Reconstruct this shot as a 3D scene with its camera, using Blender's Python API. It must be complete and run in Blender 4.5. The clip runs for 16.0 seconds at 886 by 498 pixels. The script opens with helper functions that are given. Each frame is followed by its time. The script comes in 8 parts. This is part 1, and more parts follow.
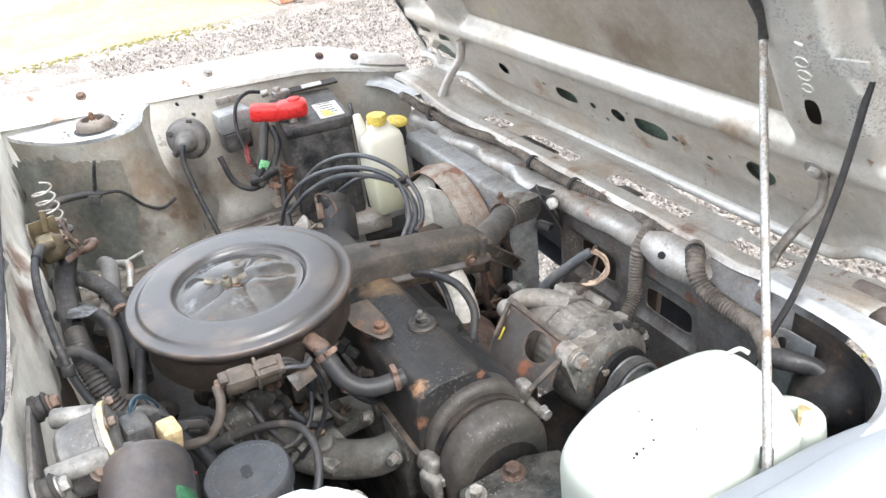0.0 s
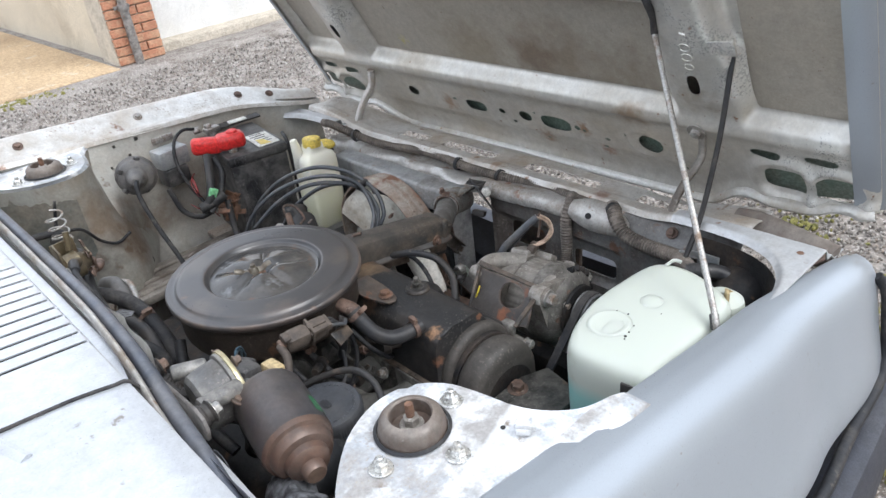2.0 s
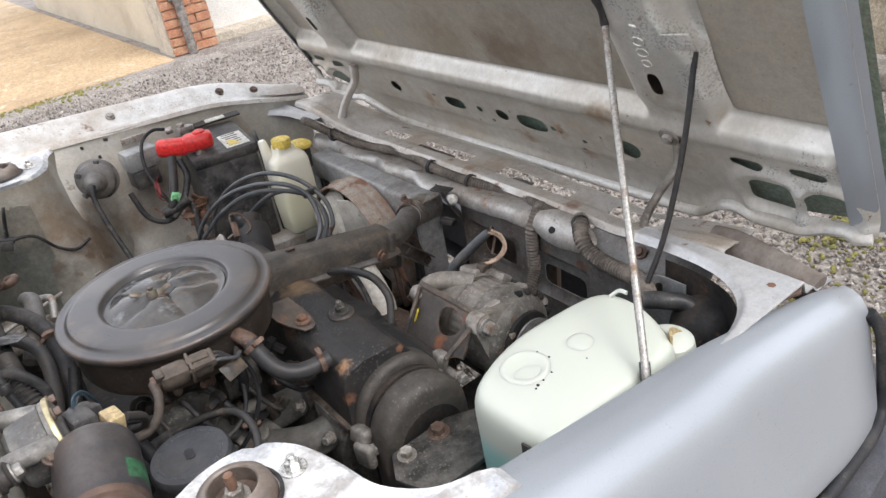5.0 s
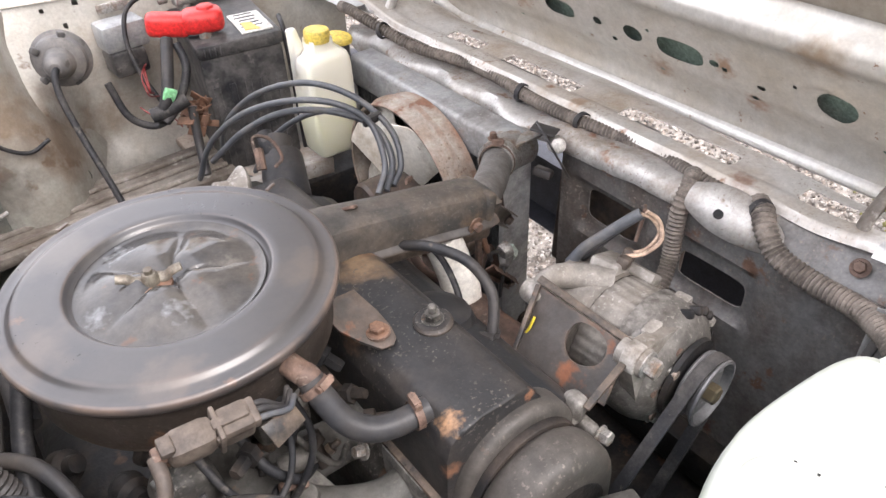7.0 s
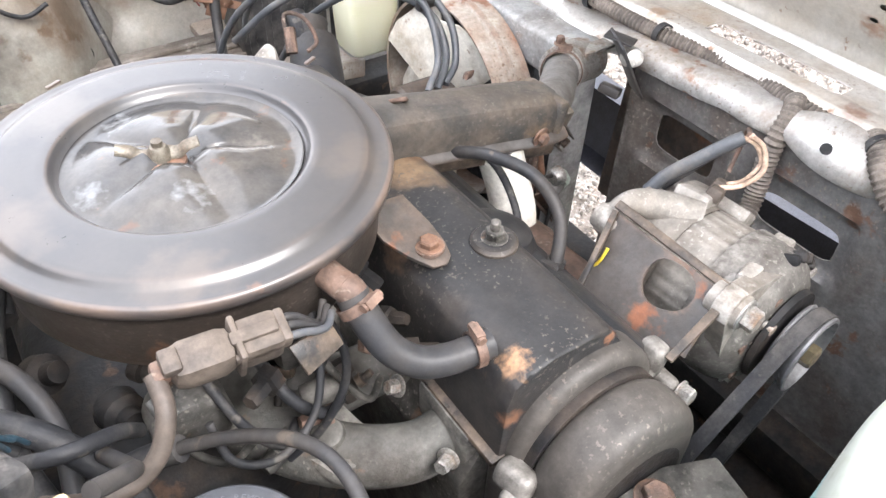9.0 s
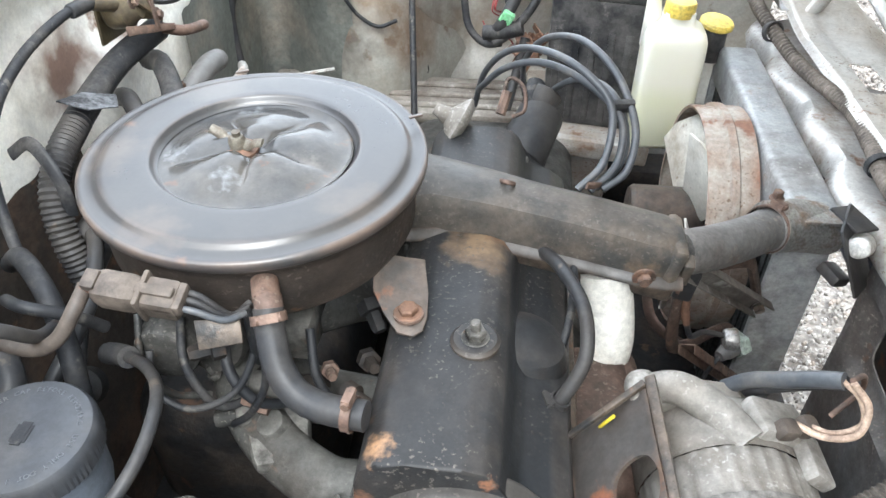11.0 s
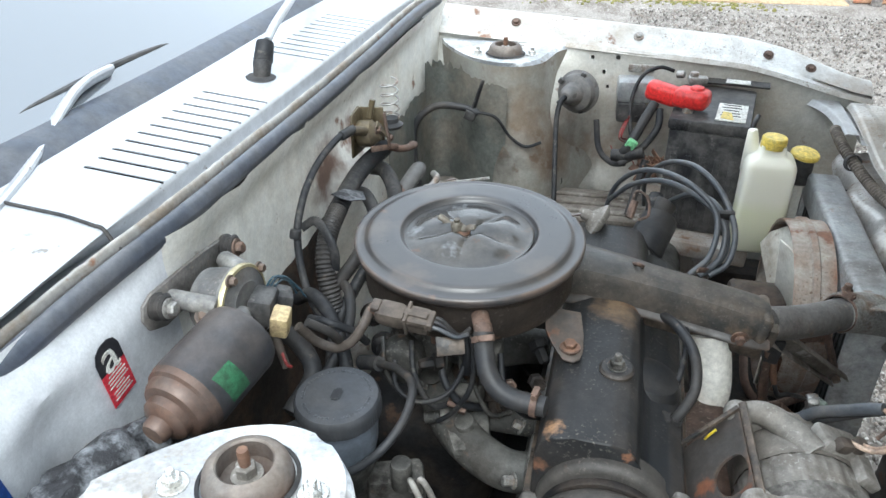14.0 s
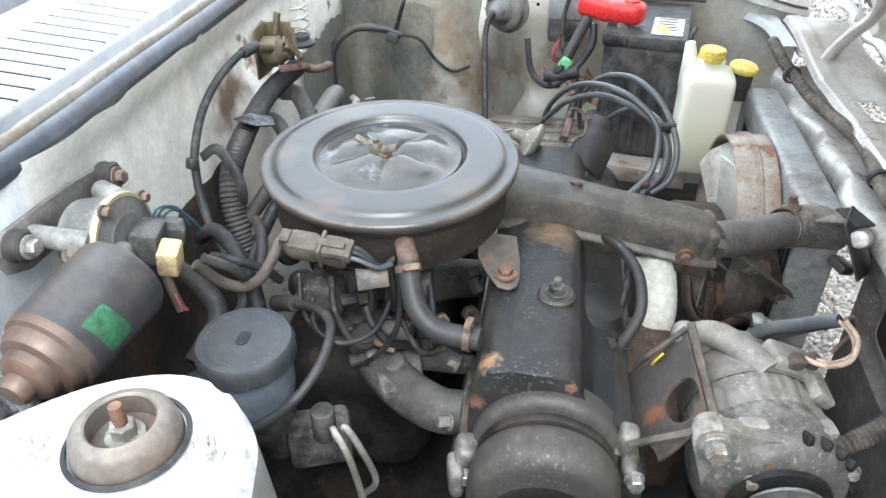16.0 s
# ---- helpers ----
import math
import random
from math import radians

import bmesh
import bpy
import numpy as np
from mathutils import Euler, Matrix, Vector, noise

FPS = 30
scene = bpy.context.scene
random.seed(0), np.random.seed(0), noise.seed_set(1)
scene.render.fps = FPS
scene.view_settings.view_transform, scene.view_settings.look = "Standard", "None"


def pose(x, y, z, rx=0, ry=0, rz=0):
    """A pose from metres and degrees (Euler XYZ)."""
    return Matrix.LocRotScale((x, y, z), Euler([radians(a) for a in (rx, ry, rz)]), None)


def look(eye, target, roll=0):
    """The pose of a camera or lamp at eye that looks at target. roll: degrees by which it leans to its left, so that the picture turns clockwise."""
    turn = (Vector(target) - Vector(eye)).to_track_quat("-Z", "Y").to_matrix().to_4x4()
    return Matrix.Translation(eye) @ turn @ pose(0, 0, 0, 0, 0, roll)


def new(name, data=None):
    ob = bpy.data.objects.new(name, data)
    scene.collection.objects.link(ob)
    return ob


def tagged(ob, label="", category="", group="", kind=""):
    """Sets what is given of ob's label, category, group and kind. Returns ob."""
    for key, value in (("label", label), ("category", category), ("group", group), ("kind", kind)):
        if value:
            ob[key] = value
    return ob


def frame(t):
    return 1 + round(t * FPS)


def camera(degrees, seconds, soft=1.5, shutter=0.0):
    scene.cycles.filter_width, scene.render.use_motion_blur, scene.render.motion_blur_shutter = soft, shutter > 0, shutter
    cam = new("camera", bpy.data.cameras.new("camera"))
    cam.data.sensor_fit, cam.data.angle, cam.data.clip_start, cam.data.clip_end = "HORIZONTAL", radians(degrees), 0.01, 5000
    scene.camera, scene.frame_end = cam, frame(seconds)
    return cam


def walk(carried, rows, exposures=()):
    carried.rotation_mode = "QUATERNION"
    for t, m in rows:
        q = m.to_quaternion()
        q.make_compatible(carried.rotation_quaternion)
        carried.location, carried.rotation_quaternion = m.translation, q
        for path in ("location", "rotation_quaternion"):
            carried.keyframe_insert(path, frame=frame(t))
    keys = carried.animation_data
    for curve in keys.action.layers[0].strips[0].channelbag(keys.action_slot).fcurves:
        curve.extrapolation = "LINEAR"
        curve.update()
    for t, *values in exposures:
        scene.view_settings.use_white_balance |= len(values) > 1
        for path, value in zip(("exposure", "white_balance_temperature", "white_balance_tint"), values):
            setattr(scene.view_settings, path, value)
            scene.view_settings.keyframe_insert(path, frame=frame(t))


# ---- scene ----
cam = camera(62.7, 16.0)
PATH = [
    (0, (-0.025, -0.908, 1.306), (0.725, 0.623, 0.26), -7.2),
    (0.5, (-0.074, -1.037, 1.325), (0.76, 0.471, 0.31), -7.4),
    (1, (-0.153, -1.114, 1.338), (0.784, 0.356, 0.358), -8.0),
    (1.5, (-0.246, -1.038, 1.345), (0.778, 0.38, 0.376), -8.1),
    (2, (-0.299, -0.971, 1.334), (0.827, 0.361, 0.354), -7.4),
    (2.5, (-0.302, -0.956, 1.328), (0.903, 0.294, 0.337), -6.5),
    (3, (-0.293, -0.962, 1.325), (0.952, 0.238, 0.321), -5.5),
    (3.2, (-0.292, -0.961, 1.323), (0.964, 0.225, 0.315), -5.4),
    (5.3, (-0.041, -1.01, 1.293), (0.856, 0.472, 0.294), -9.8),
    (5.5, (-0.031, -0.984, 1.304), (0.835, 0.49, 0.267), -9.2),
    (6, (-0.025, -0.826, 1.274), (0.845, 0.602, 0.176), -7.8),
    (6.5, (-0.02, -0.706, 1.242), (0.867, 0.659, 0.08), -6.2),
    (7, (-0.009, -0.632, 1.211), (0.915, 0.644, -0.021), -2.9),
    (7.5, (-0.004, -0.596, 1.197), (0.942, 0.62, -0.078), -0.7),
    (8, (-0.003, -0.568, 1.155), (0.968, 0.576, -0.167), 1.6),
    (8.5, (-0.007, -0.555, 1.106), (0.943, 0.581, -0.238), 2.4),
    (9, (-0.009, -0.544, 1.12), (0.856, 0.644, -0.236), 2.2),
    (9.2, (0.023, -0.582, 1.148), (0.708, 0.743, -0.184), -0.4),
    (11.3, (0.283, -0.609, 1.141), (0.033, 0.92, -0.122), 0.6),
    (11.5, (0.281, -0.61, 1.139), (-0.034, 0.911, -0.12), 0.4),
    (12, (0.282, -0.671, 1.155), (-0.144, 0.851, -0.07), -0.6),
    (12.5, (0.3, -0.724, 1.193), (-0.215, 0.798, 0.002), -1.8),
    (13, (0.292, -0.789, 1.229), (-0.234, 0.786, 0.114), -2.4),
    (13.5, (0.258, -0.838, 1.243), (-0.25, 0.778, 0.179), -2.2),
    (14, (0.238, -0.857, 1.263), (-0.202, 0.8, 0.234), -1.2),
    (14.5, (0.239, -0.853, 1.249), (-0.154, 0.818, 0.223), -0.9),
    (15, (0.233, -0.853, 1.237), (-0.075, 0.812, 0.172), -0.2),
    (15.5, (0.236, -0.846, 1.226), (-0.012, 0.805, 0.125), -0.2),
    (16, (0.242, -0.799, 1.197), (-0.023, 0.817, 0.048), -0.7),
]
EXPOSURES = [(0, 1.76, 6150, 9), (0.5, 1.52, 6150, 9), (1.0, 1.20, 6050, 9), (1.5, 0.90, 5950, 9), (3.2, 0.80, 6000, 9), (5.3, 0.88, 6400, 13), (6.0, 1.08, 6500, 15), (7.0, 1.74, 6450, 16), (8.0, 2.12, 6350, 14), (9.2, 2.42, 6250, 12),
             (11.3, 2.08, 5850, 4), (12.5, 2.14, 5700, 1), (13.5, 1.50, 5750, 2), (14.5, 1.12, 5800, 3), (15.2, 1.38, 5800, 3), (16.0, 1.84, 5800, 3)]
walk(cam, [(t, look(eye, target, roll)) for t, eye, target, roll in PATH], EXPOSURES)

# ---- world, sun, exposure ----
world = bpy.data.worlds.new("sky")
scene.world = world
world.use_nodes = True
wn = world.node_tree.nodes
sky = wn.new("ShaderNodeTexSky")
sky.sky_type = "NISHITA"
sky.sun_disc = False
sky.sun_elevation, sky.sun_rotation = radians(53), radians(198)
sky.air_density, sky.dust_density, sky.ozone_density = 1.0, 4.0, 1.0
soften = wn.new("ShaderNodeMix")
soften.data_type = "RGBA"
soften.inputs["Factor"].default_value = 0.75
soften.inputs["B"].default_value = (8.6, 8.6, 8.7, 1)
world.node_tree.links.new(sky.outputs[0], soften.inputs["A"])
world.node_tree.links.new(soften.outputs["Result"], wn["Background"].inputs["Color"])
wn["Background"].inputs["Strength"].default_value = 0.14
sun = new("sun", bpy.data.lights.new("sun", "SUN"))
sun.data.energy, sun.data.angle, sun.data.color = 1.2, radians(30), (1.0, 0.95, 0.88)
sun.matrix_world = look((1.0, -3.0, 4.2), (0, 0, 0))

# ---- materials ----
def nodes_of(name):
    m = bpy.data.materials.new(name)
    m.use_nodes = True
    return m, m.node_tree.nodes, m.node_tree.links, m.node_tree.nodes["Principled BSDF"]


def worn(name, base, dirt=None, amount=0.4, scale=9.0, rough=0.5, metal=0.0, bump=0.15, fine=220.0, spots=None, spot_amount=0.3, spot_scale=35.0, vary=0.12, soft=0.075, grain=0.22, edge=None, specks=None, patches=(), haze=0.2, gloss=0.5):
    """A surface colour with soft tone changes, a second colour in patches, a third in sharper spots, and fine relief."""
    m, n, l, b = nodes_of(name)
    co = n.new("ShaderNodeTexCoord")

    def noise_node(s, detail=6.0, r=0.6):
        q = n.new("ShaderNodeTexNoise")
        q.inputs["Scale"].default_value, q.inputs["Detail"].default_value, q.inputs["Roughness"].default_value = s, detail, r
        l.new(co.outputs["Object"], q.inputs["Vector"])
        return q

    def ramp(source, lo, hi):
        q = n.new("ShaderNodeMapRange")
        q.inputs["From Min"].default_value, q.inputs["From Max"].default_value = lo, hi
        l.new(source, q.inputs["Value"])
        return q.outputs["Result"]

    def mix(f, a, bb, kind="MIX"):
        q = n.new("ShaderNodeMix")
        q.data_type, q.blend_type = "RGBA", kind
        for key, v in (("Factor", f), ("A", a), ("B", bb)):
            if isinstance(v, (float, int)):
                q.inputs[key].default_value = v
            elif isinstance(v, tuple):
                q.inputs[key].default_value = (*v, 1) if len(v) == 3 else v
            else:
                l.new(v, q.inputs[key])
        return q.outputs["Result"]

    big, small = noise_node(scale * 0.55, 3.0), noise_node(fine, 3.0, 0.7)
    tone = ramp(big.outputs["Fac"], 0.3, 0.7)
    lo, hi = tuple(c * (1 - vary) for c in base), tuple(min(1, c * (1 + vary)) for c in base)
    colour = mix(tone, lo, hi)
    rgh = ramp(small.outputs["Fac"], 0.2, 0.8)
    rmix = n.new("ShaderNodeMapRange")
    rmix.inputs["To Min"].default_value, rmix.inputs["To Max"].default_value = max(0.03, rough - 0.08), min(1, rough + 0.10)
    l.new(rgh, rmix.inputs["Value"])
    rough_out, metal_out = rmix.outputs["Result"], None
    if dirt:
        dn = noise_node(scale, 8.0, 0.68)
        c = 0.72 - 0.44 * amount
        f = ramp(dn.outputs["Fac"], c - soft, c + soft)
        colour = mix(f, colour, dirt)
        q = n.new("ShaderNodeMix")
        l.new(f, q.inputs["Factor"])
        l.new(rough_out, q.inputs["A"])
        q.inputs["B"].default_value = min(0.95, rough + haze)
        rough_out = q.outputs["Result"]
        if metal:
            q2 = n.new("ShaderNodeMix")
            l.new(f, q2.inputs["Factor"])
            q2.inputs["A"].default_value, q2.inputs["B"].default_value = metal, metal * 0.25
            metal_out = q2.outputs["Result"]
    if spots:
        sn = noise_node(spot_scale, 5.0, 0.6)
        c = 0.74 - 0.44 * spot_amount
        f = ramp(sn.outputs["Fac"], c - 0.03, c + 0.03)
        colour = mix(f, colour, spots)
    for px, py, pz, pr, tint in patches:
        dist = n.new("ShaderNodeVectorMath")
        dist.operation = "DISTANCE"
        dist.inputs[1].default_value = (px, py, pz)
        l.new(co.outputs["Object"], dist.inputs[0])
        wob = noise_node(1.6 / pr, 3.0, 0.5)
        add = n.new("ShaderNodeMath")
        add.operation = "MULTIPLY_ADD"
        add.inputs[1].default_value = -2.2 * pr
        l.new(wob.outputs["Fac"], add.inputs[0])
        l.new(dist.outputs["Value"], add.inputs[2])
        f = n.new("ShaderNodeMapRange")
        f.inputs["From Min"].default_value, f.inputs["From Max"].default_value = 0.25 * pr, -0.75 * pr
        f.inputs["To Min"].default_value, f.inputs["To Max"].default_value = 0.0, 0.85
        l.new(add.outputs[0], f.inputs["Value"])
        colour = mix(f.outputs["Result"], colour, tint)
    if edge:
        ge = n.new("ShaderNodeNewGeometry")
        e1 = ramp(ge.outputs["Pointiness"], 0.52, 0.60)
        en = noise_node(scale * 3, 5.0, 0.65)
        mul = n.new("ShaderNodeMath")
        mul.operation = "MULTIPLY"
        l.new(e1, mul.inputs[0])
        l.new(ramp(en.outputs["Fac"], 0.38, 0.60), mul.inputs[1])
        colour = mix(mul.outputs[0], colour, edge)
    if specks:
        kn = noise_node(260.0, 2.0, 0.5)
        kz = noise_node(11.0, 3.0, 0.6)
        mul = n.new("ShaderNodeMath")
        mul.operation = "MULTIPLY"
        l.new(ramp(kn.outputs["Fac"], 0.60, 0.68), mul.inputs[0])
        l.new(ramp(kz.outputs["Fac"], 0.42, 0.62), mul.inputs[1])
        colour = mix(mul.outputs[0], colour, specks)
    if grain > 0.035:
        hn = noise_node(58.0, 6.0, 0.72)
        h = n.new("ShaderNodeMapRange")
        h.inputs["From Min"].default_value, h.inputs["From Max"].default_value = 0.36, 0.62
        deep = 0.20 if max(base) < 0.25 else 0.09
        h.inputs["To Min"].default_value, h.inputs["To Max"].default_value = 1 + 0.8 * deep, 1 - deep
        l.new(hn.outputs["Fac"], h.inputs["Value"])
        colour = mix(1.0, colour, h.outputs["Result"], "MULTIPLY")
    if grain:
        gn = noise_node(fine * 0.9, 4.0, 0.75)
        g = n.new("ShaderNodeMapRange")
        g.inputs["From Min"].default_value, g.inputs["From Max"].default_value = 0.36, 0.64
        g.inputs["To Min"].default_value, g.inputs["To Max"].default_value = 1 - 1.4 * grain, 1 + 1.4 * grain
        l.new(gn.outputs["Fac"], g.inputs["Value"])
        colour = mix(1.0, colour, g.outputs["Result"], "MULTIPLY")
    l.new(colour, b.inputs["Base Color"])
    l.new(rough_out, b.inputs["Roughness"])
    b.inputs["Specular IOR Level"].default_value = gloss
    if metal_out:
        l.new(metal_out, b.inputs["Metallic"])
    else:
        b.inputs["Metallic"].default_value = metal
    if bump:
        bn = n.new("ShaderNodeBump")
        bn.inputs["Strength"].default_value, bn.inputs["Distance"].default_value = bump, 0.002
        l.new(small.outputs["Fac"], bn.inputs["Height"])
        l.new(bn.outputs["Normal"], b.inputs["Normal"])
    return m


RUST = (0.17, 0.085, 0.05)
TAN = (0.30, 0.245, 0.19)
GRIME = (0.07, 0.062, 0.055)
M = dict(
    silver=worn("silver_paint", (0.345, 0.375, 0.41), (0.32, 0.345, 0.37), 0.15, 5, 0.32, 0.35, 0.012, 700, (0.28, 0.27, 0.26), 0.05, 90, 0.05, grain=0.025),
    silver_bay=worn("silver_paint_bay", (0.60, 0.60, 0.585), (0.36, 0.31, 0.25), 0.37, 7, 0.34, 0.25, 0.06, 260, (0.20, 0.11, 0.07), 0.20, 18, 0.14, 0.12, 0.06, (0.34, 0.25, 0.18), (0.26, 0.2, 0.15)),
    silver_hood=worn("silver_paint_under_hood", (0.66, 0.655, 0.625), (0.44, 0.385, 0.30), 0.36, 4.5, 0.27, 0.5, 0.04, 260, (0.27, 0.16, 0.10), 0.10, 60, 0.12, 0.2, 0.04, (0.80, 0.78, 0.74), None, ((0.72, -0.30, 0.885, 0.03, (0.33, 0.24, 0.16)), (0.79, -0.06, 0.78, 0.02, (0.34, 0.22, 0.14)), (0.79, -0.21, 0.78, 0.016, (0.36, 0.2, 0.12)), (0.77, 0.20, 0.82, 0.02, (0.40, 0.27, 0.18)), (0.70, -0.44, 0.96, 0.03, (0.36, 0.3, 0.23)), (0.765, -0.17, 0.825, 0.015, (0.36, 0.22, 0.13)))),
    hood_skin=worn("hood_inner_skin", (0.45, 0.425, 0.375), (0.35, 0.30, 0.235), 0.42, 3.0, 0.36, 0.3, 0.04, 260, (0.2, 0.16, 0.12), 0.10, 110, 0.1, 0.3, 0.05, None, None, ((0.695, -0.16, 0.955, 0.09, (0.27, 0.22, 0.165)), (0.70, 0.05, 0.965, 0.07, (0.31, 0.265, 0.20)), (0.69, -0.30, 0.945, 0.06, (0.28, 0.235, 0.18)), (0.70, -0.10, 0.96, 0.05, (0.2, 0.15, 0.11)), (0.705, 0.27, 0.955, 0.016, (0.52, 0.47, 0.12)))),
    silver_clean=worn("silver_paint_bulkhead", (0.68, 0.695, 0.72), (0.56, 0.57, 0.585), 0.25, 5, 0.36, 0.12, 0.03, 400, grain=0.05),
    cast=worn("dull_cast_alloy", (0.094, 0.096, 0.091), (0.046, 0.041, 0.035), 0.48, 14, 0.58, 0.15, 0.5, 150, (0.12, 0.08, 0.056), 0.18, 30, 0.2, 0.14, 0.1, (0.24, 0.23, 0.21), (0.22, 0.205, 0.18)),
    beam=worn("worn_rusty_beam", (0.43, 0.42, 0.40), (0.21, 0.165, 0.125), 0.42, 12, 0.36, 0.5, 0.12, 240, (0.22, 0.11, 0.062), 0.24, 22, 0.16, 0.1, 0.08, (0.58, 0.57, 0.55), (0.2, 0.15, 0.11)),
    inner_front=worn("grey_brown_front_panel", (0.17, 0.168, 0.165), (0.095, 0.080, 0.070), 0.46, 9, 0.42, 0.25, 0.15, 240, (0.16, 0.095, 0.065), 0.22, 22, 0.16, 0.1, 0.1, (0.30, 0.28, 0.26), (0.24, 0.21, 0.18)),
    can=worn("dark_motor_can", (0.046, 0.050, 0.058), (0.078, 0.056, 0.046), 0.34, 7, 0.34, 0.3, 0.06, 220, (0.11, 0.065, 0.045), 0.10, 22, 0.2, 0.18, 0.05, (0.15, 0.125, 0.105)),
    cup=worn("dull_strut_cup", (0.175, 0.16, 0.147), (0.11, 0.076, 0.058), 0.48, 14, 0.42, 0.35, 0.15, 220, (0.60, 0.60, 0.60), 0.12, 22, 0.2, 0.12, 0.06, (0.28, 0.24, 0.2)),
    pad=worn("grimy_brown_shade", (0.040, 0.033, 0.028), (0.085, 0.056, 0.040), 0.42, 9, 0.8, 0.0, 0.5, 140, (0.13, 0.075, 0.048), 0.16, 20, grain=0.12, gloss=0.28),
    boot=worn("dusty_grey_rubber_boot", (0.115, 0.112, 0.11), (0.19, 0.175, 0.16), 0.4, 16, 0.5, 0.0, 0.1, 300, (0.07, 0.065, 0.06), 0.16, 40, grain=0.05),
    front_trim=worn("brown_grey_front_roll", (0.20, 0.178, 0.158), (0.13, 0.105, 0.088), 0.44, 12, 0.5, 0.05, 0.1, 240, (0.24, 0.15, 0.11), 0.2, 30, 0.16, 0.1, 0.08),
    grey_green=worn("dark_grey_green_coat_and_shade", (0.125, 0.132, 0.120), (0.185, 0.168, 0.140), 0.42, 7, 0.42, 0.1, 0.15, 160, (0.085, 0.075, 0.062), 0.16, 22, grain=0.10),
    cowl=worn("silver_paint_cowl", (0.54, 0.56, 0.59), (0.46, 0.47, 0.50), 0.2, 6, 0.32, 0.35, 0.03, 500, (0.26, 0.24, 0.22), 0.10, 60, grain=0.04),
    white_flake=worn("flaking_white_paint", (0.72, 0.74, 0.76), (0.42, 0.45, 0.49), 0.42, 11, 0.5, 0.05, 0.2, 240, (0.22, 0.18, 0.145), 0.20, 26, 0.06, 0.035, 0.08, (0.34, 0.33, 0.32), (0.36, 0.33, 0.29)),
    tower_grey=worn("stained_grey_tower", (0.43, 0.435, 0.42), (0.25, 0.22, 0.18), 0.40, 7, 0.32, 0.25, 0.08, 240, (0.17, 0.125, 0.095), 0.18, 16, 0.16, 0.14, 0.06, None, (0.55, 0.54, 0.5)),
    firewall=worn("dusty_firewall_paint", (0.83, 0.82, 0.77), (0.66, 0.61, 0.52), 0.32, 7, 0.5, 0.05, 0.06, 260, (0.24, 0.14, 0.09), 0.13, 17, 0.1, 0.14, 0.05, None, None, ((-0.15, -0.003, 0.832, 0.04, (0.16, 0.065, 0.035)), (-0.15, 0.10, 0.85, 0.03, (0.2, 0.1, 0.06)))),
    lid=worn("black_enamel_lid", (0.034, 0.035, 0.039), (0.062, 0.056, 0.053), 0.36, 5, 0.30, 0.1, 0.006, 240, (0.13, 0.08, 0.058), 0.12, 24, 0.3, 0.24, 0.03, (0.22, 0.15, 0.11), None, ((0.02, -0.05, 0.845, 0.03, (0.085, 0.078, 0.073)), (0.17, -0.20, 0.845, 0.022, (0.08, 0.068, 0.06)), (-0.03, -0.16, 0.845, 0.026, (0.085, 0.073, 0.066)), (0.04, -0.245, 0.845, 0.02, (0.08, 0.066, 0.058))), 0.05, 0.8),
    body_rust=worn("brown_sooty_steel", (0.040, 0.034, 0.030), (0.066, 0.050, 0.040), 0.44, 10, 0.42, 0.2, 0.2, 200, (0.13, 0.075, 0.048), 0.17, 26, 0.2, 0.14, 0.06, (0.19, 0.14, 0.105), (0.13, 0.11, 0.095), gloss=0.3),
    # the bowl's pale patches paint in sky reflections along with bare wear
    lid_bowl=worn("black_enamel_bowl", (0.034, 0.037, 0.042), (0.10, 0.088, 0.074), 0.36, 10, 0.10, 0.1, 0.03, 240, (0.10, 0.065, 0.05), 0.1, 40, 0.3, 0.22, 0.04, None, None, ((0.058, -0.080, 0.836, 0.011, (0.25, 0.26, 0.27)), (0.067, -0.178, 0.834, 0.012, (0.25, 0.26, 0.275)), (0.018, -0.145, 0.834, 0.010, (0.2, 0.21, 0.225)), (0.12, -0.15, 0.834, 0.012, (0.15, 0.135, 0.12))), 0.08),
    sooty=worn("sooty_steel", (0.026, 0.026, 0.026), (0.055, 0.044, 0.035), 0.38, 11, 0.30, 0.2, 0.25, 200, (0.13, 0.070, 0.044), 0.20, 30, 0.2, 0.12, 0.07, (0.19, 0.145, 0.11), (0.12, 0.10, 0.085), (), 0.2, gloss=0.32),
    rocker=worn("black_rocker_enamel", (0.018, 0.020, 0.023), (0.030, 0.029, 0.029), 0.38, 9, 0.40, 0.0, 0.10, 260, (0.075, 0.05, 0.037), 0.10, 24, 0.3, 0.2, 0.05, (0.085, 0.07, 0.058), (0.10, 0.09, 0.08), ((0.255, -0.128, 0.755, 0.026, (0.21, 0.145, 0.09)), (0.206, -0.334, 0.748, 0.0095, (0.36, 0.21, 0.115)), (0.195, -0.347, 0.712, 0.008, (0.22, 0.11, 0.065)), (0.278, -0.349, 0.742, 0.0055, (0.26, 0.125, 0.07)), (0.20, -0.20, 0.745, 0.014, (0.20, 0.13, 0.085)), (0.275, -0.10, 0.745, 0.016, (0.17, 0.09, 0.05))), 0.12, 0.3),
    cover=worn("dusty_black_cover", (0.042, 0.041, 0.040), (0.082, 0.073, 0.064), 0.42, 6, 0.42, 0.05, 0.08, 240, (0.10, 0.078, 0.064), 0.12, 30, 0.2, 0.2, 0.06, (0.15, 0.13, 0.115), (0.13, 0.115, 0.10), gloss=0.3),
    engine_grey=worn("oily_cast_iron", (0.056, 0.058, 0.057), (0.024, 0.022, 0.019), 0.50, 14, 0.42, 0.25, 0.35, 150, (0.11, 0.068, 0.046), 0.18, 28, 0.2, 0.12, 0.08, (0.18, 0.17, 0.155), (0.18, 0.17, 0.15), gloss=0.28),
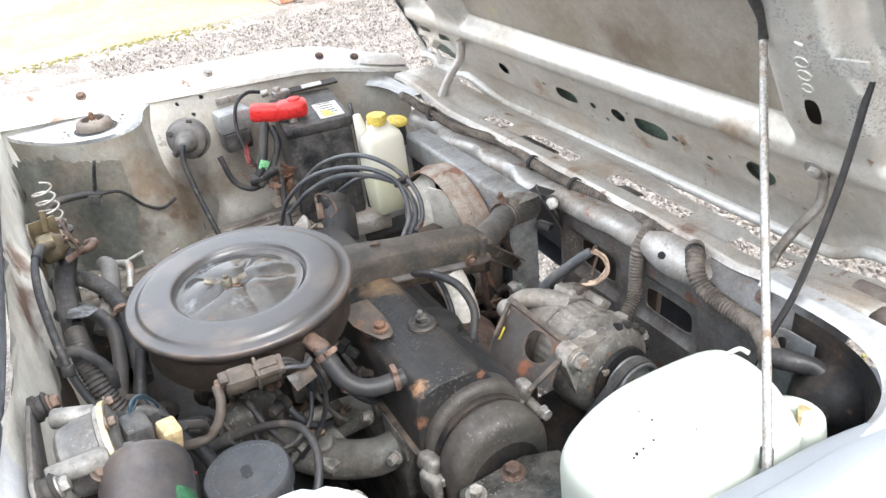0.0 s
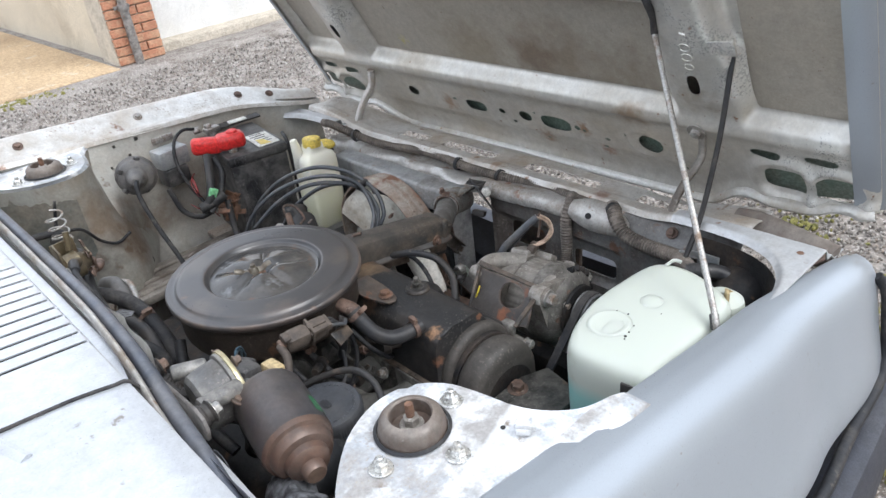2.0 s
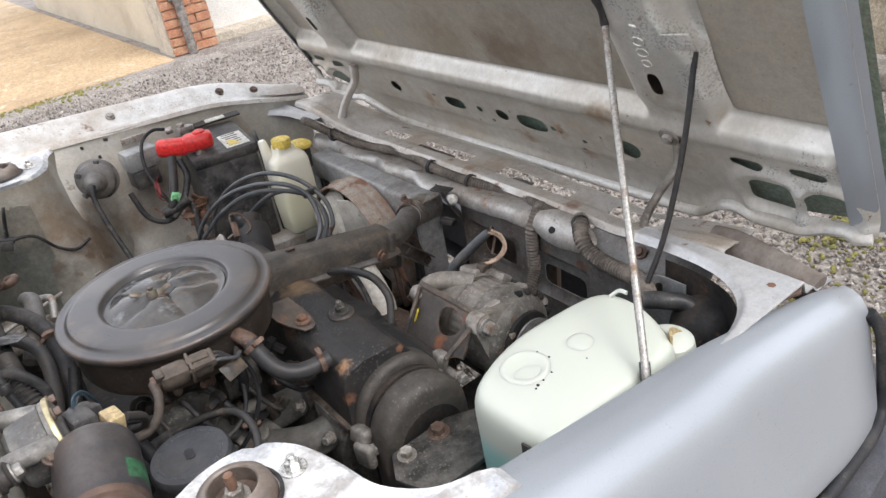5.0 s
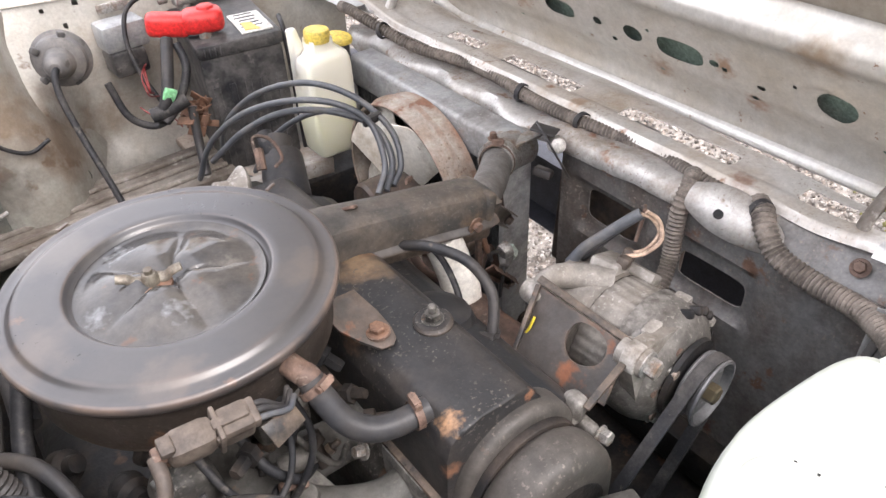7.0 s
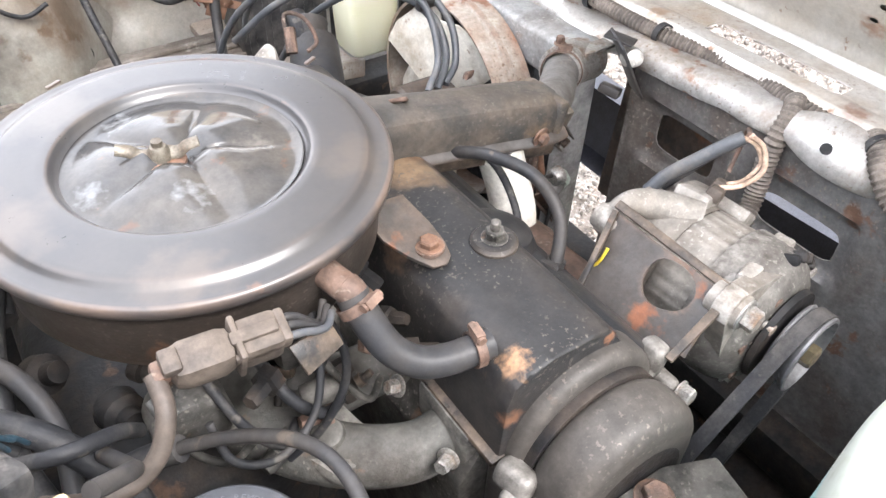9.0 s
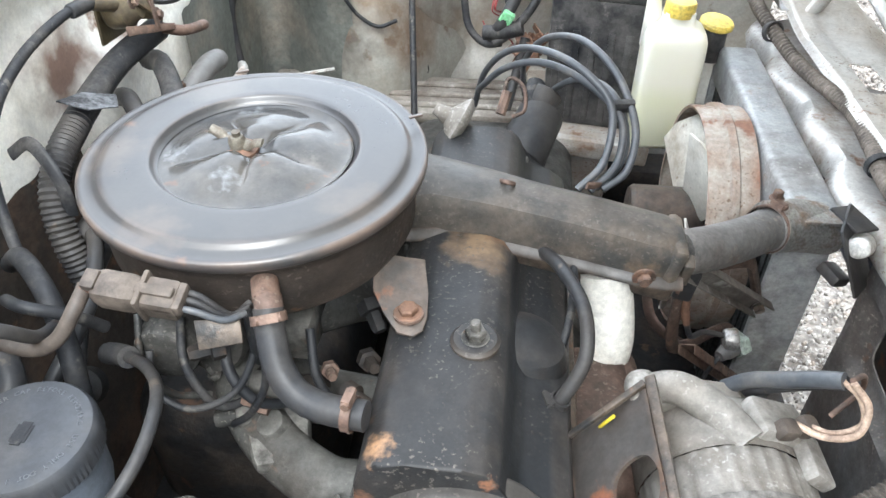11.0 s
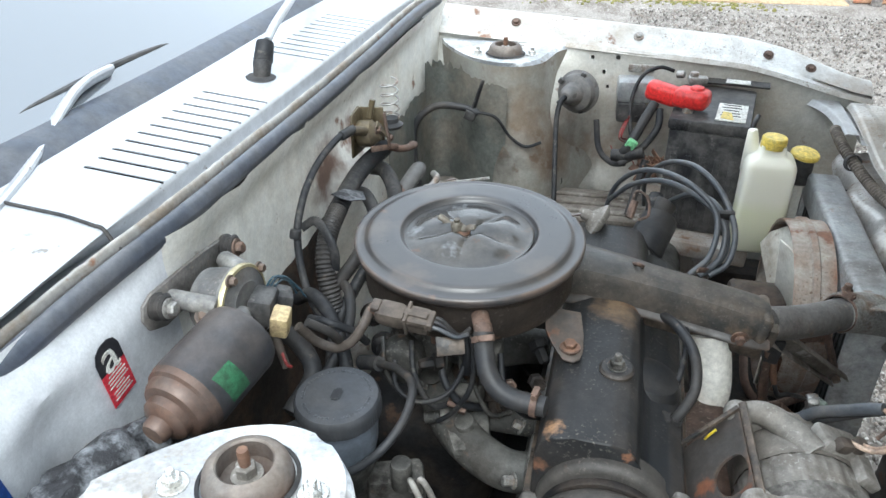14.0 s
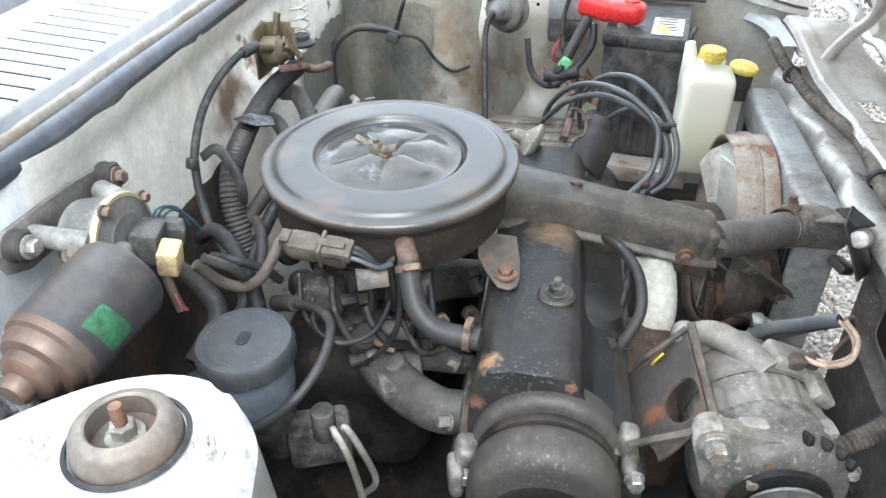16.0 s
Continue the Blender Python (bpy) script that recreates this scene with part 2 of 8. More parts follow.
    dark=worn("dark_oily_metal", (0.018, 0.018, 0.019), (0.045, 0.036, 0.030), 0.42, 14, 0.55, 0.2, 0.4, 150, (0.08, 0.048, 0.033), 0.2, 30, 0.2, 0.08, 0.15, gloss=0.28),
    alu=worn("dusty_cast_aluminium", (0.225, 0.208, 0.185), (0.140, 0.119, 0.097), 0.44, 12, 0.55, 0.25, 0.25, 200, (0.34, 0.325, 0.30), 0.18, 26, 0.2, 0.14, 0.08, (0.42, 0.40, 0.37), (0.36, 0.345, 0.32)),
    steel=worn("dull_steel", (0.38, 0.37, 0.35), (0.2, 0.14, 0.1), 0.35, 40, 0.42, 0.7, 0.15, 400),
    chrome=worn("bright_zinc", (0.62, 0.62, 0.6), (0.4, 0.36, 0.3), 0.25, 50, 0.28, 0.85, 0.05, 400),
    rust=worn("rusty_steel", (0.105, 0.064, 0.048), (0.065, 0.048, 0.040), 0.5, 22, 0.6, 0.2, 0.35, 180, (0.155, 0.085, 0.055), 0.24, 34, 0.2, 0.1, 0.1, (0.19, 0.125, 0.095), (0.2, 0.16, 0.13)),
    rust_grey=worn("rust_spotted_plate", (0.080, 0.076, 0.073), (0.058, 0.047, 0.040), 0.45, 14, 0.42, 0.3, 0.15, 220, (0.21, 0.088, 0.048), 0.27, 17, 0.2, 0.12, 0.05, (0.17, 0.12, 0.09)),
    motor=worn("rusty_motor_end", (0.098, 0.072, 0.060), (0.135, 0.072, 0.047), 0.5, 16, 0.36, 0.3, 0.12, 220, (0.17, 0.088, 0.056), 0.18, 26, 0.2, 0.14, 0.05, (0.24, 0.165, 0.12)),
    housing=worn("dusty_grey_casting", (0.135, 0.138, 0.142), (0.085, 0.075, 0.066), 0.42, 16, 0.46, 0.3, 0.2, 220, (0.22, 0.21, 0.195), 0.2, 34, 0.2, 0.12, 0.07, (0.36, 0.35, 0.32), (0.24, 0.22, 0.2)),
    gold_rim=worn("bright_yellow_zinc", (0.48, 0.43, 0.27), (0.30, 0.24, 0.14), 0.36, 40, 0.32, 0.6, 0.05, 300, grain=0.05),
    gold=worn("yellow_zinc_plate", (0.15, 0.122, 0.075), (0.085, 0.068, 0.048), 0.45, 24, 0.38, 0.5, 0.1, 300, RUST, 0.15, 50, grain=0.08),
    brass=worn("old_brass", (0.16, 0.145, 0.118), (0.10, 0.078, 0.058), 0.45, 60, 0.42, 0.45, 0.2, 400),
    copper=worn("orange_rust_washer", (0.22, 0.125, 0.083), (0.15, 0.09, 0.062), 0.4, 60, 0.55, 0.3, 0.3, 400, grain=0.08),
    rubber=worn("dusty_black_rubber", (0.022, 0.023, 0.026), (0.068, 0.064, 0.061), 0.36, 18, 0.5, 0.0, 0.15, 320, (0.085, 0.078, 0.07), 0.2, 60, 0.2, 0.09, 0.1, gloss=0.28),
    hose=worn("grey_black_hose", (0.031, 0.032, 0.035), (0.064, 0.057, 0.051), 0.40, 14, 0.40, 0.0, 0.08, 320, (0.09, 0.076, 0.064), 0.16, 50, 0.2, 0.14, 0.05, gloss=0.3),
    lead=worn("grey_lead_sheath", (0.072, 0.078, 0.088), (0.12, 0.115, 0.11), 0.32, 26, 0.34, 0.0, 0.03, 400, grain=0.04),
    loom=worn("dusty_corrugated_sleeve", (0.10, 0.087, 0.076), (0.20, 0.172, 0.148), 0.45, 24, 0.62, 0.0, 0.15, 320, (0.06, 0.05, 0.043), 0.2, 40, 0.2, 0.08, 0.12, (0.22, 0.195, 0.17), gloss=0.28),
    plastic=worn("black_plastic", (0.022, 0.023, 0.026), (0.066, 0.062, 0.060), 0.36, 10, 0.36, 0.0, 0.08, 300, (0.13, 0.12, 0.115), 0.18, 50, 0.2, 0.1, 0.1, (0.13, 0.125, 0.12), gloss=0.28),
    bumper=worn("dark_blue_grey_bumper", (0.035, 0.038, 0.05), (0.06, 0.062, 0.072), 0.3, 8, 0.5, 0.0, 0.08, 500),
    brown_plastic=worn("brown_dusty_plastic", (0.050, 0.041, 0.036), (0.082, 0.067, 0.056), 0.42, 22, 0.5, 0.0, 0.12, 300, (0.032, 0.026, 0.022), 0.2, 40, 0.2, 0.12, 0.06, (0.14, 0.115, 0.095), gloss=0.3),
    cream=worn("cream_plastic", (0.42, 0.33, 0.18), (0.25, 0.185, 0.11), 0.34, 30, 0.5, 0.0, 0.1, 300),
    card=worn("dirty_white_hose_wrap", (0.74, 0.72, 0.66), (0.50, 0.46, 0.40), 0.28, 16, 0.8, 0.0, 0.3, 160, grain=0.1),
    red=worn("red_plastic", (0.62, 0.03, 0.028), (0.45, 0.04, 0.035), 0.3, 20, 0.38, 0.0, 0.08, 200),
    yellow=worn("yellow_plastic", (0.68, 0.52, 0.10), (0.5, 0.42, 0.14), 0.35, 30, 0.42, 0.0, 0.08, 200),
    white_label=worn("white_paper_label", (0.66, 0.66, 0.62), (0.45, 0.43, 0.38), 0.3, 40, 0.55, 0.0, 0.05, 300),
    label_red=worn("red_label", (0.60, 0.04, 0.06), None, 0, 20, 0.4, 0.0, 0.0),
    label_black=worn("black_label", (0.03, 0.03, 0.035), None, 0, 20, 0.4, 0.0, 0.0),
    label_blue=worn("blue_label", (0.018, 0.055, 0.22), None, 0, 20, 0.4, 0.0, 0.0),
    label_green=worn("green_label", (0.035, 0.14, 0.065), (0.03, 0.09, 0.045), 0.4, 30, 0.5, 0.0, 0.0),
    hex_green=worn("pale_grey_green_plastic", (0.36, 0.42, 0.37), (0.22, 0.24, 0.21), 0.36, 40, 0.45, 0.0, 0.05, 300),
    green_plastic=worn("pale_green_plastic", (0.24, 0.60, 0.30), (0.4, 0.6, 0.42), 0.3, 80, 0.4, 0.0, 0.05),
    wire_red=worn("red_wire", (0.22, 0.03, 0.028), None, 0, 20, 0.5),
    wire_blue=worn("blue_wire", (0.022, 0.055, 0.082), (0.05, 0.06, 0.065), 0.4, 60, 0.4, grain=0.05),
    wire_yellow=worn("yellow_wire", (0.62, 0.50, 0.04), None, 0, 20, 0.45),
    wire_pink=worn("bare_copper_wire", (0.50, 0.37, 0.28), (0.34, 0.24, 0.18), 0.4, 60, 0.45),
    dark_green=worn("dull_green_paint", (0.20, 0.26, 0.215), (0.24, 0.25, 0.21), 0.4, 8, 0.5),
    fan=worn("stained_white_fan", (0.62, 0.60, 0.54), (0.40, 0.35, 0.28), 0.38, 12, 0.55, 0.0, 0.08, 220, (0.22, 0.15, 0.1), 0.16, 40, grain=0.06),
    shroud=worn("stained_fan_ring", (0.42, 0.385, 0.34), (0.235, 0.16, 0.115), 0.44, 10, 0.5, 0.2, 0.15, 220, (0.20, 0.10, 0.065), 0.26, 20, 0.12, 0.1, 0.1, (0.26, 0.14, 0.09), (0.2, 0.14, 0.1)),
    radiator=worn("grey_radiator_paint", (0.29, 0.305, 0.315), (0.165, 0.155, 0.148), 0.42, 10, 0.38, 0.3, 0.1, 260, (0.17, 0.10, 0.065), 0.20, 30, 0.12, 0.1, 0.1, (0.45, 0.45, 0.44), (0.42, 0.41, 0.39)),
    fins=worn("dark_radiator_fins", (0.055, 0.06, 0.06), (0.03, 0.03, 0.03), 0.4, 60, 0.6, 0.2, 0.3),
    foil=worn("torn_silver_wrap", (0.20, 0.208, 0.222), (0.025, 0.025, 0.028), 0.56, 45, 0.42, 0.5, 0.8, 120),
    brick=worn("orange_brick", (0.40, 0.185, 0.11), (0.48, 0.30, 0.19), 0.4, 14, 0.85, 0.0, 0.5, 120),
    mortar=worn("pale_mortar", (0.5, 0.45, 0.37), (0.38, 0.34, 0.28), 0.4, 12, 0.9, 0.0, 0.4, 120),
    door_white=worn("white_garage_door", (0.80, 0.80, 0.79), (0.7, 0.69, 0.66), 0.2, 3, 0.45, 0.0, 0.03),
    concrete=worn("tan_concrete", (0.46, 0.345, 0.215), (0.36, 0.265, 0.165), 0.42, 1.1, 0.9, 0.0, 0.4, 60, (0.50, 0.42, 0.31), 0.25, 6),
    kerb=worn("grey_kerb_concrete", (0.30, 0.28, 0.25), (0.19, 0.17, 0.14), 0.45, 4, 0.9, 0.0, 0.5, 60),
    fence=worn("weathered_fence_board", (0.43, 0.37, 0.28), (0.28, 0.23, 0.17), 0.45, 5, 0.85, 0.0, 0.3, 90, (0.17, 0.14, 0.1), 0.1, 14),
    earth=worn("gravel_bed", (0.25, 0.228, 0.205), (0.15, 0.128, 0.11), 0.45, 5, 0.95, 0.0, 1.0, 70, (0.38, 0.355, 0.33), 0.38, 95, 0.2),
    moss=worn("yellow_green_moss", (0.21, 0.195, 0.06), (0.12, 0.12, 0.04), 0.45, 30, 0.95, 0.0, 0.8, 120),
    bay_grey=worn("stained_bay_grey", (0.52, 0.525, 0.495), (0.335, 0.29, 0.23), 0.38, 4.5, 0.34, 0.25, 0.08, 240, (0.17, 0.11, 0.075), 0.17, 15, 0.16, 0.16, 0.06, None, None, ((0.13, 0.50, 0.68, 0.07, (0.19, 0.135, 0.09)), (0.20, 0.55, 0.66, 0.06, (0.22, 0.16, 0.11)), (0.06, 0.46, 0.70, 0.04, (0.24, 0.185, 0.13)))),
    ledge=worn("dusty_brown_ledge", (0.235, 0.215, 0.19), (0.12, 0.10, 0.082), 0.48, 14, 0.5, 0.15, 0.2, 240, (0.34, 0.32, 0.29), 0.22, 30, 0.2, 0.1, 0.1),
    flange_pale=worn("worn_slam_paint", (0.55, 0.54, 0.515), (0.34, 0.28, 0.215), 0.42, 8, 0.32, 0.4, 0.08, 260, (0.23, 0.135, 0.085), 0.19, 26, 0.14, 0.14, 0.06, (0.66, 0.64, 0.61), (0.26, 0.2, 0.15), ((0.672, -0.278, 0.752, 0.014, (0.24, 0.14, 0.10)), (0.675, -0.02, 0.752, 0.012, (0.27, 0.18, 0.12)))),
    pulley=worn("dull_pulley_steel", (0.20, 0.20, 0.205), (0.10, 0.10, 0.105), 0.42, 20, 0.42, 0.5, 0.1, 260, (0.3, 0.3, 0.3), 0.2, 40, grain=0.05),
    alu_bright=worn("pale_worn_alloy", (0.55, 0.54, 0.51), (0.33, 0.29, 0.25), 0.4, 40, 0.4, 0.4, 0.1, 300),
    # darker than alu: grime plus the front housing's shade, both in the colour
    alu_dark=worn("grimy_shaded_aluminium", (0.125, 0.118, 0.108), (0.060, 0.052, 0.044), 0.46, 16, 0.50, 0.3, 0.35, 200, (0.30, 0.285, 0.26), 0.2, 30, 0.2, 0.12, 0.09, (0.36, 0.345, 0.32), (0.28, 0.265, 0.24)),
    hem=worn("pale_folded_hem", (0.55, 0.54, 0.51), (0.38, 0.34, 0.28), 0.34, 8, 0.34, 0.35, 0.05, 260, (0.3, 0.2, 0.13), 0.14, 50, grain=0.05),
    corner=worn("blue_grey_corner_paint", (0.50, 0.515, 0.53), (0.38, 0.37, 0.36), 0.3, 7, 0.34, 0.35, 0.05, 260, (0.24, 0.14, 0.09), 0.11, 30, 0.1, 0.14, 0.05, (0.62, 0.62, 0.62)),
    cap=worn("dusty_blue_black_cap", (0.040, 0.043, 0.050), (0.062, 0.061, 0.062), 0.36, 16, 0.44, 0.0, 0.06, 300, (0.035, 0.036, 0.04), 0.16, 50, 0.16, 0.12, 0.06, gloss=0.4),
    duct=worn("dull_grey_black_duct", (0.050, 0.050, 0.049), (0.082, 0.073, 0.064), 0.42, 9, 0.36, 0.15, 0.15, 220, (0.020, 0.020, 0.020), 0.16, 24, 0.2, 0.14, 0.06, (0.20, 0.155, 0.115), (0.13, 0.115, 0.10), ((0.395, -0.125, 0.745, 0.012, (0.24, 0.17, 0.11)),), gloss=0.34),
    reservoir=worn("murky_blue_grey_plastic", (0.15, 0.17, 0.205), (0.10, 0.11, 0.13), 0.4, 14, 0.34, 0.0, 0.03, 300, grain=0.04),
    tower_far=worn("stained_far_tower", (0.36, 0.362, 0.335), (0.21, 0.175, 0.135), 0.44, 6, 0.36, 0.2, 0.1, 240, (0.15, 0.10, 0.07), 0.2, 16, 0.2, 0.16, 0.06, None, None, ((0.05, 0.47, 0.76, 0.05, (0.20, 0.15, 0.105)), (0.10, 0.50, 0.68, 0.06, (0.16, 0.115, 0.08)), (0.02, 0.46, 0.66, 0.04, (0.12, 0.11, 0.095)))),
    seal=worn("blue_grey_rubber_seal", (0.066, 0.076, 0.100), (0.12, 0.12, 0.125), 0.34, 12, 0.38, 0.0, 0.05, 300, (0.05, 0.05, 0.055), 0.16, 40, 0.2, 0.14, 0.05, (0.2, 0.2, 0.2)),
    flange=worn("stained_cowl_flange", (0.40, 0.385, 0.36), (0.24, 0.20, 0.16), 0.45, 16, 0.36, 0.4, 0.1, 240, (0.26, 0.13, 0.075), 0.22, 30, 0.2, 0.1, 0.08, (0.6, 0.58, 0.55)),
    wall=worn("cream_house_wall", (0.62, 0.56, 0.45), (0.5, 0.44, 0.34), 0.35, 2, 0.9, 0.0, 0.3),
)


def stones_material():
    m, n, l, b = nodes_of("mixed_gravel")
    g = n.new("ShaderNodeNewGeometry")
    r = n.new("ShaderNodeValToRGB")
    stops = [(0.0, (0.09, 0.08, 0.073)), (0.3, (0.19, 0.172, 0.155)), (0.6, (0.30, 0.285, 0.26)), (0.85, (0.27, 0.225, 0.19)), (1.0, (0.46, 0.445, 0.42))]
    e = r.color_ramp.elements
    e[0].color, e[1].color = (*stops[0][1], 1), (*stops[-1][1], 1)
    for p, c in stops[1:-1]:
        e.new(p).color = (*c, 1)
    l.new(g.outputs["Random Per Island"], r.inputs["Fac"])
    l.new(r.outputs["Color"], b.inputs["Base Color"])
    b.inputs["Roughness"].default_value = 0.85
    return m


def milky_plastic(name, tint, depth, level, fluid):
    m, n, l, b = nodes_of(name)
    co, q, r = n.new("ShaderNodeTexCoord"), n.new("ShaderNodeTexNoise"), n.new("ShaderNodeMapRange")
    q.inputs["Scale"].default_value, q.inputs["Detail"].default_value = 16, 6
    l.new(co.outputs["Object"], q.inputs["Vector"])
    r.inputs["From Min"].default_value, r.inputs["From Max"].default_value = 0.62, 0.74
    l.new(q.outputs["Fac"], r.inputs["Value"])
    mixer = n.new("ShaderNodeMix")
    mixer.data_type = "RGBA"
    mixer.inputs["A"].default_value = (*tint, 1)
    mixer.inputs["B"].default_value = (tint[0] * 0.72, tint[1] * 0.68, tint[2] * 0.58, 1)
    l.new(r.outputs["Result"], mixer.inputs["Factor"])
    sep, low = n.new("ShaderNodeSeparateXYZ"), n.new("ShaderNodeMapRange")
    l.new(co.outputs["Object"], sep.inputs[0])
    low.inputs["From Min"].default_value, low.inputs["From Max"].default_value = level + 0.012, level - 0.012
    l.new(sep.outputs["Z"], low.inputs["Value"])
    wet = n.new("ShaderNodeMix")
    wet.data_type = "RGBA"
    l.new(low.outputs["Result"], wet.inputs["Factor"])
    l.new(mixer.outputs["Result"], wet.inputs["A"])
    wet.inputs["B"].default_value = (*fluid, 1)
    l.new(wet.outputs["Result"], b.inputs["Base Color"])
    b.inputs["Roughness"].default_value = 0.36
    b.inputs["Subsurface Weight"].default_value = 0.6
    b.inputs["Subsurface Radius"].default_value = (1.0, 1.0, 0.9)
    b.inputs["Subsurface Scale"].default_value = depth
    return m


M["gravel"] = stones_material()
M["milky"] = milky_plastic("milky_white_plastic", (0.52, 0.555, 0.50), 0.02, 0.728, (0.30, 0.55, 0.53))
M["milky_warm"] = milky_plastic("milky_cream_plastic", (0.80, 0.785, 0.68), 0.015, 0.69, (0.76, 0.76, 0.58))
m, n, l, b = nodes_of("windscreen_glass")
b.inputs["Base Color"].default_value = (0.06, 0.075, 0.095, 1)
b.inputs["Roughness"].default_value, b.inputs["Specular IOR Level"].default_value = 0.03, 1.0
b.inputs["IOR"].default_value = 1.7
b.inputs["Coat Weight"].default_value, b.inputs["Coat IOR"].default_value = 1.0, 1.9
M["glass"] = m

# ---- mesh helpers ----
def basis(axis):
    """A rotation that turns z to the axis."""
    return Vector(axis).normalized().to_track_quat("Z", "Y").to_matrix().to_4x4()


def thing(name, label, category, group="", kind="", at=(0, 0, 0)):
    ob = new(name)
    ob.location = at
    ob.empty_display_size = 0.02
    return tagged(ob, label, category, group, kind)


def link(ob, parent):
    if parent is not None:
        ob.parent = parent
        ob.matrix_parent_inverse = Matrix.Translation(-parent.location) if parent.type == "EMPTY" else Matrix()


def part(name, bm, material, parent=None, label="", angle=35):
    me = bpy.data.meshes.new(name)
    bmesh.ops.recalc_face_normals(bm, faces=bm.faces)
    bm.to_mesh(me)
    bm.free()
    for p in me.polygons:
        p.use_smooth = True
    me.set_sharp_from_angle(angle=radians(angle))
    me.materials.append(M[material])
    ob = new(name, me)
    link(ob, parent)
    return tagged(ob, label)


def solo(name, bm, material, label, category, group="", kind="", angle=35):
    return tagged(part(name, bm, material, None, "", angle), label, category, group, kind)


def box(bm, c, s, rot=(0, 0, 0), bevel=0.003, seg=2):
    m = pose(*c, *rot) @ Matrix.Diagonal((*s, 1))
    v = bmesh.ops.create_cube(bm, size=1, matrix=m)["verts"]
    if bevel:
        edges = list({e for q in v for e in q.link_edges})
        bmesh.ops.bevel(bm, geom=edges, offset=min(bevel, min(s) * 0.45), segments=seg, profile=0.5, affect="EDGES")
    return bm


def beam(bm, p, q, w0, w1, t, up=(0, 0, 1), bevel=0.002):
    """A tapered flat bar from p to q: width w0 to w1, thickness t along up."""
    p, q = Vector(p), Vector(q)
    d = (q - p).normalized()
    u = Vector(up)
    u = (u - d * u.dot(d)).normalized()
    side = d.cross(u)
    vs = [bm.verts.new(c + side * a * w / 2 + u * b * t / 2) for c, w in ((p, w0), (q, w1)) for a, b in ((-1, -1), (1, -1), (1, 1), (-1, 1))]
    faces = [bm.faces.new([vs[i] for i in f]) for f in ((3, 2, 1, 0), (4, 5, 6, 7), (0, 1, 5, 4), (1, 2, 6, 5), (2, 3, 7, 6), (3, 0, 4, 7))]
    bmesh.ops.bevel(bm, geom=list({e for f in faces for e in f.edges}), offset=min(bevel, t * 0.4), segments=2, profile=0.5, affect="EDGES")
    return bm


def lathe(bm, profile, at, axis=(0, 0, 1), seg=40, wobble=None):
    """Turn (radius, height) pairs round the axis; zero radii close the ends."""
    t = Matrix.Translation(at) @ basis(axis)
    rings = []
    for r, h in profile:
        if r < 1e-6:
            rings.append([bm.verts.new(t @ Vector((0, 0, h)))])
        else:
            ring = []
            for i in range(seg):
                a = 2 * math.pi * i / seg
                dr, dh = wobble(r, h, a) if wobble else (0, 0)
                ring.append(bm.verts.new(t @ Vector(((r + dr) * math.cos(a), (r + dr) * math.sin(a), h + dh))))
            rings.append(ring)
    for a, b in zip(rings, rings[1:]):
        for i in range(seg):
            j = (i + 1) % seg
            if len(a) == 1 and len(b) == 1:
                continue
            if len(a) == 1:
                bm.faces.new((a[0], b[i], b[j]))
            elif len(b) == 1:
                bm.faces.new((a[i], a[j], b[0]))
            else:
                bm.faces.new((a[i], a[j], b[j], b[i]))
    return bm


def rod(bm, p, q, r, r2=None, seg=16, round_=0.0):
    p, q = Vector(p), Vector(q)
    h = (q - p).length
    r2 = r if r2 is None else r2
    e = min(round_, r * 0.9, h * 0.45)
    prof = [(0, 0), (r, 0), (r2, h), (0, h)] if not e else [(0, 0), (r - e, 0), (r - e * 0.3, e * 0.3), (r, e), (r2, h - e), (r2 - e * 0.3, h - e * 0.3), (r2 - e, h), (0, h)]
    return lathe(bm, prof, p, q - p, seg)


def smooth_path(pts, sub=6):
    pts = [Vector(p) for p in pts]
    if len(pts) < 3:
        return pts
    ext = [2 * pts[0] - pts[1], *pts, 2 * pts[-1] - pts[-2]]
    out = []
    for a, b, c, d in zip(ext, ext[1:], ext[2:], ext[3:]):
        for k in range(sub):
            t = k / sub
            out.append(0.5 * ((2 * b) + (c - a) * t + (2 * a - 5 * b + 4 * c - d) * t * t + (3 * b - a - 3 * c + d) * t ** 3))
    return [*out, pts[-1]]


def tube(bm, pts, r, seg=10, sub=6, ribs=0.0, pitch=0.006, flat=1.0):
    """A hose or wire along the points; ribs makes it a corrugated sleeve with that rib depth."""
    path = smooth_path(pts, sub)
    seg = max(seg, 12)
    if ribs:
        fine, step = [path[0]], pitch / 4
        for a, b in zip(path, path[1:]):
            k = max(1, round((b - a).length / step))
            fine += [a.lerp(b, (i + 1) / k) for i in range(k)]
        path = fine
    up, rings = None, []
    for i, p in enumerate(path):
        d = (path[min(i + 1, len(path) - 1)] - path[max(i - 1, 0)]).normalized()
        if up is None:
            up = d.orthogonal().normalized()
        up = (up - d * up.dot(d)).normalized()
        side = d.cross(up)
        rr = r(i / (len(path) - 1)) if callable(r) else r
        if ribs:
            rr -= ribs * (0.0, 0.6, 1.0, 0.6)[i % 4]
        rings.append([bm.verts.new(p + (up * math.cos(2 * math.pi * k / seg) + side * flat * math.sin(2 * math.pi * k / seg)) * rr) for k in range(seg)])
    for a, b in zip(rings, rings[1:]):
        for k in range(seg):
            j = (k + 1) % seg
            bm.faces.new((a[k], a[j], b[j], b[k]))
    bm.faces.new(rings[0][::-1])
    bm.faces.new(rings[-1])
    return bm


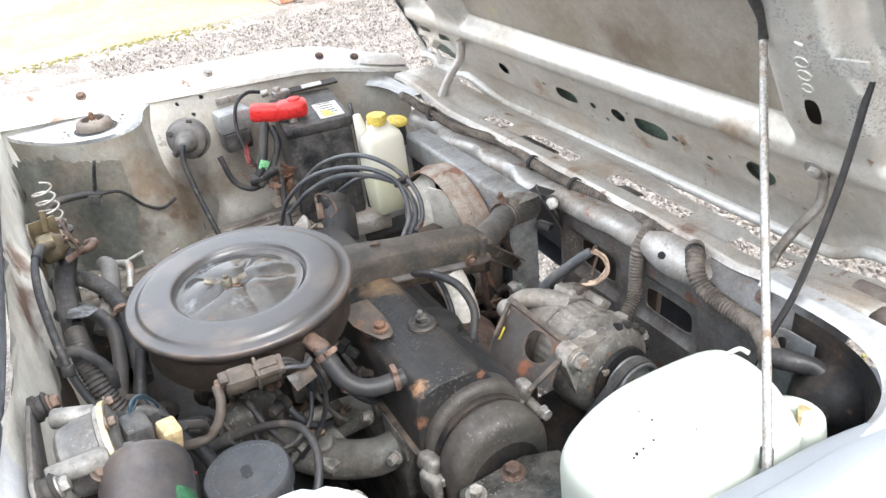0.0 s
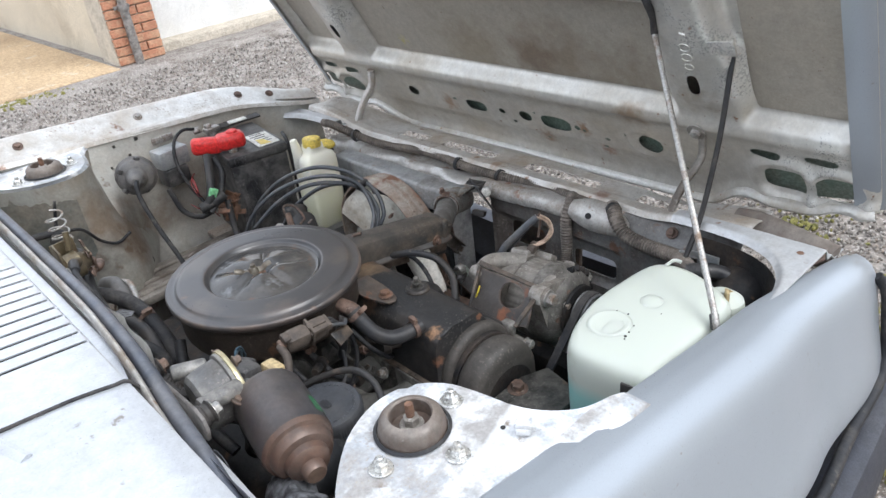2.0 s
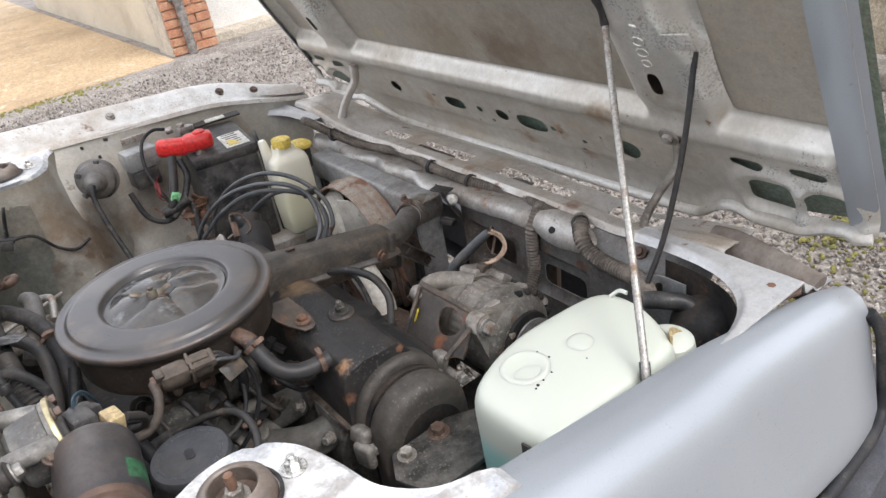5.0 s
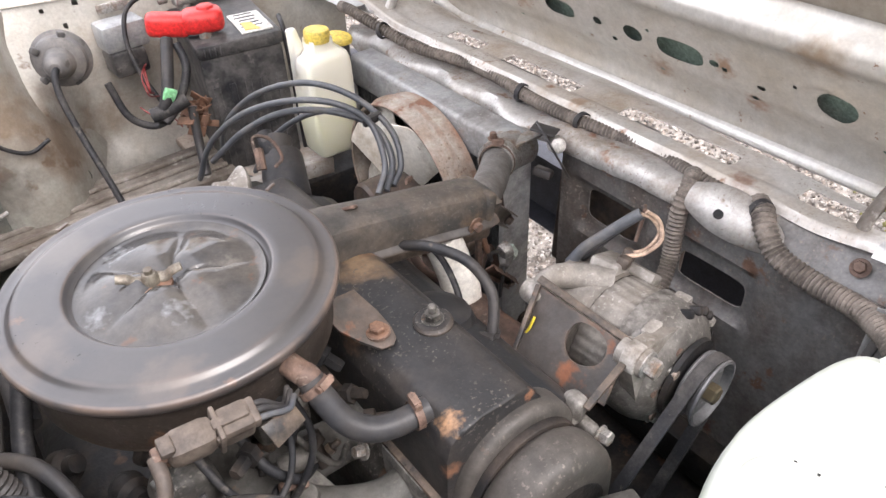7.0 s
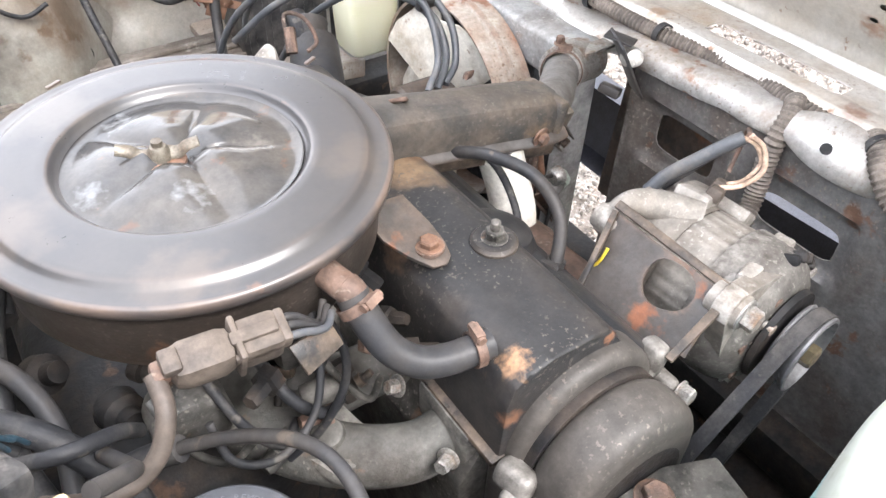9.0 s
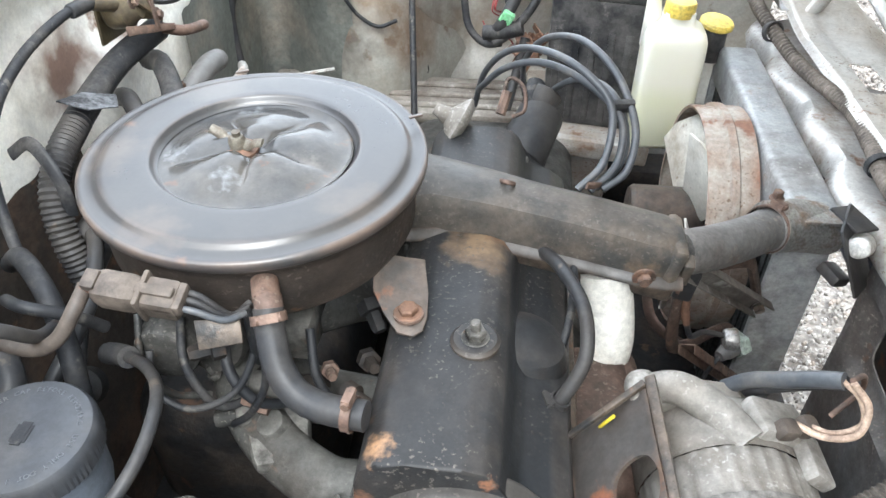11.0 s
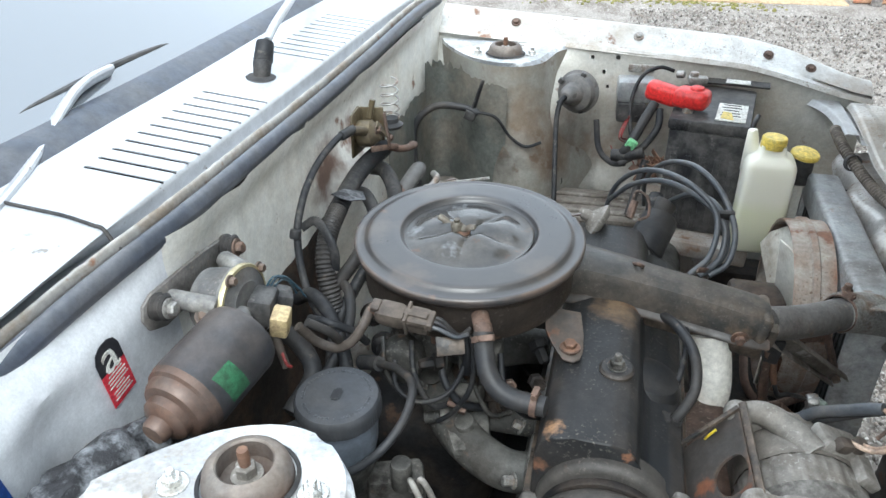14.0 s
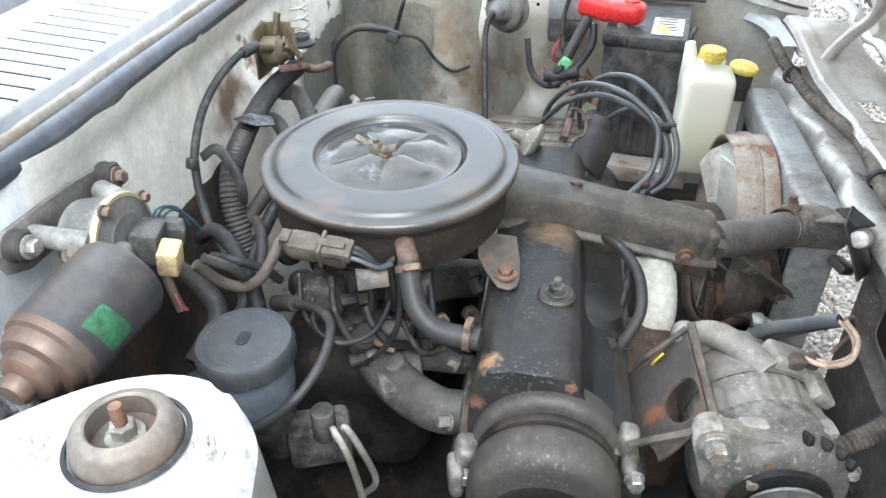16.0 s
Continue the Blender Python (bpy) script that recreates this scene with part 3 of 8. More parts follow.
def prism(bm, poly, depth, m=None, bevel=0.0, seg=2):
    """Extrude a flat polygon by depth along its normal, with rounded edges."""
    m = m or Matrix()
    bot = [bm.verts.new(m @ Vector((x, y, 0))) for x, y in poly]
    top = [bm.verts.new(m @ Vector((x, y, depth))) for x, y in poly]
    k = len(poly)
    faces = [bm.faces.new(bot[::-1]), bm.faces.new(top)] + [bm.faces.new((bot[i], bot[(i + 1) % k], top[(i + 1) % k], top[i])) for i in range(k)]
    if bevel:
        edges = list({e for f in faces for e in f.edges})
        bmesh.ops.bevel(bm, geom=edges, offset=bevel, segments=seg, profile=0.5, affect="EDGES", clamp_overlap=True)
    return bm


def sheet(bm, us, vs, f, holes=(), thick=None):
    """A sheet of points f(u, v); holes are (u, v, half width, half height, power) in the sheet's own measure, with clean rims turned back."""
    us, vs = list(us), list(vs)

    def inside(u, v, h):
        return (abs(u - h[0]) / h[2]) ** h[4] + (abs(v - h[1]) / h[3]) ** h[4]

    uv = [[[u, v] for v in vs] for u in us]
    keep = [[True] * (len(vs) - 1) for _ in range(len(us) - 1)]
    owner = [[None] * (len(vs) - 1) for _ in range(len(us) - 1)]
    for h in holes:
        for i in range(len(us) - 1):
            for j in range(len(vs) - 1):
                if inside((us[i] + us[i + 1]) / 2, (vs[j] + vs[j + 1]) / 2, h) < 1:
                    keep[i][j], owner[i][j] = False, h
    rim = set()
    for h in holes:
        for i in range(1, len(us) - 1):
            for j in range(1, len(vs) - 1):
                around = [keep[i - 1][j - 1], keep[i][j - 1], keep[i - 1][j], keep[i][j]]
                if any(around) and not all(around) and h in (owner[i - 1][j - 1], owner[i][j - 1], owner[i - 1][j], owner[i][j]):
                    k = inside(us[i], vs[j], h) ** (1 / h[4])
                    if k > 0.2:
                        uv[i][j] = [h[0] + (us[i] - h[0]) / k, h[1] + (vs[j] - h[1]) / k]
                        rim.add((i, j))
    grid = [[bm.verts.new(f(*uv[i][j])) for j in range(len(vs))] for i in range(len(us))]
    for i in range(len(us) - 1):
        for j in range(len(vs) - 1):
            if keep[i][j]:
                bm.faces.new((grid[i][j], grid[i + 1][j], grid[i + 1][j + 1], grid[i][j + 1]))
    loose = [v for row in grid for v in row if not v.link_faces]
    bmesh.ops.delete(bm, geom=loose, context="VERTS")
    if thick:
        bmesh.ops.recalc_face_normals(bm, faces=bm.faces)
        bmesh.ops.solidify(bm, geom=bm.faces[:], thickness=thick)
    return bm


def span(a, b, k):
    return [a + (b - a) * i / k for i in range(k + 1)]


def step_(x, a, b):
    t = min(1, max(0, (x - a) / (b - a)))
    return t * t * (3 - 2 * t)


def bolt(parent, at, axis=(0, 0, 1), r=0.007, h=0.006, washer=0.011, material="steel", label="", stud=0.0, name="bolt"):
    bm = bmesh.new()
    if washer:
        lathe(bm, [(0, 0), (washer, 0), (washer, 0.0015), (washer - 0.001, 0.002), (0, 0.002)], at, axis, 20)
    lathe(bm, [(r * 0.98, 0.002), (r, 0.0025), (r, h), (r * 0.86, h + 0.0012), (0, h + 0.0012)], at, axis, 6)
    if stud:
        lathe(bm, [(r * 0.5, h), (r * 0.5, h + stud), (r * 0.38, h + stud + 0.001), (0, h + stud + 0.001)], at, axis, 12)
    return part(name, bm, material, parent, label, 25)


def clamp(parent, at, axis, r, material="rust", name="hose_clamp", label="rusty hose clamp", w=0.0065):
    bm = bmesh.new()
    lathe(bm, [(r, -w / 2), (r + 0.0015, -w / 2), (r + 0.0015, w / 2), (r, w / 2)], at, axis, 24)
    t = Matrix.Translation(at) @ basis(axis)
    c = t @ Vector((0, r + 0.004, 0))
    v = bmesh.ops.create_cube(bm, size=1, matrix=Matrix.Translation(c) @ basis(axis) @ Matrix.Diagonal((0.012, 0.007, w * 0.9, 1)))
    lathe(bm, [(0, 0), (0.003, 0), (0.003, 0.016), (0, 0.016)], t @ Vector((-0.008, r + 0.004, 0)), t.to_3x3() @ Vector((1, 0, 0)), 8)
    return part(name, bm, material, parent, label)

# ---- ground and surroundings ----
bm = bmesh.new()
sheet(bm, [-60, -20, -8, *span(-4, 6, 60), 12, 25, 60], [-60, -20, -8, *span(-4, 8, 72), 14, 30, 60],
      lambda x, y: (x, y, 0.012 * noise.noise((x * 1.3, y * 1.3, 0)) - (0.03 if y < 5.0 else 0.0)))
solo("ground", bm, "earth", "grey gravel yard with bare earth", "ground", kind="structure")


def scatter(name, count, area, size, material, label, category, seed, dome=0.5):
    rnd = random.Random(seed)
    base = bmesh.new()
    bmesh.ops.create_icosphere(base, subdivisions=1, radius=1)
    pts = [v.co.copy() for v in base.verts]
    tri = [[v.index for v in f.verts] for f in base.faces]
    base.free()
    verts, faces = [], []
    for _ in range(count):
        c = area(rnd)
        s = size * rnd.uniform(0.5, 1.35)
        m = Euler((rnd.uniform(0, 6), rnd.uniform(0, 6), rnd.uniform(0, 6))).to_matrix()
        sx, sy, sz = s * rnd.uniform(0.7, 1.3), s * rnd.uniform(0.6, 1.1), s * rnd.uniform(0.4, 0.8)
        k = len(verts)
        for p in pts:
            q = m @ Vector((p.x * sx, p.y * sy, p.z * sz)) * rnd.uniform(0.85, 1.12)
            verts.append((c[0] + q.x, c[1] + q.y, c[2] + q.z + size * 0.2))
        faces += [[k + i for i in f] for f in tri]
    me = bpy.data.meshes.new(name)
    me.from_pydata(verts, [], faces)
    me.materials.append(M[material])
    return tagged(new(name, me), label, category, kind="stuff")


def spread(x0, x1, y0, y1, z=-0.022):
    return lambda r: (r.uniform(x0, x1), r.uniform(y0, y1), z)


scatter("gravel", 42000, spread(0.75, 3.1, -1.2, 2.6), 0.0068, "gravel", "loose mixed grey and buff gravel", "gravel", 1)
scatter("gravel", 20000, spread(0.2, 4.6, 1.0, 5.1), 0.0085, "gravel", "loose mixed grey and buff gravel", "gravel", 2)
scatter("gravel", 5000, spread(-0.1, 0.85, -0.75, 0.6), 0.009, "gravel", "loose gravel under the engine bay", "gravel", 3)
MOSS = [(1.45, -0.28, 0.16), (1.75, -0.42, 0.2), (1.2, -0.62, 0.12), (2.1, -0.1, 0.14), (1.9, -0.62, 0.1), (2.45, 0.05, 0.16), (1.55, -0.75, 0.09), (1.1, -0.3, 0.1)]


def mossy(r):
    x, y, s = r.choice(MOSS)
    return (x + r.gauss(0, s * 0.7), y + r.gauss(0, s * 0.5), -0.018)


scatter("moss", 1300, mossy, 0.010, "moss", "yellow-green moss tufts growing in the gravel", "moss", 4)


def verge(r):
    x = r.uniform(-2.2, 1.3)
    return (x, 5.08 + r.gauss(0, 0.05) + 0.03 * math.sin(x * 4), -0.014)


scatter("moss", 700, verge, 0.016, "moss", "green moss line along the drive edge", "moss", 5)

bm = bmesh.new()
box(bm, (-4.2, 9.6, -0.055), (11.9, 8.9, 0.13), bevel=0.02)
solo("driveway", bm, "concrete", "worn tan concrete driveway slab", "driveway", kind="structure")

house = thing("garage", "garage with orange brick pier and white door", "garage", at=(2.6, 5.6, 0))
bm = bmesh.new()
box(bm, (1.98, 5.44, 1.2), (0.40, 0.34, 2.5), bevel=0)
pier = part("brick_pier", bm, "mortar", house, "pale mortar of the brick pier")
bm = bmesh.new()
box(bm, (4.0, 5.58, 1.2), (3.6, 0.05, 2.3), bevel=0.005)
part("garage_door", bm, "door_white", house, "plain white garage door")
bm = bmesh.new()
box(bm, (4.0, 5.47, 0.02), (3.64, 0.26, 0.1), bevel=0.01)
part("door_step", bm, "mortar", house, "pale concrete door step")
bm = bmesh.new()
box(bm, (4.0, 5.75, 2.55), (4.5, 0.5, 0.35), bevel=0.01)
part("lintel", bm, "wall", house)
bm = bmesh.new()
box(bm, (1.93, 8.3, 1.3), (0.2, 5.2, 2.7), bevel=0.01)
part("side_wall", bm, "wall", house, "cream rendered side wall")
pipe = thing("drainpipe", "grey plastic drainpipe fixed to a brick pier", "drainpipe", at=(1.93, 5.2, 0))
bm = bmesh.new()
rod(bm, (1.93, 5.2, 0.0), (1.93, 5.2, 2.6), 0.036, seg=20)
part("pipe", bm, "inner_front", pipe)
bm = bmesh.new()
rod(bm, (1.93, 5.2, 0.42), (1.93, 5.2, 0.47), 0.044, seg=20, round_=0.004)
box(bm, (1.93, 5.235, 0.445), (0.13, 0.02, 0.03), bevel=0.003)
part("bracket", bm, "inner_front", pipe)

# unseen wall, added so that the near wing's side reflects something darker
bm = bmesh.new()
box(bm, (-1.0, -3.9, 1.2), (12.0, 0.2, 2.5), bevel=0)
solo("unseen_wall", bm, "wall", "unseen plain rendered wall added to darken the near wing's reflections", "wall", kind="structure")
fence = thing("fence", "weathered pale wooden fence panels", "fence", at=(3.6, 0.5, 0))
for i in range(24):
    bm = bmesh.new()
    box(bm, (0, 0, 0.9), (0.022, 0.142, 1.8), bevel=0.004)
    ob = part("board", bm, "fence", fence)
    ob.data.transform(pose(3.62 + 0.014 * (i % 2), -1.2 + 0.146 * i, 0.05, 0.5 * math.sin(i * 7), 0, 0))
bm = bmesh.new()
box(bm, (3.46, 0.5, 0.01), (0.2, 5.0, 0.09), bevel=0.02)
solo("kerb", bm, "kerb", "low rough concrete kerb below the fence", "kerb", kind="structure")

# ---- car body ----
car = thing("car", "silver hatchback with its bonnet open, worn engine bay", "car")


def edge_near(x):
    """Inner top edge of the near wing: y, z."""
    return (-0.64 - 0.032 * step_(x, 0.42, 0.66) * 1.0, 0.856 - 0.150 * x + (0.016 * step_(x, 0.4, 0.66)))


def narrow(x):
    """How the wing's width shrinks towards its front."""
    return 1 - 0.20 * step_(x, 0.34, 0.56) - 0.24 * step_(x, 0.50, 0.72)


def wing(sign, lift):
    prof = [(-0.008, -0.05), (-0.008, -0.014), (-0.0085, -0.004), (-0.010, -0.0015), (-0.013, 0.000), (-0.027, 0.0015), (-0.029, 0.0045), (-0.036, 0.0058), (-0.056, 0.003), (-0.073, -0.004), (-0.086, -0.016), (-0.096, -0.036), (-0.106, -0.066), (-0.118, -0.100), (-0.132, -0.135), (-0.145, -0.163), (-0.143, -0.176), (-0.13, -0.18), (-0.11, -0.185)]
    xs = [*span(-1.3, 0.3, 32), *span(0.32, 0.69, 30)]

    def f(x, k):
        a, b = prof[int(k)], prof[min(int(k) + 1, len(prof) - 1)]
        y, z = edge_near(max(-0.3, x))
        if x < -0.3:
            z += 0.05 * (-0.3 - x)
        w = a[0], a[1]
        end = step_(x, 0.56, 0.69)
        dy, dz = w
        if dy < 0:
            dy *= narrow(x)
            dz -= 0.012 * end ** 4
        return (x, sign * (y + dy), z + dz + lift)
    bm = bmesh.new()
    sheet(bm, xs, list(range(len(prof))), f)
    return bm


part("wing", wing(1, 0), "silver", car, "smooth silver front wing")
# black bumper wrapped round the wing's front
bm = bmesh.new()


def bump_f(x, a):
    """Bumper section swept round the corner: x runs along, a round the section."""
    t = x
    p = smooth_bumper[min(int(t), len(smooth_bumper) - 1)]
    q = smooth_bumper[min(int(t) + 1, len(smooth_bumper) - 1)]
    d = (q - p) if (q - p).length > 1e-6 else (p - smooth_bumper[-2])
    nrm = Vector((d.y, -d.x, 0)).normalized()
    sec = [(-0.03, 0.07), (0.0, 0.076), (0.02, 0.069), (0.03, 0.045), (0.034, 0.0), (0.03, -0.06), (0.015, -0.09), (-0.03, -0.095)]
    o, h = sec[int(a)]
    return p + nrm * o + Vector((0, 0, h))


smooth_bumper = smooth_path([(0.1, -0.80, 0.50), (0.41, -0.789, 0.50), (0.50, -0.783, 0.50), (0.60, -0.773, 0.50), (0.68, -0.761, 0.50), (0.74, -0.738, 0.50), (0.80, -0.69, 0.495), (0.90, -0.55, 0.42), (0.925, -0.3, 0.38), (0.93, 0.0, 0.37), (0.925, 0.3, 0.38), (0.90, 0.55, 0.42), (0.80, 0.69, 0.495), (0.60, 0.773, 0.50), (0.1, 0.80, 0.50)], 5)
sheet(bm, list(range(len(smooth_bumper))), list(range(8)), bump_f)
part("bumper", bm, "bumper", car, "dark plastic bumper wrapping round the wing")
bm = bmesh.new()
tube(bm, [(0.1, -0.797, 0.62), (0.375, -0.790, 0.601), (0.51, -0.775, 0.599), (0.63, -0.766, 0.598), (0.683, -0.757, 0.600), (0.697, -0.752, 0.62), (0.699, -0.746, 0.66), (0.694, -0.738, 0.715), (0.688, -0.724, 0.738)], 0.008, 10)
part("trim_strip", bm, "rubber", car, "black rubber strip along the wing edge")

# cowl, seal, bulkhead
SLOTS = [(-0.231, -0.306 + 0.0226 * i, 0.044, 0.0026, 24) for i in range(11)] + [(-0.231, 0.10 + 0.0226 * i, 0.044, 0.0026, 24) for i in range(11)]


def cowl_z(x, y):
    return 0.940 + 0.022 * step_(x, -0.172, -0.19) + 0.10 * max(0, -0.19 - x) * 1.0 - 0.05 * (abs(y) / 0.7) ** 4 * 0.4 + 0.004 * y


bm = bmesh.new()
ys = sorted({*span(-0.68, 0.68, 60), *[q for s in SLOTS for q in (s[1] - 0.0026, s[1] + 0.0026, s[1] - 0.0113, s[1])]})
xs = sorted({*span(-0.315, -0.187, 3), -0.275, -0.272, -0.2695, -0.1895, -0.184, -0.178, -0.172, -0.158})
sheet(bm, xs, ys, lambda x, y: (x - (0.012 + 0.030 * step_(-y, 0.28, 0.50)) * step_(x, -0.1875, -0.172), y, cowl_z(x, y)), SLOTS)
bmesh.ops.recalc_face_normals(bm, faces=bm.faces)
bmesh.ops.solidify(bm, geom=bm.faces[:], thickness=0.0015)
cowl = part("cowl", bm, "cowl", car, "pale silver cowl panel with two rows of louvres", 50)
bm = bmesh.new()
box(bm, (-0.25, 0, 0.90), (0.14, 1.2, 0.01), bevel=0.0)
part("cowl_tray", bm, "dark", car, "dark tray below the louvres")
bm = bmesh.new()
tube(bm, [*[(x, -0.392 - 0.008 * step_(x, -0.24, -0.17), cowl_z(x, -0.395) + 0.0012) for x in span(-0.31, -0.16, 16)]], 0.0018, 6)
part("panel_gap", bm, "rubber", car, "dark gap beside the cowl panel")
SEAL = smooth_path([(-0.198, -0.70, 0.895), (-0.190, -0.62, 0.908), (-0.178, -0.508, 0.925), (-0.171, -0.436, 0.931), (-0.162, -0.36, 0.935), (-0.156, -0.28, 0.938), (-0.153, -0.2, 0.940), (-0.151, 0.0, 0.940), (-0.151, 0.2, 0.942), (-0.153, 0.45, 0.945), (-0.158, 0.64, 0.934)], 8)


def lip(rx, rz, dx, dz, uneven=0.0):
    """An oval strip along the seal's line: half widths, and the offset from that line."""
    bm = bmesh.new()
    sheet(bm, list(range(len(SEAL))), span(0, 2 * math.pi, 16), lambda u, a: SEAL[int(u)] + Vector((dx + rx * math.cos(a), 0, dz + rz * math.sin(a) + uneven * noise.noise((u * 0.9, 0, 5)))))
    return bm


part("bonnet_seal", lip(0.0080, 0.0120, 0.0, 0.0), "seal", car, "thick blue-grey rubber bonnet seal")
part("seal_flange", lip(0.0035, 0.0085, -0.0118, 0.0085, 0.0016), "flange", car, "dirty metal flange behind the seal")


def fire_f(y, z):
    k = step_(-y, 0.30, 0.46)
    x = -0.157 + 0.014 * step_(z, 0.895, 0.936) * (1 - k) - 0.020 * k * step_(z, 0.885, 0.93)
    x += 0.005 * noise.noise((y * 9, z * 9, 2)) * step_(y, -0.40, -0.30)
    x += 0.02 * step_(abs(y - 0.1), 0.09, 0.05) * step_(z, 0.86, 0.80) + 0.006 * math.exp(-((y + 0.25) / 0.018) ** 2) + 0.006 * math.exp(-((y + 0.09) / 0.014) ** 2)
    return (x, y, z)


bm = bmesh.new()
sheet(bm, span(-0.37, 0.66, 80), span(0.25, 0.936, 60), fire_f)
part("bulkhead", bm, "firewall", car, "dusty pale cream bulkhead")
bm = bmesh.new()
sheet(bm, span(-0.70, -0.37, 30), span(0.25, 0.936, 60), lambda y, z: Vector(fire_f(y, z)) - Vector((0.012 * math.exp(-((y + 0.535) / 0.035) ** 2) * step_(z, 0.90, 0.86), 0, 0)))
part("bulkhead_end", bm, "silver_clean", car, "smooth silver end of the bulkhead")
# dark sheet for insulation and for the shade low on the bulkhead
bm = bmesh.new()
sheet(bm, span(-0.62, -0.03, 60), span(0, 1, 14), lambda y, v: (-0.146 + 0.006 * noise.noise((y * 14, v * 6, 3)), y, 0.30 + v * (0.462 + 0.022 * step_(y, -0.34, -0.12) + 0.012 * noise.noise((y * 30, 0, 1)))))
part("shaded_insulation", bm, "pad", car, "ragged grimy brown insulation, darkened for the shade on the lower bulkhead")
# dark sheet for the coat and the shade in the far bulkhead corner
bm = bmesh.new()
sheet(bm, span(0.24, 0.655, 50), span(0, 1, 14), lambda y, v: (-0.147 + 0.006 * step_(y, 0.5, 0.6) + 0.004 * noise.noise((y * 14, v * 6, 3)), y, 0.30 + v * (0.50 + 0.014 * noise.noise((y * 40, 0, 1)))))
part("bulkhead_dark_sheet", bm, "grey_green", car, "dark sheet with a ragged upper edge, for coating and shade")
# windscreen
bm = bmesh.new()
sheet(bm, span(-0.66, 0.66, 20), span(0, 0.75, 8), lambda y, s: (-0.335 - 0.82 * s - 0.05 * (y / 0.66) ** 2, y, 0.975 + 0.57 * s))
part("windscreen", bm, "glass", car, "windscreen reflecting the sky")
bm = bmesh.new()
sheet(bm, span(-0.68, 0.68, 20), span(0, 1, 4), lambda y, s: (-0.306 - 0.04 * s - 0.05 * (y / 0.66) ** 2 * 0.6, y, 0.967 + 0.024 * s + 0.006 * math.sin(3.14 * s)))
part("screen_rubber", bm, "seal", car, "wide dark rubber strip below the windscreen")
bm = bmesh.new()
box(bm, (-1.75, 0, 1.42), (1.7, 1.22, 0.04), bevel=0.02)
part("roof", bm, "silver", car)
bm = bmesh.new()
sheet(bm, span(-1.3, -0.33, 10), span(-0.62, 0.62, 10), lambda x, y: (x, y, 0.80))
part("dash_shelf", bm, "plastic", car)

bm = bmesh.new()
box(bm, (0.10, 0.455, 0.585), (0.46, 0.13, 0.02), bevel=0.006)
part("wing_ledge", bm, "ledge", car, "dirty pressed ledge below the inner wing")
for yy in (0.405, 0.44, 0.475):
    bm = bmesh.new()
    rod(bm, (-0.12, yy, 0.597), (0.32, yy + 0.012, 0.597), 0.005, seg=8)
    part("ledge_rail", bm, "ledge", car, "dusty pressed rail")
# strut towers and inner wings
TOWER = [(-0.155, -0.66), (-0.145, -0.62), (-0.12, -0.575), (-0.085, -0.53), (-0.045, -0.495), (0.0, -0.478), (0.04, -0.484), (0.068, -0.512), (0.080, -0.55), (0.088, -0.59), (0.104, -0.62), (0.13, -0.643), (0.17, -0.655), (0.17, -0.68), (-0.155, -0.69)]


def tower(sign, lift, top_only=True):
    bm = bmesh.new()
    poly = [(p.x, sign * p.y) for p in smooth_path([(x, y, 0) for x, y in TOWER[:13]], 4)] + [(x, sign * y) for x, y in TOWER[13:]]
    top = [bm.verts.new((x, y, 0.846 + lift - 0.03 * max(0, x - 0.08))) for x, y in poly]
    mid = [bm.verts.new((x * 1.04 + 0.004, y - sign * 0.003, 0.838 + lift - 0.03 * max(0, x - 0.08))) for x, y in poly]
    low = [bm.verts.new((x * 1.10 + 0.01, y + sign * 0.03, 0.45)) for x, y in poly]
    rings = [mid]
    if sign < 0:
        for z, off in ((0.80, 0.003), (0.76, 0.010), (0.72, 0.022), (0.68, 0.036), (0.64, 0.048), (0.60, 0.055), (0.45, 0.05)):
            ring = []
            for x, y in poly:
                d = Vector((x - 0.01, y - 0.66)).normalized() * off * step_(x, -0.06, 0.05)
                ring.append(bm.verts.new((x * 1.04 + 0.004 + d.x * 1.5, y + 0.003 + d.y, z + lift)))
            rings.append(ring)
    else:
        rings.append(low)
    if top_only:
        bm.faces.new(top)
    k = len(poly)
    for a, b in ((top, mid),) if top_only else list(zip(rings, rings[1:])):
        for i in range(k):
            bm.faces.new((a[i], a[(i + 1) % k], b[(i + 1) % k], b[i]))
    edges = [e for e in bm.edges if all(v in top for v in e.verts)] if top_only else []
    if edges:
        bmesh.ops.bevel(bm, geom=edges, offset=0.006, segments=3, profile=0.5, affect="EDGES", clamp_overlap=True)
    bmesh.ops.delete(bm, geom=[v for v in bm.verts if not v.link_faces], context="VERTS")
    return bm


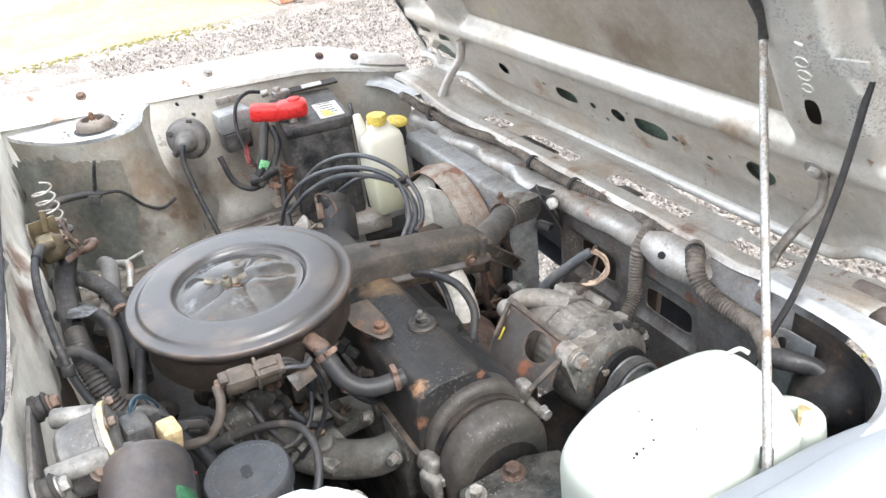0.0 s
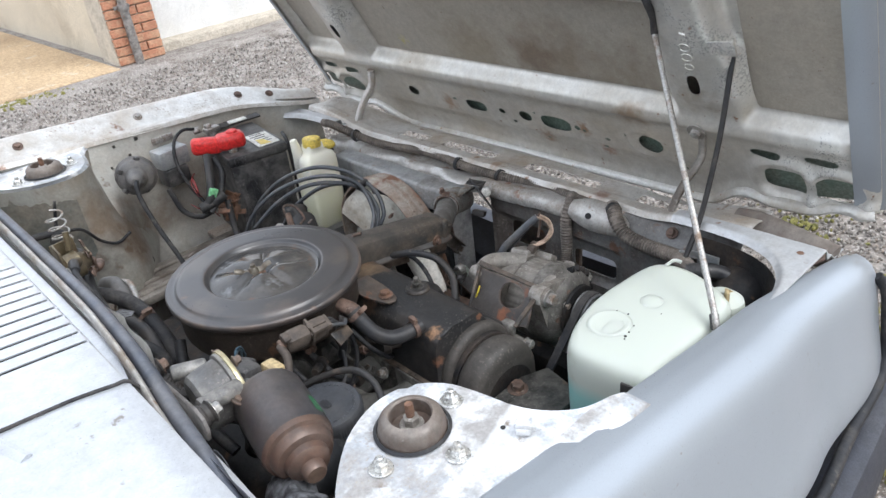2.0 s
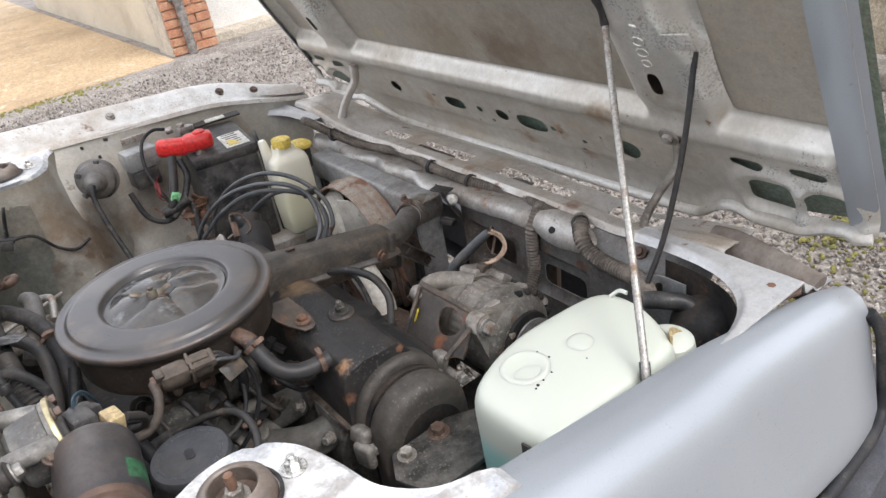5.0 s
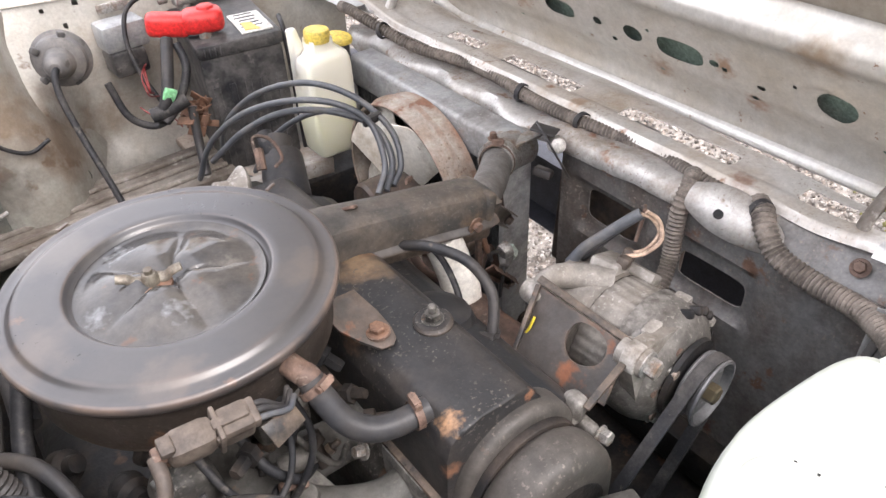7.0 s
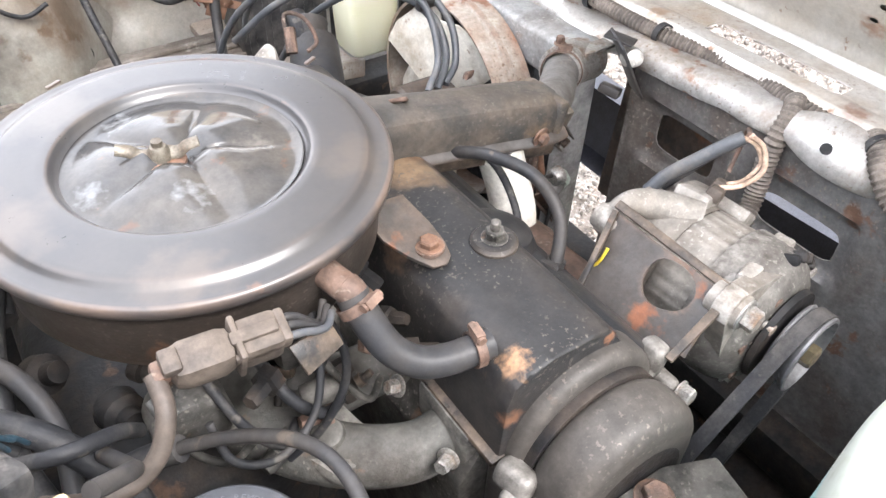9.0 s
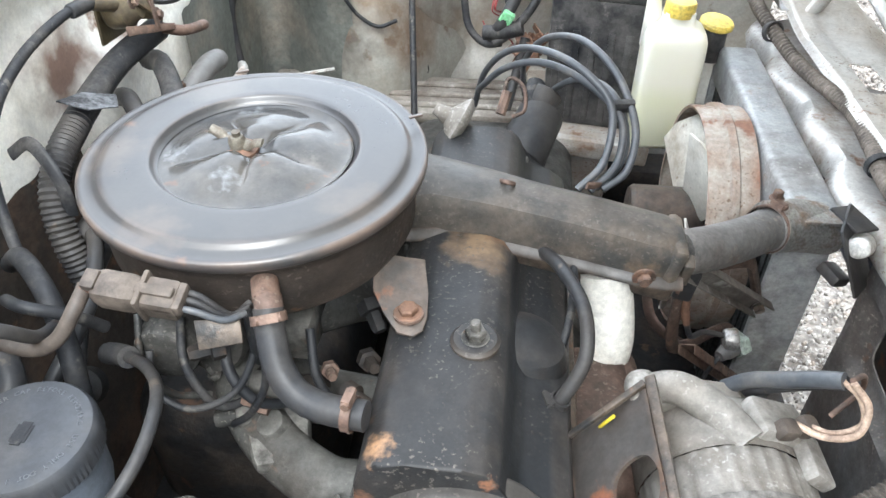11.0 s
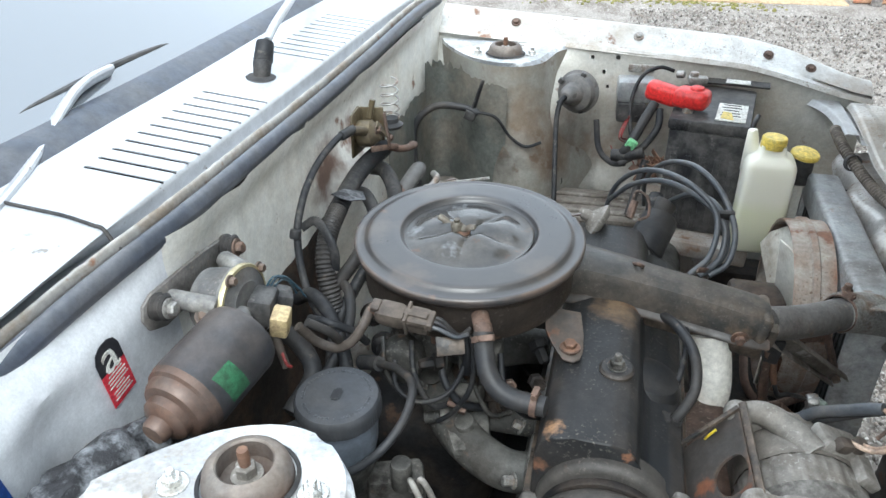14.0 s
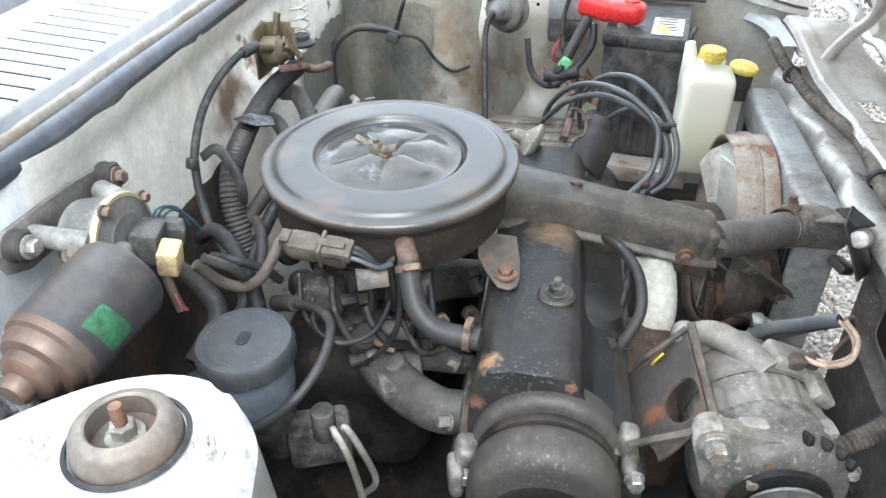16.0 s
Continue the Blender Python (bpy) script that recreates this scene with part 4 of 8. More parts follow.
def strut_mount(sign, lift, rich):
    c = (0.002, sign * 0.536, 0.846 + lift)
    bm = bmesh.new()
    lathe(bm, [(0.034, -0.004), (0.034, 0.002), (0.033, 0.008), (0.031, 0.015), (0.027, 0.019), (0.022, 0.0205), (0.0205, 0.019), (0.0205, 0.004), (0, 0.003)], c, seg=40)
    part("strut_cup", bm, "cup", car, "dull domed strut cup")
    bm = bmesh.new()
    lathe(bm, [(0.0352, 0.001), (0.0385, 0.002), (0.0352, 0.004)], c, seg=40)
    part("cup_gap", bm, "rubber", car)
    bolt(car, (c[0], c[1], c[2] + 0.006), (0, 0, 1), 0.008, 0.010, 0.012, "alu", "weathered strut nut", 0.0, "nut")
    bm = bmesh.new()
    lathe(bm, [(0.0042, 0), (0.0042, 0.008), (0.0048, 0.010), (0.0042, 0.012), (0.0046, 0.016), (0.004, 0.020), (0, 0.0205)], (c[0], c[1], c[2] + 0.012), seg=12)
    part("stud", bm, "copper", car, "orange rusty strut stud")
    for dx, dy in ((0.051, -0.001), (-0.053, -0.016), (0.004, -0.058)) if sign < 0 else ((0.051, 0.004), (-0.053, -0.01), (0.01, 0.05)):
        bolt(car, (c[0] + dx, c[1] + (dy if sign < 0 else dy), c[2]), (0.04, 0.02, 1), 0.0075, 0.008, 0.012, "chrome", "bright zinc tower nut", 0.006, "tower_nut")


part("strut_tower", tower(1, 0), "white_flake", car, "strut tower with flaking white paint", 40)
part("strut_tower", tower(-1, 0.012), "white_flake", car, "far strut tower with flaking white top", 40)
part("tower_wall", tower(1, 0, False), "tower_grey", car, "stained grey tower side", 40)
part("tower_wall", tower(-1, 0.012, False), "tower_far", car, "stained grey tower side flaring to the arch", 60)
# dark sheet along the far tower: its coat, and the recess's shade as colour
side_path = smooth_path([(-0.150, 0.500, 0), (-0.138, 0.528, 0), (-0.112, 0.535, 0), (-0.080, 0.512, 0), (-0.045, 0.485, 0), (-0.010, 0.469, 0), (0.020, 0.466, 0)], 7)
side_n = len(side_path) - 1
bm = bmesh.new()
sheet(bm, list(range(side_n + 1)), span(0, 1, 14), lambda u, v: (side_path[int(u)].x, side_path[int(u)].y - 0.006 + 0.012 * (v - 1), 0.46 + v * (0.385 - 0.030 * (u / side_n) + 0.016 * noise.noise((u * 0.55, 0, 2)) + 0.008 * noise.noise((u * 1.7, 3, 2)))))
part("tower_dark_sheet", bm, "grey_green", car, "dark sheet for coating and shade on the tower side")
strut_mount(-1, 0, True)
strut_mount(1, 0.012, False)
bm = bmesh.new()
box(bm, (0.068, -0.62, 0.852), (0.02, 0.014, 0.006), (0, 0, 35), 0.001)
box(bm, (0.066, -0.624, 0.857), (0.008, 0.02, 0.006), (10, 0, 35), 0.001)
part("paint_tag", bm, "white_flake", car, "lump of flaked paint")
bm = bmesh.new()
lathe(bm, [(0, 0), (0.0025, 0.0), (0.0025, 0.0008), (0, 0.0008)], (0.058, -0.602, 0.8462), seg=12)
part("tower_hole", bm, "rubber", car)


def inner_near(x, v):
    z = edge_near(x)[1] - 0.02 - v
    return (x, -0.6455 - 0.030 * step_(x, 0.42, 0.64) + 0.004 * step_(v, 0.02, 0.2), z)


bm = bmesh.new()
sheet(bm, span(-0.15, 0.64, 40), span(0, 0.5, 20), inner_near)
part("inner_wing", bm, "silver_bay", car, "dirty grey inner wing")


def far_z(x):
    """Height of the far wing's bolt flange."""
    return 0.862 - 0.07 * (x - 0.1) - 0.035 * step_(x, 0.42, 0.70)


def inner_far(x, z):
    y = 0.605 + 0.012 * noise.noise((x * 6, z * 6, 5)) - 0.10 * step_(x, 0.20, 0.08) * step_(x, -0.07, 0.02) * step_(z, 0.85, 0.7)
    y -= 0.015 * step_(z, 0.62, 0.56)
    y += 0.022 * step_(z, 0.74, 0.842)
    return (x, y, 0.40 + (z - 0.40) * (far_z(x) - 0.004 - 0.40) / 0.442)


FAR_HOLES = [(0.19, 0.800, 0.004, 0.004, 4), (0.165, 0.825, 0.0035, 0.0035, 4), (0.215, 0.83, 0.0045, 0.0045, 4), (0.14, 0.79, 0.003, 0.003, 3), (0.20, 0.775, 0.0035, 0.0035, 3), (0.43, 0.81, 0.005, 0.005, 4), (0.23, 0.76, 0.003, 0.003, 3)]
bm = bmesh.new()
xs = sorted({*span(-0.155, 0.68, 60), *[q for h in FAR_HOLES for q in (h[0] - h[2], h[0] + h[2])]})
zs = sorted({*span(0.40, 0.842, 36), *[q for h in FAR_HOLES for q in (h[1] - h[3], h[1] + h[3])]})
sheet(bm, xs, zs, inner_far, FAR_HOLES)
part("inner_wing", bm, "bay_grey", car, "pale grey inner wing with small punched holes")
bm = bmesh.new()
sheet(bm, span(-0.15, 0.68, 6), span(0.4, 0.775, 6), lambda x, z: (x, 0.650, z))
part("wing_back", bm, "dark", car)


def far_wing(x, k):
    prof = [(0.622, -0.008), (0.629, 0.0), (0.648, 0.002), (0.658, 0.006), (0.686, 0.026), (0.696, 0.031), (0.708, 0.031), (0.73, 0.026), (0.757, 0.01), (0.78, -0.03), (0.79, -0.09), (0.795, -0.2)]
    y, dz = prof[int(k)]
    t = step_(x, 0.52, 0.70)
    pull = 0.045 * t
    return (x, y - (pull if k > 2 else pull * 0.3), far_z(x) + dz - 0.01 * t * (1 if k > 3 else 0))


bm = bmesh.new()
sheet(bm, span(-0.9, 0.69, 60), list(range(12)), far_wing)
part("wing", bm, "silver_bay", car, "far front wing with rusty bolt flange")
for x, mtl in ((0.25, "steel"), (0.0, "rust"), (0.50, "rust"), (0.58, "rust")):
    bolt(car, (x, 0.672 - 0.03 * step_(x, 0.52, 0.7), far_z(x) + 0.017), (0, -0.6, 0.8), 0.006, 0.005, 0.010, mtl, "wing bolt", 0, "wing_bolt")

# slam panel with slots
FRONT = [(0.258, 0.7065, 0.040, 0.0145, 30), (0.088, 0.7065, 0.076, 0.0145, 30), (-0.160, 0.7065, 0.088, 0.0145, 30), (-0.382, 0.7065, 0.048, 0.0145, 30)]


def slam_f(y, x):
    sag = 0.752 + 0.030 * step_(abs(y), 0.36, 0.56)
    z = sag - 0.003 * step_(x, 0.688, 0.694)
    if x < 0.666:
        z -= 0.009 * step_(x, 0.666, 0.659)
    if x > 0.724:
        reach = 0.80 - 0.056 * step_(-y, -0.02, 0.25) - 0.012 * step_(-y, 0.25, 0.42)
        x = 0.724 + (x - 0.724) * (reach - 0.724) / 0.076
    if x > 0.745:
        keep = step_(abs(y - 0.03), 0.44, 0.34)
        x = 0.745 + (x - 0.745) * (0.25 + 0.75 * keep)
        z -= 0.45 * (x - 0.745) * keep
    back = 0.012 * (abs(y) / 0.5) ** 2
    wave = 0.0025 * noise.noise((y * 11, 0, 7)) if x < 0.671 else 0
    return (x - back + wave, y, z + 0.0015 * noise.noise((y * 14, x * 14, 3)))


bm = bmesh.new()
ys = sorted({*span(-0.56, 0.60, 116), *[q for h in FRONT for q in (h[0] - h[2], h[0] + h[2])]})
xs = sorted({0.659, 0.661, 0.663, 0.666, 0.670, 0.674, 0.682, 0.688, 0.692, 0.6985, 0.7065, 0.7145, 0.721, 0.724, 0.734, 0.745, 0.756, 0.77, 0.785, 0.80})
sheet(bm, ys, xs, slam_f, FRONT, 0.0015)
part("slam_panel", bm, "flange_pale", car, "slotted slam panel with worn dusty paint", 50)
for y0, y1 in ((0.125, 0.30), (-0.105, -0.060), (-0.255, -0.224)):
    bm = bmesh.new()
    box(bm, (0.722, (y0 + y1) / 2, 0.716), (0.062, abs(y1 - y0), 0.004), (0, 12, 0), 0.001)
    part("slot_backing", bm, "inner_front", car, "grey channel seen through the slots")
BEAM = [(0.676, 0.736), (0.662, 0.733), (0.647, 0.734), (0.633, 0.737), (0.623, 0.731), (0.617, 0.719), (0.620, 0.711)]


def beam_f(y, k):
    x, z = BEAM[int(k)]
    wavy = step_(y, -0.03, 0.05)
    w = (0.007 * math.sin(y * 44) + 0.005 * math.sin(y * 21 + 1)) * wavy + 0.003 * noise.noise((y * 20, 0, 4))
    return (x - (w + 0.004) * step_(k, 1.5, 4.0), y, z - 0.010 * abs(math.sin(y * 33)) * step_(k, 3, 5) * wavy + 0.006 * step_(y, -0.06, -0.18) - 0.010 * wavy + 0.003 * noise.noise((y * 25, k, 1)))


bm = bmesh.new()
sheet(bm, span(-0.235, 0.50, 120), list(range(7)), beam_f, (), 0.0015)
part("support_beam", bm, "beam", car, "rust-stained wavy pressed support beam", 60)
bm = bmesh.new()
tube(bm, [(0.624, -0.246, 0.738), (0.626, -0.28, 0.737), (0.630, -0.32, 0.730), (0.636, -0.354, 0.718)], lambda t: 0.012 + 0.016 * math.sin(3.14 * min(1, t * 0.9 + 0.08)), 12, 6, flat=0.6)
part("pressed_cover", bm, "beam", car, "bulging pressed panel with one bolt hole")
bm = bmesh.new()
lathe(bm, [(0.0055, -0.002), (0.0055, 0.0008), (0, 0.001)], (0.609, -0.292, 0.741), (-0.75, -0.1, 0.65), 16)
part("bolt_hole", bm, "dark", car)


bm = bmesh.new()
sheet(bm, span(-0.55, -0.335, 24), span(0, 1, 6), lambda y, v: (0.668 - 0.040 * v - 0.008 * math.sin(3.1 * v) - 0.006, y, 0.744 + 0.024 * step_(-y, 0.38, 0.56) - (0.030 + 0.020 * step_(-y, 0.38, 0.56)) * v - 0.004 * math.sin(3.1 * v)), (), 0.0015)
part("panel_flange", bm, "inner_front", car, "grey sloping flange of the front panel")
bolt(car, (0.640, -0.435, 0.738), (-0.7, 0, 0.7), 0.0065, 0.006, 0.010, "rust", "rusty flange bolt", 0, "flange_bolt")


def rad_panel(y, z):
    x = 0.625 + 0.012 * step_(abs(y + 0.131) if y > -0.21 else abs(y + 0.287), 0.068, 0.056) * step_(abs(z - 0.637), 0.044, 0.034)
    return (x + 0.004 * noise.noise((y * 8, z * 8, 1)), y, z)


WIN = [(-0.131, 0.641, 0.043, 0.024, 6), (-0.287, 0.631, 0.046, 0.020, 6)]
bm = bmesh.new()
ys = sorted({*span(-0.53, -0.045, 60), *[q for h in WIN for q in (h[0] - h[2], h[0] + h[2])]})
zs = sorted({*span(0.40, 0.722, 40), *[q for h in WIN for q in (h[1] - h[3], h[1] + h[3])]})
sheet(bm, ys, zs, rad_panel, WIN, 0.0015)
part("front_panel", bm, "inner_front", car, "grey inner front panel with two window openings", 50)
bm = bmesh.new()
box(bm, (0.70, -0.09, 0.57), (0.012, 0.23, 0.24), (0, 4, 0), 0.003)
part("grille_back", bm, "rust_grey", car, "rusty brown panel behind the openings")
bm = bmesh.new()
box(bm, (0.62, 0.0, 0.37), (0.07, 1.12, 0.06), bevel=0.01)
part("lower_crossmember", bm, "dark", car)
bm = bmesh.new()
box(bm, (0.175, 0.0, 0.29), (0.67, 1.16, 0.03), bevel=0.01)
box(bm, (0.55, -0.31, 0.31), (0.14, 0.52, 0.03), bevel=0.01)
box(bm, (0.55, 0.30, 0.31), (0.14, 0.54, 0.03), bevel=0.01)
part("undertray", bm, "dark", car, "oily dark undertray")
bm = bmesh.new()
box(bm, (0.02, 0.05, 0.50), (0.20, 0.52, 0.20), bevel=0.05, seg=4)
part("steering_rack_housing", bm, "dark", car, "dark oily housing behind the engine")
for sy in (-1, 1):
    bm = bmesh.new()
    box(bm, (0.25, sy * 0.50, 0.42), (0.95, 0.07, 0.09), bevel=0.01)
    part("chassis_rail", bm, "dark", car)

# near headlamp corner
def lamp_corner(sy):
    def corner_f(x, y):
        q = ((max(0, x - 0.45) / 0.158) ** 2.8 + (abs(y + 0.50) / 0.158) ** 2.8) ** (1 / 2.8)
        return (x, sy * y, 0.777 + (0.012 if sy > 0 else 0) - 0.010 * step_(q, 1.05, 1.0) - 0.018 * step_(x, 0.634, 0.642) - 0.012 * step_(x, 0.655, 0.67) + 0.0012 * noise.noise((x * 20, y * 20, 0)))
    bm = bmesh.new()
    sheet(bm, [*span(0.44, 0.628, 60), *span(0.631, 0.70, 24)], span(-0.672, -0.45, 70), corner_f, [(0.45, -0.50, 0.158, 0.158, 2.8)], 0.002)
    part("headlamp_panel", bm, "corner", car, "grey corner panel with a round lamp opening", 50)


lamp_corner(-1)
lamp_corner(1)
bm = bmesh.new()
sheet(bm, span(0.0, math.pi / 2, 24), span(0, 1, 6), lambda a, v: (0.45 + (0.160 - 0.004 * v) * math.cos(a) ** 0.714, -0.50 - (0.160 - 0.004 * v) * math.sin(a) ** 0.714, 0.766 - 0.22 * v))
part("lamp_well", bm, "dark", car, "dark well behind the headlamp")
bm = bmesh.new()
lathe(bm, [(0.052, -0.02), (0.05, 0.0), (0.04, 0.018), (0.026, 0.028), (0.022, 0.05), (0.012, 0.055), (0, 0.055)], (0.585, -0.575, 0.69), (-1, 0, 0.1), 28)
part("headlamp_back", bm, "dark", car, "dark back of the headlamp")
bm = bmesh.new()
prism(bm, [(0.588, -0.652), (0.589, -0.638), (0.600, -0.633), (0.623, -0.634), (0.648, -0.664), (0.62, -0.676), (0.598, -0.668)], 0.004, pose(0, 0, 0.779), 0.001)
part("bump_stop_plate", bm, "rust", car, "small rusty bolted plate")
bolt(car, (0.606, -0.648, 0.783), (0, 0, 1), 0.006, 0.005, 0.01, "copper", "rusty bolt")
bm = bmesh.new()
lathe(bm, [(0, 0.0022), (0.0042, 0.0022), (0.0042, -0.001)], (0.608, -0.615, 0.7765), seg=20)
part("panel_hole", bm, "pad", car, "small round hole")
bm = bmesh.new()
sheet(bm, span(-0.535, -0.475, 24), span(0.60, 0.742, 40), lambda y, z: (0.606 - 0.012 * step_(y, -0.50, -0.475), y, z), [(-0.512, 0.705, 0.006, 0.006, 2), (-0.495, 0.722, 0.005, 0.009, 4), (-0.52, 0.665, 0.005, 0.005, 2)], 0.002)
part("lamp_bracket", bm, "radiator", car, "blue-grey sheet bracket beside the headlamp")
bm = bmesh.new()
tube(bm, [(0.690, -0.515, 0.764), (0.688, -0.535, 0.767), (0.686, -0.555, 0.768), (0.680, -0.60, 0.764), (0.668, -0.67, 0.757)], 0.021, 14, 6, flat=0.5)
part("front_edge_roll", bm, "front_trim", car, "brown-grey rolled front edge")
bm = bmesh.new()
box(bm, (0.630, -0.545, 0.779), (0.010, 0.012, 0.010), (0, 20, 10), 0.003)
part("rubber_stop", bm, "rubber", car, "small black rubber stop")

# ---- bonnet, hinged at the front ----
HO, HA = Vector((0.765, 0.0, 0.822)), 62
HD = Vector((-math.cos(radians(HA)), 0, math.sin(radians(HA))))
HN = Vector((math.sin(radians(HA)), 0, math.cos(radians(HA))))


def hp(y, s, w=0.0):
    """A point of the bonnet: across, up along it, and out of its underside towards the bay."""
    return HO + HD * s + Vector((0, y, 0)) - HN * w


def hood_h(y, s):
    a = abs(y)
    low = -0.120 + 0.060 * step_(a, 0.40, 0.49) + 0.02 * step_(a, 0.55, 0.68)
    frame = 1 - step_(s, 0.098, 0.116)
    frame = max(frame, step_(a, 0.655, 0.664), step_(s, 0.305, 0.318) * (1 - step_(a, 0.40, 0.41)))
    rib = step_(a, 0.382, 0.395) * (1 - step_(a, 0.475 + 0.02 * step_(s, 0.30, 0.2), 0.495 + 0.02 * step_(s, 0.30, 0.2)))
    h = -0.022 + 0.022 * max(frame, rib)
    mid = 1 - ((a - 0.44) / 0.056) ** 2
    h += (0.004 + 0.013 * max(0, mid)) * rib * step_(s, 0.10, 0.16)
    ridge = math.exp(-((s - 0.085) / 0.018) ** 2) * step_(0.66 - a, 0, 0.02)
    h += 0.012 * ridge
    h += 0.010 * math.exp(-((s - low - 0.012) / 0.012) ** 2)
    h -= 0.006 * step_(s, -0.03, -0.06) * (1 - step_(a, 0.40, 0.48))
    for c, r in ((-0.553, 0.052), (-0.632, 0.045), (0.553, 0.052), (0.632, 0.045)):
        q = math.hypot((y - c) / r, (s + 0.012) / 0.04)
        h += 0.008 * math.exp(-((q - 1) / 0.22) ** 2)
    q = math.hypot(y + 0.30, s)
    h += 0.002 * math.exp(-((q - 0.030) / 0.006) ** 2)
    return h


HH = [(0.312, 0.010, 0.016, 0.014, 2), (0.112, 0.004, 0.029, 0.0145, 3.2), (-0.026, 0.004, 0.016, 0.0135, 2), (-0.103, 0.002, 0.036, 0.018, 3.0), (-0.315, 0.002, 0.024, 0.0205, 2),
      (0.038, 0.004, 0.008, 0.007, 2), (-0.155, 0.002, 0.007, 0.006, 2), (0.175, 0.012, 0.006, 0.004, 2), (-0.17, -0.002, 0.004, 0.004, 2), (0.012, -0.020, 0.005, 0.004, 2), (-0.055, 0.02, 0.003, 0.003, 2), (-0.265, 0.012, 0.003, 0.003, 2), (-0.22, -0.012, 0.006, 0.004, 2),
      (-0.525, 0.040, 0.024, 0.007, 3), (-0.609, 0.045, 0.024, 0.007, 3), (-0.553, -0.012, 0.034, 0.02, 4), (-0.632, -0.008, 0.030, 0.02, 6),
      (0.525, 0.040, 0.024, 0.007, 3), (0.609, 0.045, 0.024, 0.007, 3), (0.553, -0.012, 0.034, 0.02, 4), (0.632, -0.008, 0.030, 0.02, 6),
      (-0.445, 0.186, 0.009, 0.0185, 3.0), (0.445, 0.186, 0.009, 0.0185, 3.0), (-0.06, -0.055, 0.004, 0.003, 2), (-0.21, -0.035, 0.005, 0.004, 2), (-0.37, -0.05, 0.005, 0.004, 2), (0.22, -0.05, 0.004, 0.003, 2)]
bonnet = thing("bonnet", "open silver bonnet, stained bare metal underside", "bonnet", at=(0.80, 0, 0.75))
bm = bmesh.new()
ys = sorted({*span(-0.69, 0.69, 230), *[q for h in HH for q in (h[0] - h[2], h[0] + h[2])]})
ss = sorted({*span(-0.15, 0.34, 130), *span(0.34, 0.95, 40), *[q for h in HH for q in (h[1] - h[3], h[1] + h[3])]})


def hood_f(y, s):
    a = abs(y)
    low = -0.120 + 0.060 * step_(a, 0.40, 0.49) + 0.02 * step_(a, 0.55, 0.68)
    s2 = max(s, low)
    return hp(y, s2, hood_h(y, s2) if s > low - 1e-6 else hood_h(y, low) - 0.012 * step_(low - s, 0, 0.02))


RECESS = [(0.0, 0.2105, 0.376, 0.0925, 60), (-0.580, 0.60, 0.068, 0.482, 30), (0.580, 0.60, 0.068, 0.482, 30)]
sheet(bm, ys, ss, hood_f, HH + RECESS)
bmesh.ops.remove_doubles(bm, verts=bm.verts, dist=0.0004)
part("inner_panel", bm, "silver_hood", bonnet, "stained silver inner panel with oval holes", 60)
bm = bmesh.new()
sheet(bm, span(-0.695, 0.695, 40), [*span(-0.15, 0.2, 24), *span(0.25, 0.96, 10)], lambda y, s: hp(y, max(s, -0.124 + 0.060 * step_(abs(y), 0.40, 0.49) + 0.02 * step_(abs(y), 0.55, 0.68)), -0.016 - 0.014 * (1 - (y / 0.7) ** 2) * step_(s, 0.05, 0.15) - 0.010 * step_(s, 0.06, 0.11)))
part("outer_skin", bm, "dark_green", bonnet, "outer skin seen green through the holes")
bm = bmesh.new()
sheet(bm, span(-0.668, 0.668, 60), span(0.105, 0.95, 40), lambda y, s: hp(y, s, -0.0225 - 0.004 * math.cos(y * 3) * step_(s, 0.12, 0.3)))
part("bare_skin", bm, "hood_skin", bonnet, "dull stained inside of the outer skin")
for sy in (-1, 1):
    bm = bmesh.new()
    sheet(bm, span(-0.035, 0.95, 40), span(0, 1, 4), lambda s, v: hp(sy * (0.655 + 0.043 * v), s, 0.009 - 0.014 * v * v))
    part("edge_flange", bm, "silver", bonnet, "folded silver bonnet edge")
bm = bmesh.new()


def hem_at(y):
    a = abs(y)
    low = -0.120 + 0.060 * step_(a, 0.40, 0.49) + 0.02 * step_(a, 0.55, 0.68)
    return hp(y, low + 0.010, hood_h(y, low + 0.010) + 0.003)


tube(bm, [hem_at(y) for y in span(-0.685, 0.685, 90)], 0.0105, 8, 1, flat=0.5)
part("hem", bm, "hem", bonnet, "pale folded lower hem")
bolt(bonnet, hp(-0.424, 0.075, 0.012), -HN, 0.009, 0.007, 0.016, "alu", "dusty hinge bolt")
bm = bmesh.new()
for s0, r in ((0.222, 0.0055), (0.240, 0.0065), (0.258, 0.0065)):
    tube(bm, [hp(-0.446 + r * 1.25 * math.cos(a), s0 + r * math.sin(a), hood_h(-0.446, s0) + 0.0005) for a in span(0.3, 5.9, 12)], 0.0010, 6, 2)
tube(bm, [hp(-0.452, 0.281, hood_h(-0.45, 0.28)), hp(-0.444, 0.284, hood_h(-0.445, 0.28))], 0.0018, 6)
part("embossed_mark", bm, "silver_hood", bonnet, "small embossed marks on the rib")
# tab that carries the check strap
bm = bmesh.new()
prism(bm, [(-0.02, 0), (0.018, -0.004), (0.022, 0.018), (-0.018, 0.024)], 0.003, Matrix.Translation(hp(-0.500, 0.250, 0.010)) @ Matrix((( 0, HD.x, -HN.x), (1, 0, 0), (0, HD.z, -HN.z))).to_4x4(), 0.0006)
part("strap_tab", bm, "silver_hood", bonnet, "bent sheet tab")
